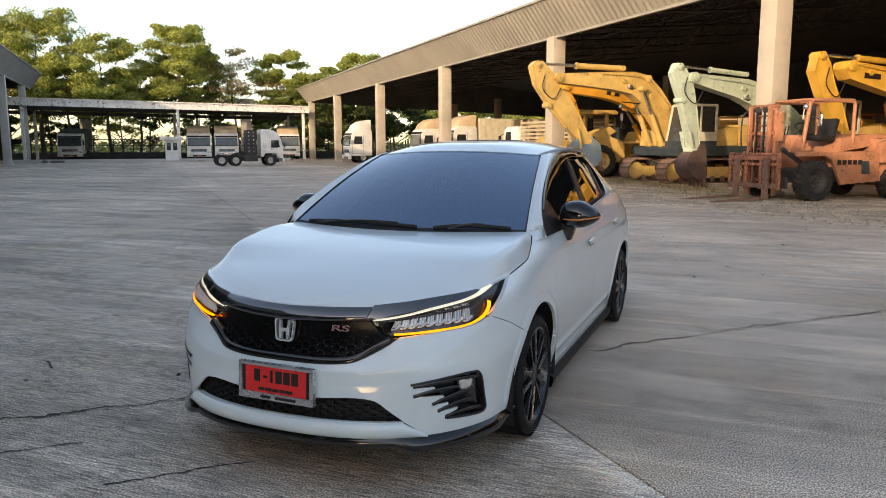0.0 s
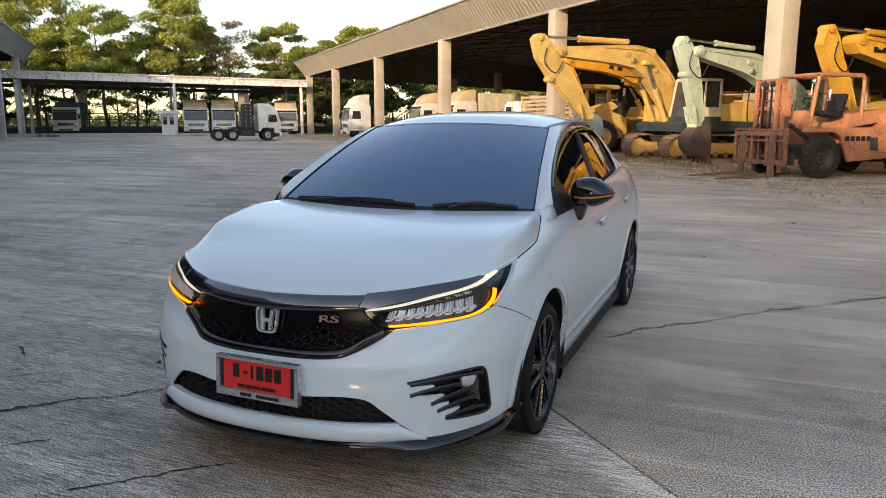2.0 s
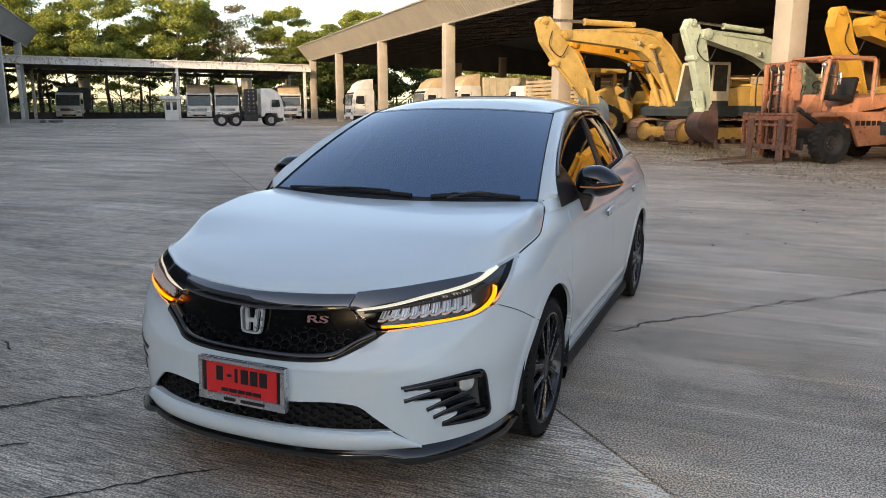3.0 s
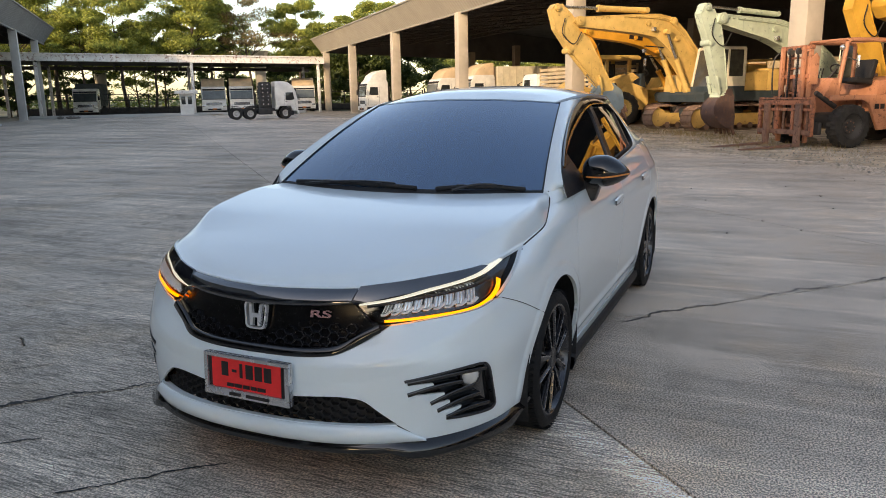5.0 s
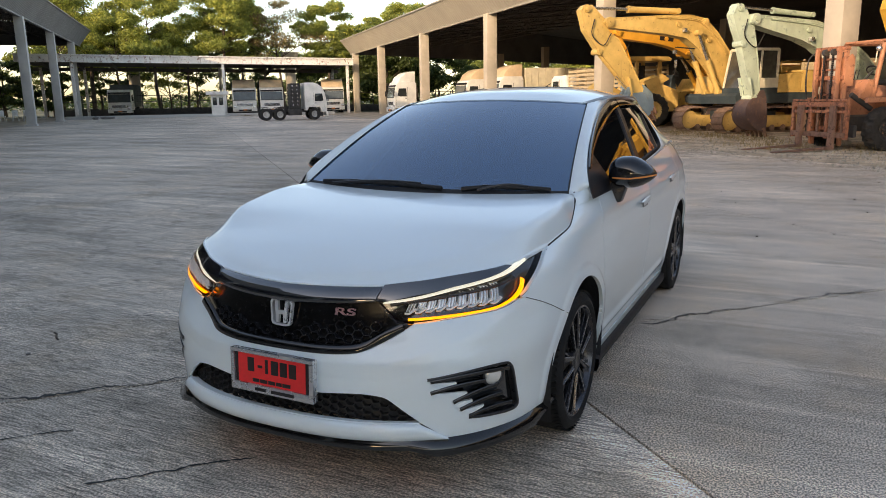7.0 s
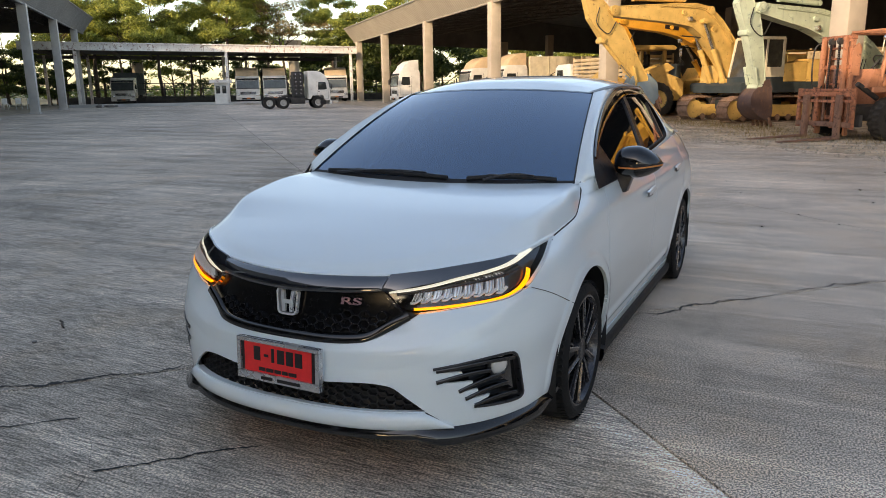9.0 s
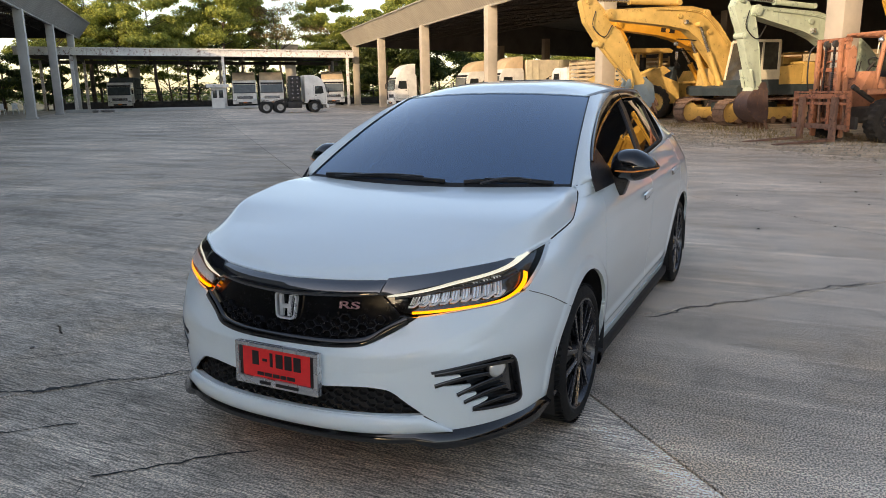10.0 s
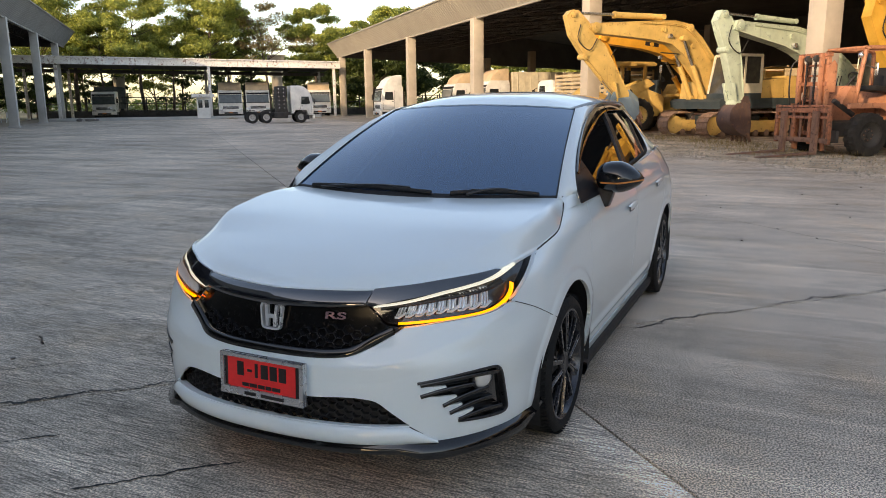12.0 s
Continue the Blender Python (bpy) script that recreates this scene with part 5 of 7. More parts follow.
M["gravel"] = foliage_free("gravel stones", (0.20, 0.18, 0.15), (0.50, 0.44, 0.36))

OUT = 225.0     # machines are parked facing the yard


def tube(name, pts, r, material, parent, seg=6):
    return part(name, sweep(name, pts, r, M[material], seg), None, parent)


def cylinder(parent, a, b, y, r, material, share=.55):
    """A hydraulic ram: barrel from a, rod to b, both as (forward, up)."""
    pa, pb = Vector((a[0], y, a[1])), Vector((b[0], y, b[1]))
    mid = pa.lerp(pb, share)
    bm = bmesh.new()
    rod(bm, pa, mid, r, 14)
    rod(bm, mid - (mid - pa).normalized() * .08, mid, r * 1.18, 14)
    ram = part("ram_barrel", bm, M[material], parent)
    bm = bmesh.new()
    rod(bm, mid, pb, r * .5, 12)
    part("ram_rod", bm, M["piston"], parent)
    for p in (pa, pb):
        bm = bmesh.new()
        rod(bm, p + Vector((0, -r * 1.3, 0)), p + Vector((0, r * 1.3, 0)), r * .95, 12)
        part("ram_eye", bm, M[material], parent)
    return ram


def crawler(parent, y, length, height, width, frame_mat):
    """One crawler track with its shoes, idler, sprocket and frame."""
    half, r = length / 2 - height / 2, height / 2
    bm = bmesh.new()
    prism(bm, [(-half, .2), (half, .2), (half + .12, .35), (half, .62), (-half, .62), (-half - .12, .35)], pose(0, y, 0), width * .55, .03)
    base = part("track_frame", bm, M[frame_mat], parent)
    n = 46
    total = 4 * half + 2 * math.pi * r
    shoe = bmesh.new()
    box(shoe, (total / n * .93, width, .035), pose(0, 0, 0), .006)
    box(shoe, (.03, width, .05), pose(total / n * .2, 0, .03))
    me = bpy.data.meshes.new("track_shoe")
    shoe.to_mesh(me)
    shoe.free()
    me.materials.append(M["track"])
    for k in range(n):
        s = total * (k + .5) / n
        if s < 2 * half:
            p, ang = (-half + s, height), 0
        elif s < 2 * half + math.pi * r:
            t = (s - 2 * half) / r
            p, ang = (half + r * math.sin(t), r + r * math.cos(t)), t
        elif s < 4 * half + math.pi * r:
            p, ang = (half - (s - 2 * half - math.pi * r), 0.0), math.pi
        else:
            t = (s - 4 * half - math.pi * r) / r
            p, ang = (-half - r * math.sin(t), r - r * math.cos(t)), math.pi + t
        part("track_shoe", me, None, parent, m=pose(p[0], y, .03 + p[1] * .94, 0, math.degrees(ang), 0))
    for x, rr, mat in ((half, r * .74, frame_mat), (-half, r * .70, "track")):
        bm = bmesh.new()
        lathe(bm, [(rr, -width * .22), (rr, width * .22), (rr * .8, width * .26), (rr * .35, width * .27), (.0, width * .27)], 24, pose(x, y, r))
        part("track_wheel", bm, M[mat], parent)
    for k in range(6):
        bm = bmesh.new()
        x = -half + (k + .7) * 2 * half / 6.4
        rod(bm, (x, y - width * .3, .17), (x, y + width * .3, .17), .12, 14)
        part("roller", bm, M["track"], parent)


def cab_box(parent, x0, x1, y0, y1, z0, z1, paint, lean=.28):
    """A glazed operator's cab with posts, roof and lower panels."""
    bm = bmesh.new()
    prism(bm, [(x0, z0), (x1, z0), (x1, z0 + .24), (x0, z0 + .24)], pose(0, (y0 + y1) / 2, 0), y1 - y0, .04)
    cab = part("cab", bm, M["slate"], parent, "glazed operator cab with painted posts")
    for y in (y0 + .03, y1 - .03):
        bm = bmesh.new()
        prism(bm, [(x0, z0 + .24), (x0 + (x1 - x0) * .46, z0 + .24), (x0 + (x1 - x0) * .46, z0 + .58), (x0, z0 + .58)], pose(0, y, 0), .06, .015)
        part("cab_panel", bm, M[paint], cab)
    bm = bmesh.new()
    prism(bm, [(x0, z1 - .10), (x1 - lean, z1 - .10), (x1 - lean - .04, z1), (x0 + .04, z1)], pose(0, (y0 + y1) / 2, 0), y1 - y0 + .02, .03)
    part("cab_roof", bm, M[paint], cab)
    for y in (y0 + .05, y1 - .05):
        for a, b, w in (((x1 - .05, z0 + .2), (x1 - lean - .03, z1 - .05), .09), ((x0 + .05, z0 + .4), (x0 + .05, z1 - .05), .10), ((x0 + (x1 - x0) * .48, z0 + .2), (x0 + (x1 - x0) * .46, z1 - .05), .08)):
            bm = bmesh.new()
            bar(bm, (a[0], y, a[1]), (b[0], y, b[1]), w, w, (0, 1, 0), .01)
            part("cab_post", bm, M[paint], cab)
        bm = bmesh.new()
        prism(bm, [(x0 + .08, z0 + .22), (x1 - .08, z0 + .22), (x1 - lean - .05, z1 - .1), (x0 + .08, z1 - .1)], pose(0, y, 0), .02)
        part("cab_window", bm, M["cab_glass"], cab)
    bm = bmesh.new()
    bar(bm, (x1 - .045, (y0 + y1) / 2, z0 + .22), (x1 - lean - .03, (y0 + y1) / 2, z1 - .1), y1 - y0 - .14, .02, (1, 0, 0))
    part("cab_window", bm, M["cab_glass"], cab)
    return cab


def excavator(label, centre, boom, arm, rams, bucket, paint, arm_paint, cab_paint, bucket_paint, lower="slate", frame="yellow", bars=None):
    root = thing("excavator", label, "excavator", group="parked excavators", at=(*centre, 0), turn=OUT)
    for y in (1.12, -1.12):
        crawler(root, y, 4.1, .92, .58, frame)
    bm = bmesh.new()
    box(bm, (1.6, 1.7, .35), pose(0, 0, .62), .05)
    part("undercarriage", bm, M[lower], root)
    bm = bmesh.new()
    rod(bm, (0, 0, .75), (0, 0, 1.05), .62, 28)
    part("slew_ring", bm, M["track"], root)
    bm = bmesh.new()
    prism(bm, [(-2.5, 1.05), (1.45, 1.05), (1.5, 1.32), (1.4, 1.42), (-2.6, 1.42), (-2.75, 1.3)], pose(0, 0, 0), 2.66, .04)
    part("slew_deck", bm, M[lower], root, "dark lower deck")
    bm = bmesh.new()
    prism(bm, [(-2.75, 1.40), (-1.4, 1.40), (-1.4, 2.22), (-2.5, 2.22), (-2.8, 2.0)], pose(0, 0, 0), 2.64, .09)
    part("counterweight", bm, M[paint], root)
    for y, wdt in ((.93, .78), (-.80, 1.02)):
        bm = bmesh.new()
        prism(bm, [(-1.39, 1.42), (-.30 if y > 0 else 1.2, 1.42), (-.30 if y > 0 else 1.15, 2.05), (-1.39, 2.15)], pose(0, y, 0), wdt, .05)
        part("engine_cover", bm, M[paint], root)
    bm = bmesh.new()
    box(bm, (1.0, 1.1, .22), pose(-1.5, .1, 2.26), .04)
    part("engine_hood", bm, M[paint], root)
    for y in (.4, 1.25):
        tube("handrail", [(-2.2, y, 2.22), (-2.2, y, 2.52), (-.5, y, 2.5), (-.5, y, 2.1)], .03, "orange" if arm_paint == "pale_green" else paint, root)
    bm = bmesh.new()
    rod(bm, (-1.7, -.7, 2.2), (-1.7, -.7, 2.75), .06, 12)
    part("exhaust", bm, M["rust"], root)
    cab_box(root, -.35, 1.32, .38, 1.33, 1.36, 2.98, cab_paint)
    bm = bmesh.new()
    prism(bm, boom, pose(0, -.12, 0), .43, .03)
    part("boom", bm, M[arm_paint], root)
    for y in (-.36, .12):
        bm = bmesh.new()
        rod(bm, (.75, y - .06, 1.72), (.75, y + .06, 1.72), .22, 18)
        part("boom_pin", bm, M[arm_paint], root)
    bm = bmesh.new()
    prism(bm, arm, pose(0, -.12, 0), .29, .025)
    part("arm", bm, M[arm_paint], root)
    for a, b, y, r in rams:
        cylinder(root, a, b, -.12 + y, r, arm_paint)
    # bucket: side plates, a curved back and teeth along the cutting edge
    outline, teeth = bucket
    w = .80
    lo_z, hi_z = min(p[1] for p in outline), max(p[1] for p in outline)
    cx, cz = sum(p[0] for p in outline) / len(outline), sum(p[1] for p in outline) / len(outline)

    def flared(b):
        # narrow at the hinge, wide at the cutting edge
        for v in b.verts:
            f = (hi_z - v.co.z) / (hi_z - lo_z)
            v.co.y = -.12 + (v.co.y + .12) * (.60 + .34 * f)
        return b

    bm = bmesh.new()
    prism(bm, outline, pose(0, -.12, 0), w, .035)
    pail = part("bucket", flared(bm), M[bucket_paint], root)
    for y in (-.12 - w / 2 - .012, -.12 + w / 2 + .012):
        bm = bmesh.new()
        prism(bm, [(cx + (x - cx) * 1.04, cz + (z - cz) * 1.04) for x, z in outline], pose(0, y, 0), .03, .006)
        part("bucket_side", flared(bm), M[bucket_paint], pail)
    (tx, tz), (dx, dz) = teeth
    for k in range(5):
        bm = bmesh.new()
        y = (k - 2) * w * 1.08 / 4.6
        p, q = Vector((tx - .02, -.12 + y, tz + .06)), Vector((tx + dx * 1.5, -.12 + y * 1.06, max(tz + dz * 1.5, .03)))
        bar(bm, p, q, .09, .07, (0, 1, 0), .012)
        rod(bm, p.lerp(q, .5), q + (q - p) * .25, .045, 6, .012)
        part("bucket_tooth", bm, M["rust"], pail)
    for y in (-.26, .02):
        bm = bmesh.new()
        prism(bm, [(outline[0][0] - .16, hi_z - .12), (outline[0][0] + .34, hi_z - .12), (outline[0][0] + .16, hi_z + .20), (outline[0][0] + .0, hi_z + .20)], pose(0, y, 0), .05, .01)
        part("bucket_ear", bm, M[bucket_paint], pail)
    # welded plate edges, pipes along the boom
    for outline_, wide_, name_ in ((boom, .46, "boom_flange"), (arm, .32, "arm_flange")):
        for p, q in zip(outline_, outline_[1:]):
            bm = bmesh.new()
            bar(bm, (p[0], -.12, p[1]), (q[0], -.12, q[1]), wide_, .028, (0, 0, 1) if abs(q[0] - p[0]) > abs(q[1] - p[1]) else (1, 0, 0))
            part(name_, bm, M[arm_paint], root)
    for y in (.125, -.365):
        for f in (.24, .32):
            pipe = []
            for k in range(2, 7):
                p, q = Vector(boom[k]), Vector(boom[-k])
                r = p.lerp(q, f * .7)
                pipe.append((r.x, y, r.y))
            tube("steel_pipe", [tuple(p) for p in curve(pipe, 4)], .022, arm_paint, root)
    for k in (3, 5):
        p, q = Vector(boom[k]), Vector(boom[-k])
        r = p.lerp(q, .5)
        bm = bmesh.new()
        rod(bm, (r.x, -.12 - .29, r.y), (r.x, -.12 + .29, r.y), .085, 14)
        part("ram_pin", bm, M[arm_paint], root)
    # pins, bosses and links at the joints
    for (x, z), r, wd in ((boom[len(boom) // 2], .16, .60), (arm[0], .11, .44), (arm[len(arm) // 2 - 1], .12, .46), (boom[4], .14, .56), (arm[3], .10, .42)):
        bm = bmesh.new()
        px, pz = x * .985 + .03, z - .12
        rod(bm, (px, -.12 - wd / 2, pz), (px, -.12 + wd / 2, pz), r, 18)
        rod(bm, (px, -.12 - wd / 2 - .03, pz), (px, -.12 + wd / 2 + .03, pz), r * .5, 12)
        part("joint_pin", bm, M[arm_paint], root)
    end = arm[len(arm) // 2 - 1]
    for y in (-.34, .10):
        bm = bmesh.new()
        bar(bm, (end[0] + .20, y, end[1] + .52), (end[0] + .04, y, end[1] - .05), .05, .11, (0, 1, 0), .01)
        part("bucket_link", bm, M[arm_paint], root)
    for t in (.25, .5, .75):
        bm = bmesh.new()
        a_, b_ = Vector((boom[6][0], .115, boom[6][1] - .08)), Vector((boom[7][0], .115, boom[7][1] - .06))
        c_ = a_.lerp(b_, t)
        box(bm, (.10, .02, .06), pose(*c_), .005)
        part("hose_clamp", bm, M[arm_paint], root)
    bm = bmesh.new()
    box(bm, (.12, .16, .14), pose(boom[4][0] + .9, .18, boom[4][1] - .42), .02)
    part("work_lamp", bm, M["silver"], root)
    hose = [(arm[0][0] - .35, .08, arm[0][1] - .45), (arm[0][0] - .25, .10, arm[0][1] - .95), (arm[0][0] - .7, .10, arm[0][1] - 1.3), (arm[0][0] - 1.0, .10, arm[0][1] - .9)]
    tube("hydraulic_hose", [tuple(p) for p in curve(hose, 5)], .018, "hose", root)
    for dy in (-.05, .05):
        tube("hydraulic_hose", [(1.2, dy - .12, boom[2][1] - .55), (2.0, dy - .12, boom[2][1] + .06), (3.0, dy - .12, boom[2][1] + .12)], .018, "hose", root)
    if bars:
        for k, (x0, x1, z, slope) in enumerate(bars):
            bm = bmesh.new()
            box(bm, (x1 - x0, .008, .16), pose((x0 + x1) / 2, .118, z, 0, slope, 0))
            part("marking", bm, M["ink"], root)
    return root


excavator("yellow excavator with cream cab and curled bucket", (-.56, 27.1),
          [(.55, 1.55), (.50, 2.05), (.85, 2.95), (1.42, 3.60), (1.98, 4.05), (2.6, 4.16), (3.39, 4.14), (5.95, 3.99), (6.10, 3.85), (5.93, 3.70), (3.62, 3.52), (2.73, 3.38), (2.2, 3.02), (1.5, 2.25), (1.0, 1.55)],
          [(6.80, 4.40), (6.95, 4.24), (6.76, 3.60), (6.30, 3.00), (4.85, 1.52), (4.45, 1.45), (4.40, 1.62), (5.45, 3.30), (5.85, 3.55), (6.10, 4.02), (6.55, 4.42)],
          [((3.05, 4.30), (6.70, 4.34), 0, .105), ((6.25, 2.95), (4.75, 1.45), 0, .085), ((1.35, 1.45), (2.35, 3.55), .36, .10), ((1.35, 1.45), (2.35, 3.55), -.36, .10)],
          ([(4.87, 1.46), (4.44, 1.50), (4.20, 1.40), (4.08, 1.22), (4.07, 1.00), (4.16, .80), (4.34, .68), (4.56, .68), (4.78, .90), (4.90, 1.18)], ((4.2, .78), (-.12, -.16))), "yellow", "yellow", "cream", "blue_steel")
excavator("yellow excavator with raised boom behind another", (-1.26, 31.2),
          [(.60, 1.55), (.55, 2.05), (.95, 2.75), (1.55, 3.15), (2.3, 3.52), (3.2, 3.78), (4.2, 3.92), (5.9, 3.98), (6.0, 3.8), (5.6, 3.62), (4.0, 3.45), (3.2, 3.28), (2.4, 2.95), (1.6, 2.25), (1.05, 1.55)],
          [(6.3, 4.3), (6.45, 4.1), (6.2, 3.5), (5.0, 1.7), (4.7, 1.7), (5.4, 3.3), (5.9, 4.0), (6.1, 4.3)],
          [((3.1, 4.05), (6.2, 4.2), 0, .10), ((1.35, 1.45), (2.5, 3.05), .36, .10), ((1.35, 1.45), (2.5, 3.05), -.36, .10)],
          ([(5.1, 1.7), (4.6, 1.8), (4.2, 1.5), (4.15, 1.1), (4.5, .7), (5.0, .9)], ((4.2, .9), (-.12, -.16))), "deep_yellow", "deep_yellow", "cream", "blue_steel", bars=[(3.25, 3.9, 3.62, -6)])
excavator("pale green excavator with rusty bucket on the ground", (4.14, 26.84),
          [(.70, 1.50), (.65, 2.0), (1.3, 2.6), (2.1, 3.10), (2.9, 3.50), (3.6, 3.66), (5.40, 3.76), (6.05, 3.80), (6.15, 3.55), (5.38, 3.36), (4.13, 3.08), (3.5, 2.85), (2.9, 2.50), (1.9, 1.95), (1.1, 1.45)],
          [(6.60, 4.12), (6.76, 3.80), (6.60, 3.40), (6.43, 3.05), (5.88, 1.38), (5.55, 1.38), (5.75, 2.6), (5.88, 3.15), (5.98, 3.50), (6.28, 3.95)],
          [((3.6, 3.86), (6.45, 4.05), 0, .085), ((6.35, 3.05), (5.75, 1.7), 0, .075), ((1.35, 1.45), (2.6, 2.75), .36, .09), ((1.35, 1.45), (2.6, 2.75), -.36, .09)],
          ([(5.40, 1.20), (5.66, 1.30), (5.92, 1.24), (6.10, 1.10), (6.19, .92), (6.19, .74), (6.11, .57), (5.96, .42), (5.74, .28), (5.46, .22), (5.38, .60)], ((5.56, .26), (-.10, -.15))), "yellow", "pale_green", "cream", "bucket")
excavator("orange-yellow excavator behind the forklift", (8.3, 25.9),
          [(.70, 1.50), (.65, 2.0), (1.2, 2.9), (1.9, 3.5), (2.6, 3.75), (3.9, 3.80), (5.55, 3.92), (5.75, 3.70), (5.50, 3.42), (3.8, 3.05), (2.9, 2.9), (2.1, 2.5), (1.1, 1.45)],
          [(6.74, 4.16), (6.90, 3.60), (6.55, 2.95), (5.55, 1.60), (5.22, 1.60), (5.66, 2.6), (6.06, 3.25), (6.28, 3.80), (6.52, 4.15)],
          [((3.2, 4.0), (6.55, 4.10), 0, .095), ((1.35, 1.45), (2.35, 3.1), .36, .10), ((1.35, 1.45), (2.35, 3.1), -.36, .10)],
          ([(5.6, 1.6), (5.1, 1.65), (4.7, 1.3), (4.7, .8), (5.1, .4), (5.6, .7)], ((4.8, .6), (-.1, -.15))), "amber_paint", "amber_paint", "amber_paint", "bucket", bars=[(4.25, 4.95, 3.52, -2)])

excavator("orange excavator deep in the shed shade", (10.4, 29.6),
          [(.60, 1.55), (.55, 2.05), (.95, 2.75), (1.55, 3.05), (2.3, 3.22), (3.2, 3.28), (4.2, 3.12), (5.5, 2.58), (5.6, 2.40), (5.3, 2.32), (4.0, 2.75), (3.2, 2.88), (2.4, 2.75), (1.6, 2.15), (1.05, 1.55)],
          [(5.9, 3.0), (6.1, 2.8), (5.9, 2.3), (5.2, 1.2), (4.9, 1.2), (5.3, 2.2), (5.5, 2.7), (5.7, 3.0)],
          [((2.6, 3.5), (5.7, 2.95), 0, .09), ((1.35, 1.45), (2.5, 2.75), .36, .10), ((1.35, 1.45), (2.5, 2.75), -.36, .10)],
          ([(5.2, 1.2), (4.7, 1.3), (4.3, 1.0), (4.3, .6), (4.6, .3), (5.1, .5)], ((4.4, .42), (-.1, -.15))), "orange", "orange", "orange", "bucket")


def big_wheel(parent, x, y, r, w, rim, lugs=22, seg=36):
    """A rubber-tyred wheel with treads and a dished rim."""
    bm = bmesh.new()
    m = pose(x, y, r)
    seg = lugs * 4 if lugs else seg
    profile = [(r * .52, w * .40), (r * .60, w * .5), (r * .86, w * .5), (r * .965, w * .47), (r, w * .30), (r, w * .02), (r, -w * .02), (r, -w * .30), (r * .965, -w * .47), (r * .86, -w * .5), (r * .55, -w * .45)]
    lathe(bm, profile, seg, m)
    if lugs:
        bm.verts.ensure_lookup_table()
        centre = m.translation
        for ring_ in range(3, 9):
            for k in range(seg):
                if (k + (0 if ring_ < 6 else 2)) % 4 < 2:
                    v = bm.verts[ring_ * seg + k]
                    v.co.x, v.co.z = centre.x + (v.co.x - centre.x) * .95, centre.z + (v.co.z - centre.z) * .95
    tyre = part("wheel", bm, M["machine_rubber"], parent, "worn black rubber tyre")
    bm = bmesh.new()
    s = 1 if y > 0 else -1
    lathe(bm, [(r * .55, s * w * .44), (r * .50, s * w * .36), (r * .34, s * w * .15), (r * .30, s * w * .22), (r * .16, s * w * .24), (r * .14, s * w * .34), (.0, s * w * .34)], 24, m)
    bmesh.ops.recalc_face_normals(bm, faces=bm.faces[:])
    part("rim", bm, M[rim], tyre)
    for k in range(8):
        bm = bmesh.new()
        t = 2 * math.pi * k / 8
        rod(bm, (x + r * .24 * math.cos(t), y + s * w * .2, r + r * .24 * math.sin(t)), (x + r * .24 * math.cos(t), y + s * w * .27, r + r * .24 * math.sin(t)), r * .035, 6)
        part("wheel_nut", bm, M["rust"], tyre)


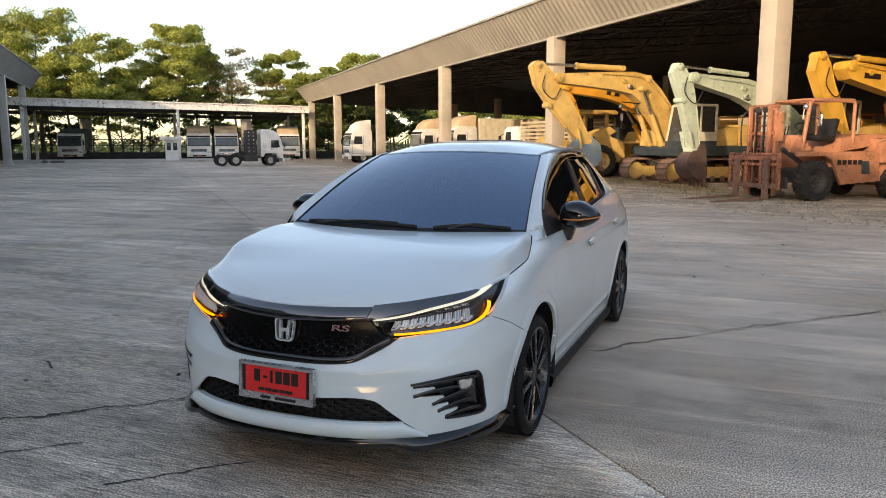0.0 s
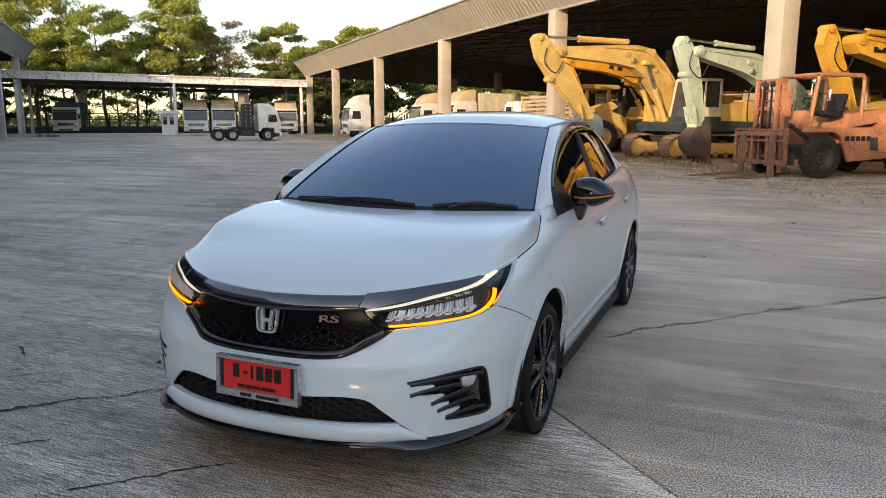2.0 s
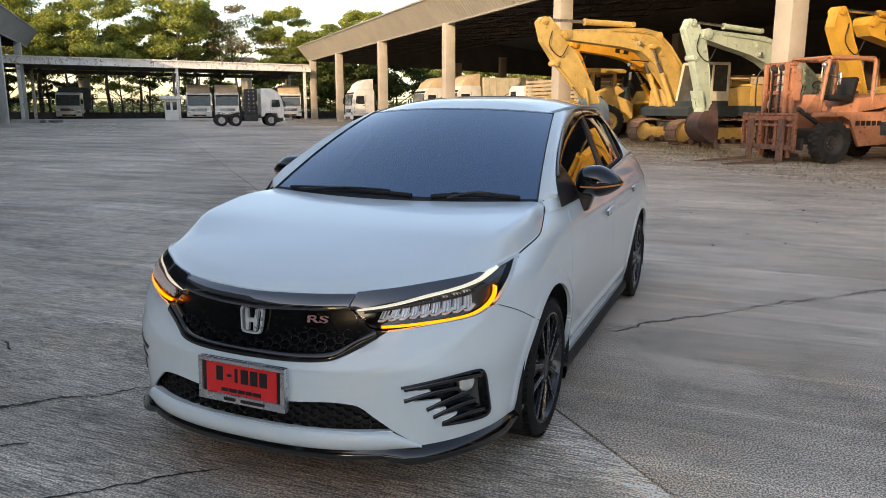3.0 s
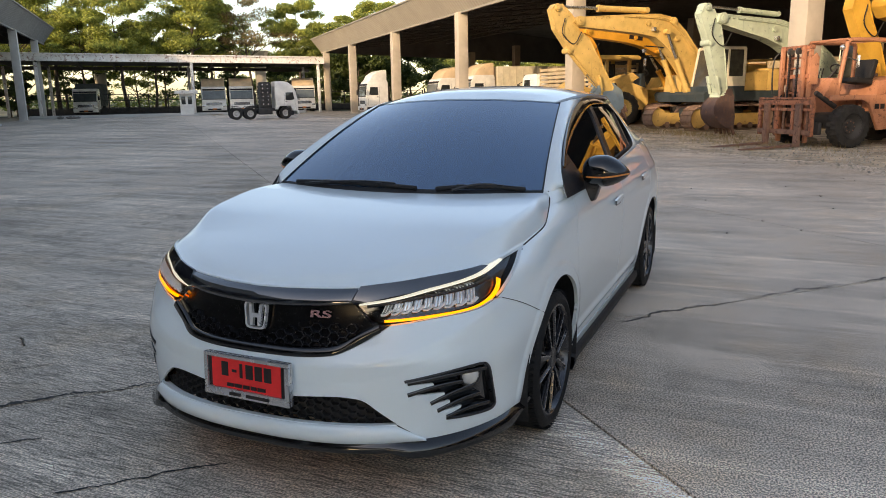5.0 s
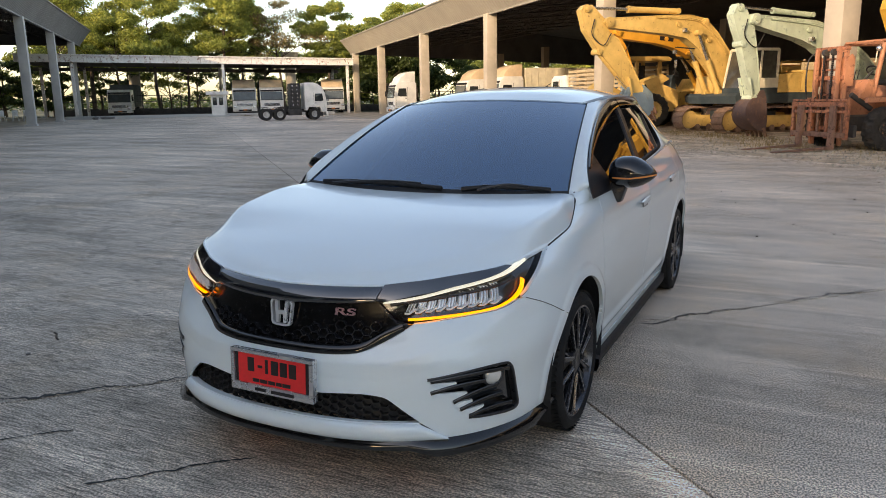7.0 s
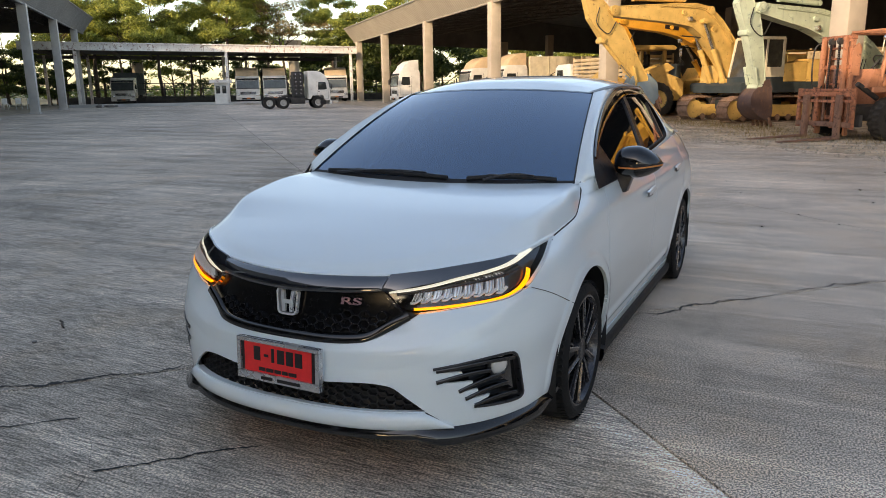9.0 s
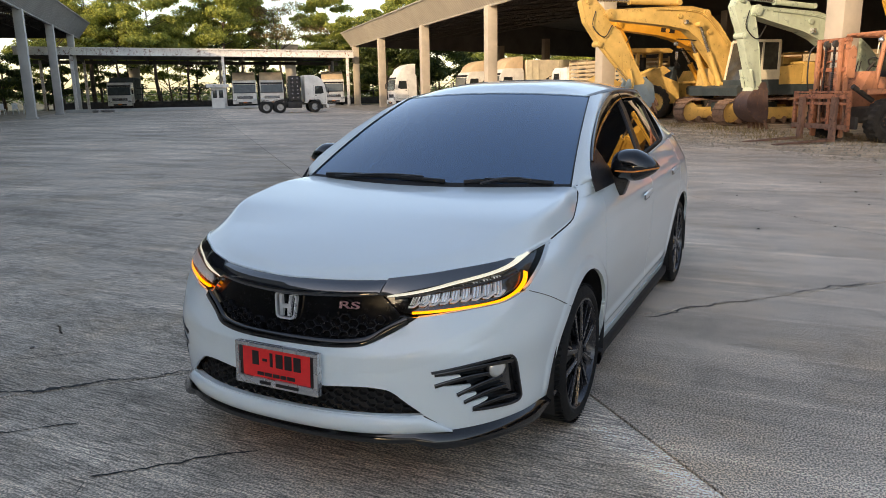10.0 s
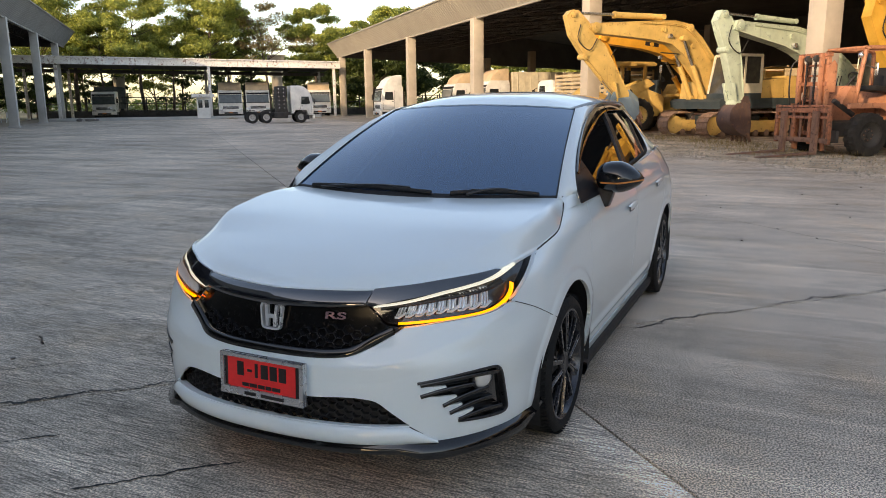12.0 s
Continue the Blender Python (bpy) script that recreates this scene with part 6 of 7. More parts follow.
# forklift
def forklift():
    root = thing("forklift", "faded orange heavy forklift with rusty mast and forks", "forklift", at=(2.71, 18.3, 0), turn=math.degrees(math.atan2(-.64, -.77)))
    for y in (.95, -.95):
        big_wheel(root, 0, y, .53, .34, "dark_steel")
        big_wheel(root, -2.75, y * .92, .46, .30, "dark_steel")
    for y in (.98, -.98):
        bm = bmesh.new()
        prism(bm, [(.60, 1.16), (.60, 1.28), (-2.0, 1.28), (-2.16, .50), (-.86, .42), (-.70, .72), (-.52, 1.06), (-.30, 1.16)], pose(0, y, 0), .10, .02)
        part("side_panel", bm, M["salmon"], root)
        bm = bmesh.new()
        prism(bm, [(-2.05, 1.22), (-2.12, .98), (-2.32, .98), (-2.75, 1.05), (-3.22, .98), (-3.30, .62), (-3.55, .66), (-3.62, 1.40), (-3.3, 1.62), (-2.35, 1.62), (-2.1, 1.5)], pose(0, y, 0), .14, .03)
        part("rear_fender", bm, M["salmon"], root)
    for k in range(6):
        bm = bmesh.new()
        box(bm, (.03, .02, .34), pose(-1.72 + k * .045, 1.035, .86, 0, 8, 0))
        part("vent_slat", bm, M["slate"], root)
    for k in range(5):
        bm = bmesh.new()
        box(bm, (.12, .012, .12), pose(-1.42 + k * .17, 1.036, 1.0, 0, 2, 0))
        part("marking", bm, M["ink"], root)
    bm = bmesh.new()
    prism(bm, [(-2.2, .55), (-3.35, .62), (-3.85, .80), (-3.9, 1.55), (-3.6, 1.66), (-2.1, 1.62)], pose(0, 0, 0), 1.75, .10)
    part("counterweight", bm, M["salmon"], root)
    bm = bmesh.new()
    prism(bm, [(-1.1, 1.25), (-3.5, 1.60), (-3.5, 1.74), (-2.0, 1.74), (-1.15, 1.62)], pose(0, 0, 0), 1.30, .05)
    part("engine_hood", bm, M["salmon"], root)
    bm = bmesh.new()
    box(bm, (2.6, 1.5, .35), pose(-.9, 0, .65), .05)
    part("chassis", bm, M["dark_steel"], root)
    bm = bmesh.new()
    prism(bm, [(.55, 1.26), (.30, 1.70), (.18, 1.70), (.05, 1.26)], pose(0, 0, 0), 1.4, .03)
    part("dashboard", bm, M["salmon"], root)
    # seat, wheel, levers
    bm = bmesh.new()
    box(bm, (.52, .55, .14), pose(-.82, .25, 1.62, 0, -6, 0), .05)
    seat = part("seat", bm, M["matt_black"], root, "worn black seat")
    bm = bmesh.new()
    box(bm, (.14, .52, .50), pose(-1.10, .25, 1.90, 0, -14, 0), .06)
    part("backrest", bm, M["matt_black"], seat)
    ringpts = [(-.18 + .09 * math.sin(t) * .5, .25 + .19 * math.cos(t), 1.92 + .19 * math.sin(t) * .55) for t in np.linspace(0, 2 * math.pi, 21)]
    tube("steering_wheel", ringpts, .018, "matt_black", root)
    tube("steering_column", [(.12, .25, 1.6), (-.18, .25, 1.92)], .03, "dark_steel", root)
    for y in (.0, -.1, -.2):
        tube("lever", [(.05, y, 1.6), (-.02, y, 1.95)], .012, "dark_steel", root)
    # overhead guard
    for y in (.62, -.62):
        tube("guard_post", [(.10, y, 1.28), (-.10, y, 2.55)], .055, "salmon", root, 8)
        tube("guard_post", [(-1.55, y, 1.50), (-1.55, y, 2.50)], .05, "salmon", root, 8)
        tube("guard_rail", [(-.10, y, 2.55), (-.2, y, 2.60), (-1.48, y, 2.60), (-1.55, y, 2.50)], .055, "salmon", root, 8)
    for k in range(6):
        bm = bmesh.new()
        x = -.12 - k * .28
        bar(bm, (x, -.62, 2.62), (x, .62, 2.62), .07, .05, bevel=.01)
        part("guard_bar", bm, M["salmon"], root)
    tube("mirror_arm", [(-.05, .66, 2.2), (-.18, .86, 2.1)], .014, "dark_steel", root)
    bm = bmesh.new()
    box(bm, (.05, .20, .30), pose(-.2, .88, 2.08, 0, 0, -30), .04)
    part("rear_view_mirror", bm, M["silver"], root)
    tube("lamp_bracket", [(.05, .55, 2.1), (.02, .55, 2.45), (-.1, .5, 2.5)], .014, "cream", root)
    bm = bmesh.new()
    bmesh.ops.create_uvsphere(bm, u_segments=14, v_segments=10, radius=.07, matrix=pose(.02, .6, 2.42))
    part("work_lamp", bm, M["silver"], root)
    # mast
    for y in (.46, -.46):
        bm = bmesh.new()
        for x, w in ((.80, .12), (.92, .09)):
            box(bm, (.10, .07, 2.34 if x < .85 else 2.30), pose(x, y * (1 if x < .85 else .78), 1.30), .012)
        part("mast_channel", bm, M["salmon"], root)
    for z in (2.44, 1.75, .55):
        bm = bmesh.new()
        box(bm, (.14, 1.02, .10), pose(.80, 0, z), .015)
        part("mast_crossbar", bm, M["rust_orange"], root)
    for y in (.14, -.14):
        bm = bmesh.new()
        for k in range(34):
            box(bm, (.035, .05 if k % 2 else .035, .045), pose(.90, y, .75 + k * .048))
        part("lift_chain", bm, M["hose"], root)
        bm = bmesh.new()
        rod(bm, (.88, y - .04, 2.36), (.88, y + .04, 2.36), .08, 16)
        part("chain_roller", bm, M["dark_steel"], root)
        bm = bmesh.new()
        rod(bm, (.78, y * 2.1, .4), (.78, y * 2.1, 2.2), .045, 12)
        part("lift_ram", bm, M["salmon"], root)
    tube("hose", [tuple(p) for p in curve([(.8, -.5, 2.4), (.95, -.62, 2.2), (.98, -.62, 1.6), (.95, -.55, 1.1)], 5)], .02, "hose", root)
    for y, w in ((.30, .10), (-.30, .10)):
        bm = bmesh.new()
        box(bm, (.08, w, 2.0), pose(.70, y, 1.35), .012)
        part("inner_channel", bm, M["rust"], root)
    bm = bmesh.new()
    box(bm, (.05, .62, .34), pose(.66, 0, 1.05), .02)
    part("mast_plate", bm, M["dark_steel"], root)
    for y in (.60, -.60):
        bm = bmesh.new()
        rod(bm, (.70, y, 1.35), (.10, y, 1.0), .06, 12)
        part("tilt_ram", bm, M["dark_steel"], root)
        bm = bmesh.new()
        prism(bm, [(.62, 1.55), (.86, 1.55), (.86, 2.15), (.70, 2.3), (.62, 2.2)], pose(0, y * .86, 0), .05, .01)
        part("mast_bracket", bm, M["salmon"], root)
    bm = bmesh.new()
    box(bm, (.10, 1.5, .30), pose(.62, 0, .48), .03)
    part("front_axle", bm, M["dark_steel"], root)
    for z, h in ((1.12, .12), (.95, .07), (.40, .12), (1.22, .05)):
        bm = bmesh.new()
        box(bm, (.09, 1.86, h), pose(1.04, 0, z), .012)
        part("carriage_bar", bm, M["rust_orange" if z > .5 else "rust"], root)
    for y in (.90, -.90, .28, -.28):
        bm = bmesh.new()
        box(bm, (.08, .10, .95), pose(1.03, y, .78), .012)
        part("carriage_plate", bm, M["rust_orange"], root)
    for y in (.72, .44, -.10, -.42, -.74):
        bm = bmesh.new()
        box(bm, (.05, .06, .74), pose(.98, y, .70), .01)
        part("carriage_rib", bm, M["rust"], root)
    for y in (.30, -.30):
        tube("hose", [tuple(p) for p in curve([(.92, y, 1.30), (1.06, y * 1.3, 1.05), (.98, y * 1.5, .75), (.90, y * 1.2, .55)], 5)], .018, "hose", root)
    for z in (1.35, 1.95, 2.2):
        bm = bmesh.new()
        box(bm, (.10, .76, .05), pose(.74, 0, z), .01)
        part("mast_tie", bm, M["rust_orange"], root)
    for y in (.58, -.52):
        bm = bmesh.new()
        prism(bm, [(1.10, .06), (2.75, .03), (2.75, .05), (1.19, .13), (1.19, 1.10), (1.10, 1.10)], pose(0, y, 0), .16, .008)
        part("fork", bm, M["rust"], root, "rusty steel fork")


forklift()


# wheel loader, and an open-canopied tractor beyond it
def loader(label, at, turn, size, canopy):
    root = thing("wheel_loader", label, "wheel loader", "parked loaders", at=(*at, 0), turn=turn)
    root.scale = (size, size, size)
    for x in (1.35, -1.35):
        for y in (.85, -.85):
            big_wheel(root, x, y, .66, .48, "yellow", 18)
    for name, pts, w in (("rear_body", [(-2.3, .7), (-.3, .7), (-.3, 1.5), (-.5, 1.85), (-2.2, 1.85), (-2.45, 1.4)], 1.4), ("front_frame", [(.1, .6), (1.7, .6), (1.7, 1.2), (1.0, 1.75), (.1, 1.4)], 1.0)):
        bm = bmesh.new()
        prism(bm, pts, pose(0, 0, 0), w, .06)
        part(name, bm, M["yellow"], root)
    for y in (.71, -.71):
        for k in range(5):
            bm = bmesh.new()
            box(bm, (.10, .02, .34), pose(-2.0 + k * .2, y, 1.35), .006)
            part("vent_slat", bm, M["slate"], root)
    for x, y in ((-.35, .72), (-.35, -.72)):
        bm = bmesh.new()
        prism(bm, [(x - .75, 1.36), (x + .55, 1.36), (x + .55, 1.44), (x - .75, 1.48)], pose(0, y, 0), .5, .02)
        part("fender", bm, M["yellow"], root)
    if canopy:
        for x in (-.4, -1.5):
            for y in (.6, -.6):
                bm = bmesh.new()
                bar(bm, (x, y, 1.6), (x, y, 2.62), .13, .13, (0, 1, 0), .02)
                part("canopy_post", bm, M["yellow"], root)
        bm = bmesh.new()
        prism(bm, [(-1.9, 2.60), (.05, 2.60), (.10, 2.68), (-.05, 2.78), (-1.8, 2.78), (-1.95, 2.70)], pose(0, 0, 0), 1.6, .03)
        part("canopy_roof", bm, M["yellow"], root)
    else:
        for y in (.45, -.45):
            bm = bmesh.new()
            prism(bm, [(.5, 1.85), (.8, 2.05), (1.6, 1.75), (2.9, .85), (3.2, .60), (2.9, .45), (2.2, .85), (1.3, 1.42)], pose(0, y, 0), .14, .02)
            arm = part("lift_arm", bm, M["yellow"], root)
            for k in range(5):
                bm = bmesh.new()
                t = k / 5
                box(bm, (.13, .012, .17), pose(1.50 + t * 1.25, y + .078, 1.56 - t * .82, 0, 33, 0))
                part("marking", bm, M["ink"], arm)
            cylinder(root, (.7, 1.0), (1.9, 1.35), y * .8, .07, "yellow")
        bm = bmesh.new()
        prism(bm, [(3.0, .1), (3.9, .05), (3.3, .35), (3.15, 1.1), (2.95, 1.0)], pose(0, 0, 0), 2.2, .03)
        part("bucket", bm, M["blue_steel"], root)
        bm = bmesh.new()
        prism(bm, [(.15, 1.4), (.45, 1.4), (.35, 2.0), (.22, 2.02)], pose(0, 0, 0), .7, .03)
        part("dashboard", bm, M["slate"], root)
        tube("steering_wheel", [(.05 + .08 * math.sin(t), .20 * math.cos(t), 2.08 + .12 * math.sin(t)) for t in np.linspace(0, 2 * math.pi, 19)], .02, "matt_black", root)
        tube("mirror_arm", [(.3, .5, 1.9), (.35, .62, 2.35)], .018, "dark_steel", root)
        bm = bmesh.new()
        box(bm, (.05, .22, .30), pose(.36, .64, 2.42), .03)
        part("rear_view_mirror", bm, M["silver"], root)
        tube("exhaust", [(-1.6, .3, 1.8), (-1.6, .3, 2.4), (-1.7, .3, 2.5)], .05, "rust", root)
    bm = bmesh.new()
    box(bm, (.5, .5, .12), pose(-.75, 0, 1.95), .04)
    seat = part("seat", bm, M["matt_black"], root)
    bm = bmesh.new()
    box(bm, (.12, .5, .5), pose(-1.0, 0, 2.2), .04)
    part("backrest", bm, M["matt_black"], seat)


loader("yellow wheel loader with open seat and lettered lift arms", (-3.7, 31.6), 212, 1.12, False)
loader("dusty yellow loader with open flat canopy", (-6.3, 31.8), OUT, 1.12, True)


# ---------------------------------------------------------------- trucks
M["dark_cover"] = weathered("dark green canvas and steel", (0.030, 0.040, 0.034), (0.07, 0.06, 0.05), 0.7, 0.3, 2.0, .1)
def truck(label, at, turn, body="none", paint="white_cab", length=6.0, deflector=True, height=2.75, cover="dark_cover", hat="tan_hat"):
    """A cab-over truck facing local x, its front bumper at x = 0."""
    root = thing("truck", label, "truck", group="parked trucks", at=at, turn=turn)
    w = 2.36
    bm = bmesh.new()
    if body == "rack":
        prism(bm, [(0, .66), (.03, 1.50), (-.12, 2.25), (-.34, 2.72), (-.72, 3.02), (-1.1, 3.12), (-1.85, 3.12), (-1.85, .80), (-1.66, .80), (-1.5, 1.08), (-.6, 1.08), (-.46, .66)], pose(0, 0, 0), w, .06)
    else:
        prism(bm, [(0, .62), (.03, 1.45), (-.10, 2.28), (-.24, height - .10), (-.42, height), (-1.75, height), (-1.85, height - .2), (-1.85, .62)], pose(0, 0, 0), w, .06)
    cab = part("cab", bm, M[paint], root)
    bm = bmesh.new()
    bar(bm, (.042, 0, 1.50), (-.088, 0, 2.28), w - .20, .03, (1, 0, 0))
    part("windscreen", bm, M["truck_glass"], cab)
    bm = bmesh.new()
    bar(bm, (.046, 0, 1.44), (.040, 0, 1.51), w - .06, .02, (1, 0, 0))
    part("wiper_panel", bm, M["matt_black"], cab)
    for y in (w / 2, -w / 2):
        bm = bmesh.new()
        prism(bm, [(-.26, 1.62), (-.36, 2.20), (-.98, 2.20), (-1.02, 1.56), (-.5, 1.56)], pose(0, y, 0), .03, .008)
        part("side_window", bm, M["dark_glass"], cab)
        bm = bmesh.new()
        for p, q in (((-.16, 1.40), (-.16, .80)), ((-1.10, 2.3), (-1.10, .80)), ((-.16, .80), (-1.10, .80))):
            bar(bm, (p[0], y * 1.002, p[1]), (q[0], y * 1.002, q[1]), .012, .012, (0, 1, 0))
        part("door_gap", bm, M["matt_black"], cab)
        bm = bmesh.new()
        box(bm, (.14, .03, .05), pose(-.95, y * 1.012, 1.42), .01)
        part("door_handle", bm, M["matt_black"], cab)
        bm = bmesh.new()
        box(bm, (.05, .34, .20), pose(.0, y * .82, .80), .03)
        part("headlight", bm, M["silver"], cab)
        bm = bmesh.new()
        box(bm, (.02, .16, .26), pose(-.005, y * .90, 1.12), .01)
        part("corner_lamp", bm, M["amber_plastic"], cab)
        tube("mirror_arm", [(-.05, y, 2.1), (.1, y * 1.12, 2.0)], .02, "matt_black", cab)
        bm = bmesh.new()
        box(bm, (.08, .16, .42), pose(.10, y * 1.14, 1.78), .03)
        part("wing_mirror", bm, M["matt_black"], cab)
    bm = bmesh.new()
    box(bm, (.18, w + .04, .36), pose(.02, 0, .52), .05)
    part("bumper", bm, M[paint], cab)
    bm = bmesh.new()
    box(bm, (.03, 1.55, .30), pose(.004, 0, 1.02), .02)
    part("grille_panel", bm, M["matt_black"], cab)
    for z in (.94, 1.03, 1.12):
        bm = bmesh.new()
        box(bm, (.03, 1.5, .03), pose(.022, 0, z), .006)
        part("grille_bar", bm, M["silver"], cab)
    bm = bmesh.new()
    box(bm, (.03, 1.3, .16), pose(.105, 0, .46), .02)
    part("bumper_slot", bm, M["matt_black"], cab)
    for y in (-.5, .1):
        tube("wiper", [(.03, y, 1.50), (.0, y + .25, 1.60), (-.02, y + .52, 1.62)], .018, "matt_black", cab)
    bm = bmesh.new()
    bar(bm, (-.06, 0, 2.34), (-.16, 0, 2.46), w - .16, .05, (1, 0, 0))
    part("sun_visor", bm, M["matt_black"], cab)
    bm = bmesh.new()
    box(bm, (.5, w - .1, .34), pose(-.6, 0, .48), .02)
    part("step_box", bm, M["matt_black"], cab)
    bm = bmesh.new()
    box(bm, (.02, .36, .12), pose(.118, 0, .5))
    part("plate_bar", bm, M["amber_plastic"], cab)
    if deflector:
        bm = bmesh.new()
        prism(bm, [(-.36, height - .05), (-.60, height + .38), (-1.05, height + .68), (-1.45, height + .78), (-1.78, height + .78), (-1.78, height - .02)], pose(0, 0, 0), w * .95, .07)
        part("roof_deflector", bm, M[hat], cab)
    bm = bmesh.new()
    for y in (.4, -.4):
        box(bm, (length - .4, .10, .24), pose(-length / 2 - .1, y, .78), .01)
    part("chassis", bm, M["dark_steel"], root)
    axles = [-1.05, -length + 1.3] + ([-length + .15] if body == "rack" else [])
    for x in axles:
        for y in (.98, -.98):
            big_wheel(root, x, y, .50, .30, "column_grey", 0, 28)
    if body == "box":
        bm = bmesh.new()
        prism(bm, [(-2.0, .95), (-2.0, 3.3), (-length, 3.3), (-length, .95)], pose(0, 0, 0), 2.4, .05)
        part("cargo_box", bm, M[cover], root)
        for x in np.arange(-2.4, -length, -.5):
            for y in (1.21, -1.21):
                bm = bmesh.new()
                box(bm, (.05, .03, 2.2), pose(x, y, 2.12))
                part("box_rib", bm, M[cover], root)
    if body == "stake":
        for y in (1.18, -1.18):
            for z in np.arange(1.25, 2.75, .20):
                bm = bmesh.new()
                box(bm, (length - 2.2, .04, .12), pose(-1.1 - length / 2, y, z))
                part("stake_board", bm, M["wood"], root)
            for x in np.linspace(-2.2, -length, 7):
                bm = bmesh.new()
                box(bm, (.08, .07, 1.9), pose(x, y, 1.85))
                part("stake_post", bm, M["wood"], root)
        for z in np.arange(1.25, 2.75, .20):
            for x in (-2.15, -length):
                bm = bmesh.new()
                box(bm, (.04, 2.3, .12), pose(x, 0, z))
                part("stake_board", bm, M["wood"], root)
        bm = bmesh.new()
        box(bm, (length - 2.1, 2.4, .12), pose(-1.05 - length / 2, 0, 1.05), .02)
        part("cargo_bed", bm, M["wood"], root)
    if body == "rack":
        for y in (.95, .48, 0, -.48, -.95):
            bm = bmesh.new()
            box(bm, (.10, .07, 2.1), pose(-2.25, y, 1.95))
            part("rack_post", bm, M["dark_steel"], root)
        for x in (-2.35, -2.95):
            for z in np.arange(1.05, 3.1, .30):
                bm = bmesh.new()
                box(bm, (.06, 2.1, .09), pose(x, 0, z))
                part("rack_bar", bm, M["dark_steel"], root)
        for z in np.arange(1.05, 2.9, .32):
            for y in (1.02, -1.02):
                bm = bmesh.new()
                prism(bm, [(-2.25, z), (-2.25, z + .16), (-3.05, z + .16), (-3.05, z)], pose(0, y, 0), .05, .01)
                part("rack_tray", bm, M["dark_steel"], root)
                for x in (-2.45, -2.85):
                    bm = bmesh.new()
                    bmesh.ops.create_uvsphere(bm, u_segments=10, v_segments=8, radius=.06, matrix=pose(x, y * 1.03, z + .22))
                    part("rack_lamp", bm, M["silver"], root)
        bm = bmesh.new()
        box(bm, (.75, 1.98, 2.15), pose(-2.62, 0, 2.0), .02)
        part("rack_panel", bm, M["dark_steel"], root)
        for y in (.92, -.92):
            bm = bmesh.new()
            box(bm, (1.15, .5, .52), pose(-2.72, y, .66), .06)
            part("fuel_tank", bm, M["dark_steel"], root)
        bm = bmesh.new()
        rod(bm, (-3.6, 0, .95), (-3.6, 0, 1.12), .42, 20)
        part("fifth_wheel", bm, M["dark_steel"], root)
        for x in axles[1:]:
            for y in (.98, -.98):
                bm = bmesh.new()
                rr = [(x + .60 * math.cos(t), .5 + .60 * math.sin(t)) for t in np.linspace(.3, math.pi - .3, 12)]
                prism(bm, rr + [(a * 1.0, b + .03) for a, b in rr[::-1]], pose(0, y, 0), .36)
                part("mudguard", bm, M["matt_black"], root)
    return root


truck("white cargo truck with dark green cover under the shelter", (-63.45, 52.1, 0), -50, "box", length=6.5, deflector=False)
truck("white truck cab with cream roof deflector", (-50.1, 56.2, 0), -48, "box", length=6.0)
truck("white truck cab parked beside another", (-47.9, 57.8, 0), -48, "box", length=6.0)
truck("white truck cab lit by low sun", (-43.8, 62.8, 0), -52, "box", length=6.0)
truck("white tractor unit with black lamp rack", (-30.35, 42.25, 0), 45, "rack", length=5.28, deflector=False).scale = (.84, .84, .84)
truck("white truck cab beside a column", (-29.2, 50.0, 0), 225, "none", length=5.5, hat="white_cab")
truck("dusty white truck parked in the shed", (*yard(49.0, 18.2).xy, 0), 225, "box", cover="cream", length=7.0, height=2.7)
truck("dusty white truck in the shed row", (*yard(43.8, 18.6).xy, 0), 225, "box", cover="cream", length=7.5)
truck("stake-sided truck with pale boards", (*yard(34.5, 19.5).xy, 0), 135, "stake", length=7.5, deflector=False, height=2.5)
truck("stake-sided truck parked beyond another", (*yard(27.5, 25.5).xy, 0), 135, "stake", length=8.0, deflector=False, height=2.5)
truck("dusty cream truck cab near a column", (*yard(29.8, 19.3).xy, 0), 225, "none", "cream", length=5.0, deflector=False, height=2.6)


# ---------------------------------------------------------------- small buildings and furniture
hut = thing("guard_hut", "small white guard hut with a flat tiled roof", "hut", at=(-48.05, 50.15, 0), turn=-45)
for name, size, z, mat in (("hut_wall", (1.15, 1.15, 2.0), 1.0, "white_cab"), ("hut_roof", (2.1, 2.0, .30), 2.15, "far_fascia"), ("hut_step", (1.6, 1.9, .12), .06, "column_grey")):
    bm = bmesh.new()
    box(bm, size, pose(0, 0, z), .03)
    part(name, bm, M[mat], hut)
for y in (-.28, .28):
    bm = bmesh.new()
    box(bm, (.03, .36, .70), pose(.582, y, 1.40), .005)
    part("hut_window", bm, M["dark_glass"], hut)

fence = thing("fence", "low dark fence behind the truck shelter", "fence", at=(-63.5, 56.5, 0), turn=45)
for k in range(26):
    bm = bmesh.new()
    box(bm, (.12, .12, 2.2), pose(-9 + k * 2.0, 0, 1.1), .01)
    part("fence_post", bm, M["dark_steel"], fence)
for z in (.75, 1.5, 2.15):
    bm = bmesh.new()
    box(bm, (50, .05, .07), pose(16, 0, z))
    part("fence_rail", bm, M["dark_steel"], fence)
bm = bmesh.new()
box(bm, (50, .15, .7), pose(16, .02, .35), .02)
part("fence_wall", bm, M["dark_steel"], fence)


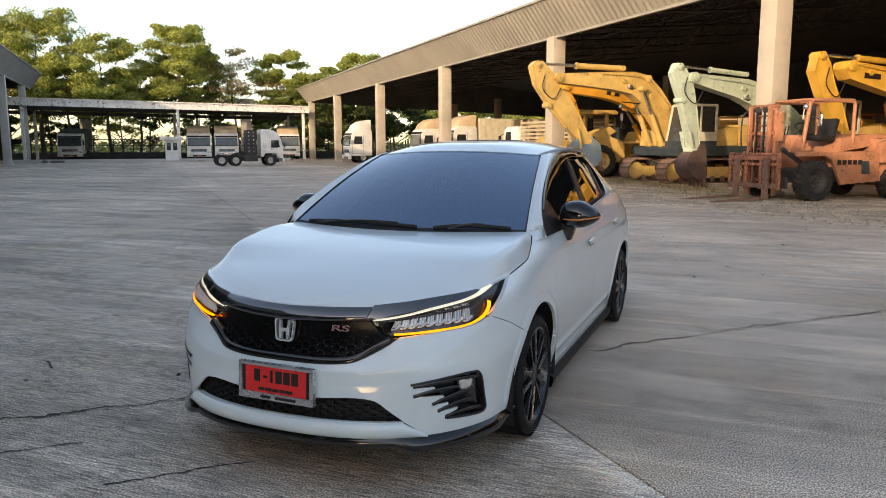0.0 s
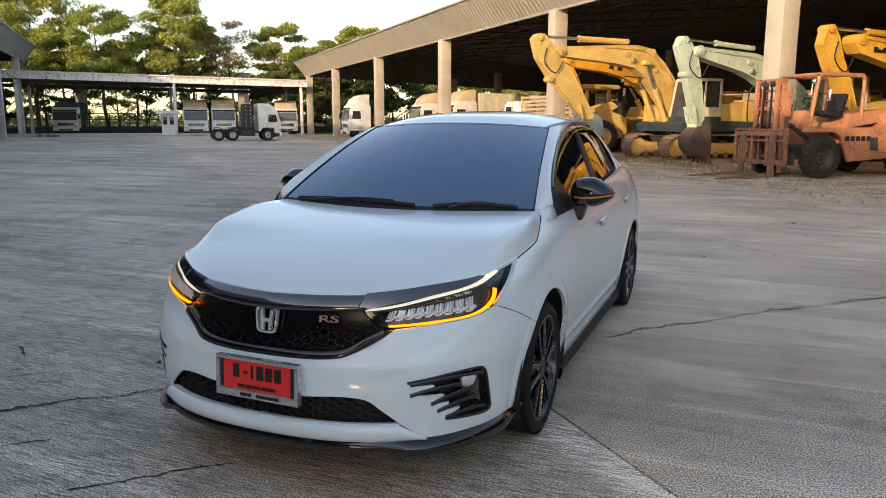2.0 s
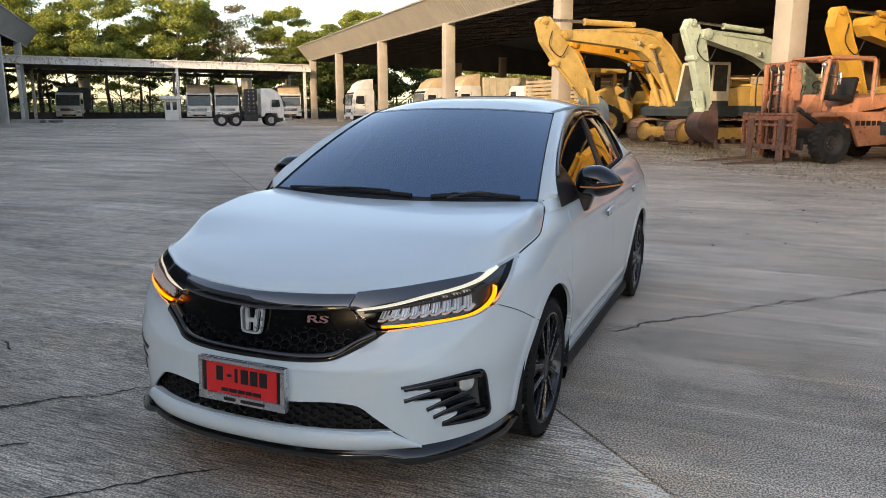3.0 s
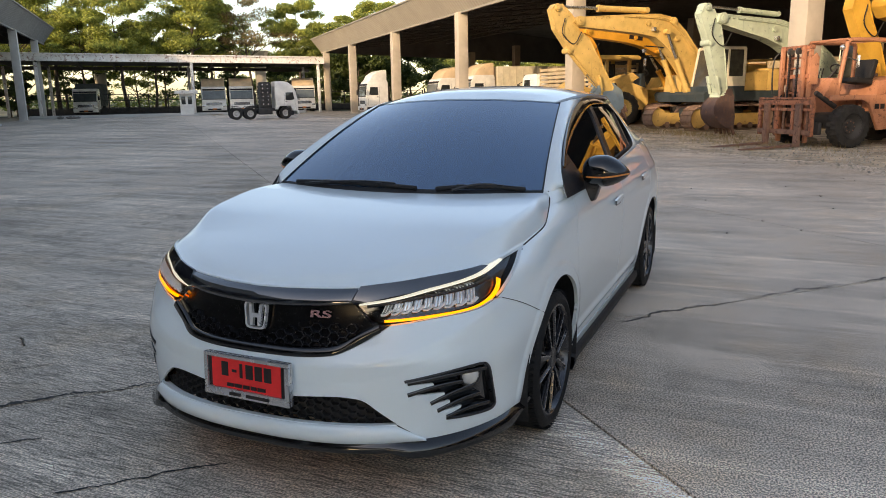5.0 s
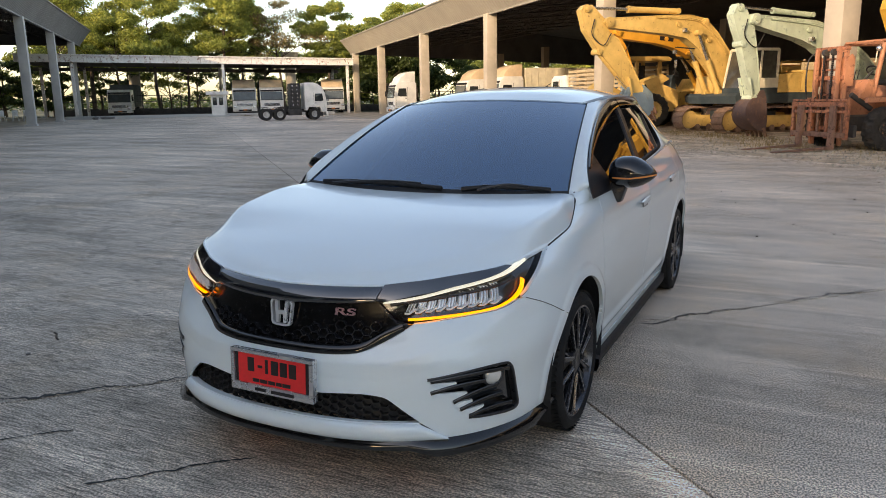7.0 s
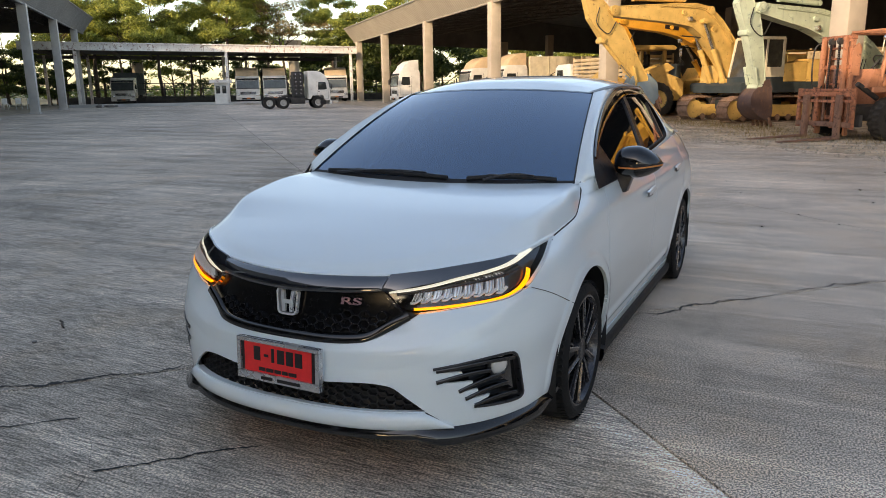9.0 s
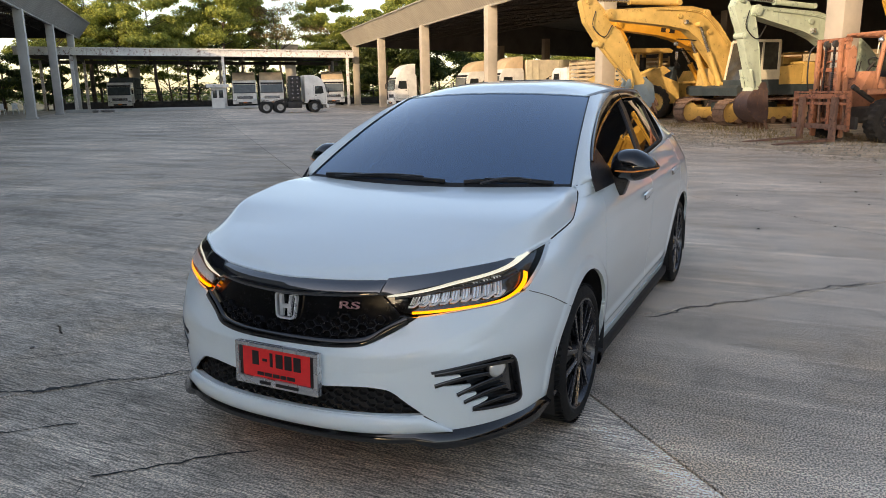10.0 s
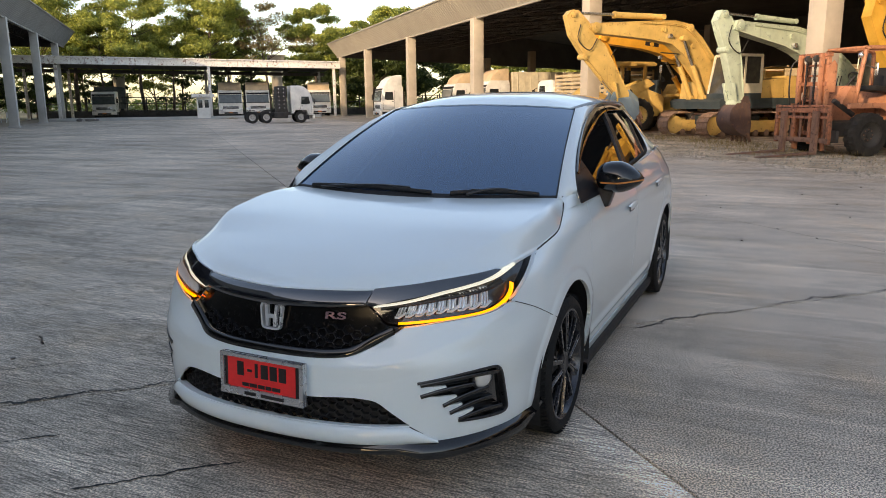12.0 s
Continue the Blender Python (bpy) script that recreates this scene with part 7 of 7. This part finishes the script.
def chair(at, turn):
    root = thing("plastic_chair", "white plastic chair under the grey shed", "chair", "plastic chairs", at=at, turn=turn)
    for name, size, p in (("seat", (.44, .44, .04), (0, 0, .44)), ("backrest", (.04, .44, .44), (-.22, 0, .68))):
        bm = bmesh.new()
        box(bm, size, pose(*p), .012)
        part(name, bm, M["white_cab"], root)
    for x in (-.19, .19):
        for y in (-.19, .19):
            bm = bmesh.new()
            rod(bm, (x, y, .44), (x * 1.15, y * 1.15, 0), .025, 6)
            part("leg", bm, M["white_cab"], root)
    return root


for k in range(5):
    p = yard(66.5 + (k % 2) * .4, -14.0 - k * .9)
    chair((p.x, p.y, .03), -40 + 12 * (k % 3))

# ---------------------------------------------------------------- trees
M["bark"] = plain("grey brown bark", (0.10, 0.075, 0.055), 0.9, vary=.3, scale=3, bump=.4)


def foliage(name, low, high, sheen=.4):
    n = Nodes(name)
    info = n.tree.nodes.new("ShaderNodeNewGeometry")
    col = n.ramp(info.outputs["Random Per Island"], (0.0, low), (0.6, tuple((a + b) / 2 for a, b in zip(low, high))), (1.0, high))
    n.set(Base_Color=col, Roughness=.55, Subsurface_Weight=0.0, Transmission_Weight=0.0)
    # leaves let some light through
    out = n.tree.nodes["Material Output"]
    tr = n.add("ShaderNodeBsdfTranslucent", Color=col)
    mixer = n.tree.nodes.new("ShaderNodeMixShader")
    mixer.inputs[0].default_value = 0.42
    n.tree.links.new(n.bsdf.outputs[0], mixer.inputs[1])
    n.tree.links.new(tr.outputs[0], mixer.inputs[2])
    n.tree.links.new(mixer.outputs[0], out.inputs[0])
    return n.mat


M["leaf"] = foliage("green leaves", (0.16, 0.21, 0.05), (0.47, 0.50, 0.105))
# darker copy of the leaf green, with canopy shade put into the colour
M["leaf_shaded"] = foliage("green leaves darkened for shade", (0.03, 0.055, 0.013), (0.11, 0.15, 0.03))
M["leaf_dry"] = foliage("dry brown leaves", (0.16, 0.12, 0.05), (0.38, 0.28, 0.12))


def tree(at, height, spread, seed, leaf="leaf", fill=1.0, low=.35, tiers=9, label="tall green tree with layered crown", leaf_size=.24):
    """A tapered trunk with limbs, and a crown of leaf sprays in uneven clumps round the limb ends."""
    rnd = random.Random(seed)
    root = thing("tree", label, "tree", "trees behind the yard", at=at)
    bm = bmesh.new()
    lean = Vector((rnd.uniform(-.06, .06), rnd.uniform(-.06, .06), 1))
    spine = [Vector((0, 0, 0))]
    for k in range(8):
        spine.append(spine[-1] + (lean + Vector((rnd.uniform(-.08, .08), rnd.uniform(-.08, .08), 0))) * height * .92 / 8)
    r0 = height * .018
    for k, (p, q) in enumerate(zip(spine, spine[1:])):
        rod(bm, p, q, r0 * (1 - k / 8.6), 7, r0 * (1 - (k + 1) / 8.6))
    ends = []
    for t in range(tiers):
        f = low + (1 - low) * (t + rnd.random() * .6) / tiers
        k = min(7, int(f * 8))
        base = spine[k].lerp(spine[k + 1], f * 8 - k)
        reach = spread * (math.sin(math.pi * min(1, (f - low) / (1 - low) * .66 + .24)) ** .6) * rnd.uniform(.65, 1.05)
        count = rnd.randint(3, 4)
        start = rnd.uniform(0, 6.3)
        for b in range(count):
            ang = start + b * 6.283 / count + rnd.uniform(-.5, .5)
            tip = base + Vector((math.cos(ang) * reach, math.sin(ang) * reach, reach * rnd.uniform(.25, .7)))
            mid = base.lerp(tip, .5) + Vector((0, 0, reach * .06))
            rr = max(.025, r0 * .42 * (1.1 - f))
            rod(bm, base, mid, rr, 5, rr * .7)
            rod(bm, mid, tip, rr * .7, 5, rr * .3)
            ends += [(tip, 1.0), (mid.lerp(tip, .45), .9)]
            for s in range(2):
                side = mid.lerp(tip, rnd.uniform(.1, .9)) + Vector((rnd.uniform(-1, 1), rnd.uniform(-1, 1), rnd.uniform(0, .6))) * reach * .35
                rod(bm, mid, side, rr * .4, 4, rr * .15)
                ends.append((side, .8))
    ends.append((spine[-1], 1.0))
    part("trunk", bm, M["bark"], root)
    verts, faces = [], []
    for tip, size in ends:
        if rnd.random() > fill + .1:
            continue
        clump = spread * .27 * size * rnd.uniform(.7, 1.3)
        n = int((330 if leaf_size < .28 else 190) * fill * rnd.uniform(.6, 1.2))
        for _ in range(n):
            d = Vector((rnd.gauss(0, 1), rnd.gauss(0, 1), rnd.gauss(.15, .7))).normalized() * (rnd.random() ** .38)
            c = tip + Vector((d.x * clump, d.y * clump, d.z * clump * .55))
            facing = (d + Vector((rnd.gauss(0, .6), rnd.gauss(0, .6), rnd.gauss(.25, .5)))).normalized()
            a = facing.cross(Vector((rnd.gauss(0, 1), rnd.gauss(0, 1), rnd.gauss(0, 1)))).normalized()
            u = facing.cross(a)
            s = leaf_size * rnd.uniform(.55, 1.25)
            b = len(verts)
            verts += [c - a * s * .6, c - u * s * .30, c + a * s * .6, c + u * s * .30 - facing * .12 * s]
            faces.append((b, b + 1, b + 2, b + 3))
    if verts:
        part("crown", mesh_of("crown", verts, faces, M[leaf], False), None, root)
    return root


def out_there(dx, dy, dist):
    return (1.79 + dx * dist, -3.38 + dy * dist, 0)


tree((-71.4, 55.4, 0), 15.6, 5.1, 1, fill=.85, low=.36, tiers=10)
tree((-72.5, 51.2, 0), 13.2, 4.2, 2, fill=.6, low=.40)
tree((-66.5, 55.0, 0), 10.6, 3.6, 3, fill=.7, low=.42)
tree((-64.0, 58.2, 0), 13.2, 4.0, 4, fill=.8, low=.40, tiers=8, label="tall green tree with open layered crown")
tree((-65.0, 63.2, 0), 10.6, 4.0, 5, fill=.7, low=.42)
tree((-59.0, 63.0, 0), 15.2, 3.9, 6, fill=.85, low=.46, tiers=10, label="tall green tree with full round crown")
tree((-60.8, 68.4, 0), 13.2, 3.2, 14, low=.40, label="tall green tree with open layered crown")
tree((-56.3, 70.5, 0), 12.3, 4.8, 7, "leaf_dry", .35, low=.40, label="half-bare tree with dry brown leaves")
tree((-59.6, 71.2, 0), 11.6, 4.0, 8, "leaf", .30, low=.40, label="thin tree with sparse leaves")
tree((-52.7, 75.4, 0), 12.9, 3.6, 9, low=.40, tiers=8)
tree((-51.3, 79.0, 0), 10.4, 3.2, 15, fill=.6, low=.45, tiers=7)
tree((-53.8, 89.2, 0), 12.6, 3.4, 10, tiers=6, low=.45)
tree((-52.5, 94.6, 0), 15.2, 3.8, 11, tiers=7, low=.55)
for k, (dx, dy, d, h) in enumerate(((-.505, .862, 92, 9), (-.47, .882, 96, 9.5), (-.445, .895, 98, 9), (-.40, .916, 120, 9), (-.36, .933, 118, 8), (-.32, .947, 125, 9), (-.27, .963, 122, 8), (-.22, .975, 126, 8.5), (-.16, .987, 126, 8.5))):
    tree(out_there(dx, dy, d), h, 4.4, 30 + k, "leaf_shaded" if k < 3 else "leaf", .9, low=.12, tiers=7, label="bushy green tree beyond the sheds", leaf_size=.34)
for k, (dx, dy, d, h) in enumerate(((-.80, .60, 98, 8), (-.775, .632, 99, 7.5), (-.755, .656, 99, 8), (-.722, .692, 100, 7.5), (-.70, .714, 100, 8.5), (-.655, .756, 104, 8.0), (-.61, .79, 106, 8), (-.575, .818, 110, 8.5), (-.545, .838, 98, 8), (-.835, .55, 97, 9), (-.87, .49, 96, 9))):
    tree(out_there(dx, dy, d), h, 3.6, 60 + k, "leaf_shaded" if k % 3 else "leaf", .55, low=.16, tiers=6, label="dark shady tree behind the shelter", leaf_size=.30)


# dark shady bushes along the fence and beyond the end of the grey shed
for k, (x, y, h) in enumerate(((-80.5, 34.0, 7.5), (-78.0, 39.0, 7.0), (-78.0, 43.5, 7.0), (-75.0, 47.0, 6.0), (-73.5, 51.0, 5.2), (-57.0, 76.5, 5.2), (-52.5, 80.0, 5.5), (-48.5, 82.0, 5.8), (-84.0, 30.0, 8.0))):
    tree((x, y, 0), h, 2.7, 90 + k, "leaf_shaded", .65, low=.06, tiers=6, label="shade-dark leafy bush along the back fence", leaf_size=.34)

# pale concrete piers standing beyond the fence
for px_, py_ in ((-70.9, 60.9), (-57.5, 73.5)):
    pier = thing("concrete_pier", "pale beige concrete pier beyond the fence", "pillar", "concrete piers", at=(px_, py_, 0), turn=45)
    bm = bmesh.new()
    box(bm, (1.2, 1.2, 6.2), pose(0, 0, 3.1), .06)
    part("shaft", bm, M["column"], pier)
    bm = bmesh.new()
    prism(bm, [(-.6, 6.2), (.6, 6.2), (1.0, 6.9), (1.0, 7.3), (-1.0, 7.3), (-1.0, 6.9)], pose(0, 0, 0), 1.3, .04)
    part("pier_head", bm, M["column"], pier)


# a far belt of bushes beyond the trees
rnd = random.Random(77)
verts, faces = [], []
for _ in range(15000):
    ang = rnd.uniform(-1.25, .75)
    dist = rnd.uniform(128, 165)
    c = Vector((1.8 + math.sin(ang) * dist, -3.4 + math.cos(ang) * dist, 0))
    top = 2.0 + 1.4 * noise.noise((c.x * .05, c.y * .05, 2)) + 1.0 * noise.noise((c.x * .2, c.y * .2, 9))
    c.z = max(.2, top * rnd.random() ** .6)
    a = Vector((rnd.uniform(-1, 1), rnd.uniform(-1, 1), rnd.uniform(-.5, .5))).normalized()
    u = a.cross(Vector((rnd.uniform(-.5, .5), rnd.uniform(-.5, .5), 1))).normalized()
    s = rnd.uniform(.45, 1.0)
    b = len(verts)
    verts += [c - a * s * .6, c - u * s * .4, c + a * s * .6, c + u * s * .4]
    faces.append((b, b + 1, b + 2, b + 3))
belt = part("far_bushes", mesh_of("far_bushes", verts, faces, M["leaf_shaded"], False), None, None)
tagged(belt, "belt of green bushes far beyond the yard", "bushes", kind="stuff")

# ---------------------------------------------------------------- cracks, stones and litter on the yard
def crack(points, width, seed, fill="joint"):
    """A ragged open crack along a line on the slabs."""
    rnd = random.Random(seed)
    rows, drift, open_ = [], 0.0, 1.0
    for i in range(len(points) - 1):
        p, q = Vector((*points[i], .0035)), Vector((*points[i + 1], .0035))
        n = max(2, int((q - p).length / .016))
        side = (q - p).normalized().cross(Vector((0, 0, 1)))
        for k in range(n):
            drift = drift * .86 + rnd.gauss(0, width * .30)
            open_ = min(max(open_ + rnd.gauss(0, .16), .12), 1.0)
            c = p.lerp(q, k / n) + side * drift
            rows.append([c - side * width * open_ * rnd.uniform(.2, .6), c + side * width * open_ * rnd.uniform(.2, .6)])
    return part("crack", loft("crack", rows, M[fill], smooth=False), None, pavement)


crack([(-1.02, -.13), (-1.5, -.57), (-2.2, -1.24), (-3.2, -2.2)], .034, 1)
crack([(.60, 1.36), (1.05, 1.93), (1.5, 2.40), (2.1, 3.07), (2.7, 3.62), (3.5, 4.4)], .034, 2, "crack_dust")
crack([(-1.20, -.62), (-1.06, -.78), (-1.10, -.95), (-.88, -1.08), (-.72, -1.22), (-.64, -1.34)], .0032, 3)
crack([(-.71, -1.21), (-.50, -1.0), (-.20, -.70)], .016, 4)
crack([(-1.9, -1.6), (-1.43, -1.16), (-1.16, -.90)], .014, 5)
crack([(-2.6, -.9), (-2.0, -.3), (-1.3, .35)], .007, 6)
crack([(-3.4, -.55), (-2.6, .2), (-1.6, 1.15)], .006, 7)
crack([(2.2, 5.2), (2.9, 5.0), (3.6, 5.1), (4.4, 4.9)], .010, 9, "crack_dust")

stone_meshes = []
for k in range(5):
    bm = bmesh.new()
    bmesh.ops.create_icosphere(bm, subdivisions=1, radius=1)
    for v in bm.verts:
        v.co *= 1 + .35 * noise.noise(v.co * 1.3 + Vector((k * 5, 0, 0)))
        v.co.z *= .6
    me = bpy.data.meshes.new("stone")
    bm.to_mesh(me)
    bm.free()
    me.materials.append(M["joint"] if k < 1 else M["gravel_tone"])
    stone_meshes.append(me)
rnd = random.Random(5)
SPOTS = [(1.30, 5.02), (2.0, 5.43), (1.62, 5.9), (.9, 7.4), (2.4, 7.1), (1.9, 9.2), (.6, 8.6), (3.3, 9.4), (2.9, 10.3), (-2.3, -.35), (-1.5, .1), (-4.2, 5.2), (-7.1, 9.0)]
for _ in range(12):
    SPOTS.append((rnd.uniform(-.5, 5.5), rnd.uniform(6.5, 13.5)))
for k, (x, y) in enumerate(SPOTS):
    size = .015 if k < 13 else rnd.uniform(.010, .028)
    st = part("stone", stone_meshes[k % 5], None, None, m=pose(x, y, size * .45, 0, 0, rnd.uniform(0, 360)) @ Matrix.Diagonal((size, size, size, 1)))
    tagged(st, "small dark stone lying on the concrete yard", "stone", "loose stones")
rnd = random.Random(12)
for _ in range(14):
    p = yard(68.2 + rnd.gauss(0, .35), -8.3 + rnd.gauss(0, .8))
    size = rnd.uniform(.12, .30)
    st = part("stone", stone_meshes[1 + rnd.randrange(4)], None, None, m=pose(p.x, p.y, size * .4, 0, 0, rnd.uniform(0, 360)) @ Matrix.Diagonal((size, size, size, 1)))
    tagged(st, "broken concrete lump heaped before the kerb", "rubble", "rubble heap")
twig_pts = [(-2.52, -.02, .008), (-2.47, -.04, .012), (-2.42, -.08, .010), (-2.38, -.10, .006)]
tw = part("twig", sweep("twig", twig_pts, .006, M["bark"]), None, None)
tagged(tw, "short dark twig lying on the concrete", "twig")

rnd = random.Random(9)
verts, faces = [], []
for _ in range(5200):
    u, v = rnd.uniform(3, 30), 10.6 + abs(rnd.gauss(0, 3.2))
    p = yard(u, v, .03)
    s = rnd.uniform(.010, .032)
    b = len(verts)
    t = rnd.uniform(0, 6.3)
    for k in range(4):
        verts.append(p + Vector((math.cos(t + k * 1.57) * s, math.sin(t + k * 1.57) * s * rnd.uniform(.6, 1), -.01)))
    verts.append(p + Vector((0, 0, s * .8)))
    faces += [(b + k, b + (k + 1) % 4, b + 4) for k in range(4)]
gravel = part("gravel", mesh_of("gravel", verts, faces, M["gravel"], False), None, None)
tagged(gravel, "scattered grey and tan gravel beside the machines", "gravel", kind="stuff")

verts, faces = [], []
for _ in range(4200):
    cx, cy = rnd.choice(((17.5, 15.6), (20.5, 16.2), (15.0, 15.2), (24, 16.0), (12.0, 13.6), (70, 4), (74, 10)))
    p = yard(cx + rnd.gauss(0, 1.6), cy + rnd.gauss(0, .5), .015)
    h, a = rnd.uniform(.06, .22), rnd.uniform(0, 6.3)
    d = Vector((math.cos(a), math.sin(a), 0))
    lean = Vector((rnd.uniform(-.1, .1), rnd.uniform(-.1, .1), h))
    b = len(verts)
    verts += [p - d * .006, p + d * .006, p + lean]
    faces.append((b, b + 1, b + 2))
grass = part("dry_grass", mesh_of("dry_grass", verts, faces, M["leaf_dry"], False), None, None)
tagged(grass, "tufts of dry grass round the parked machines", "grass", kind="stuff")
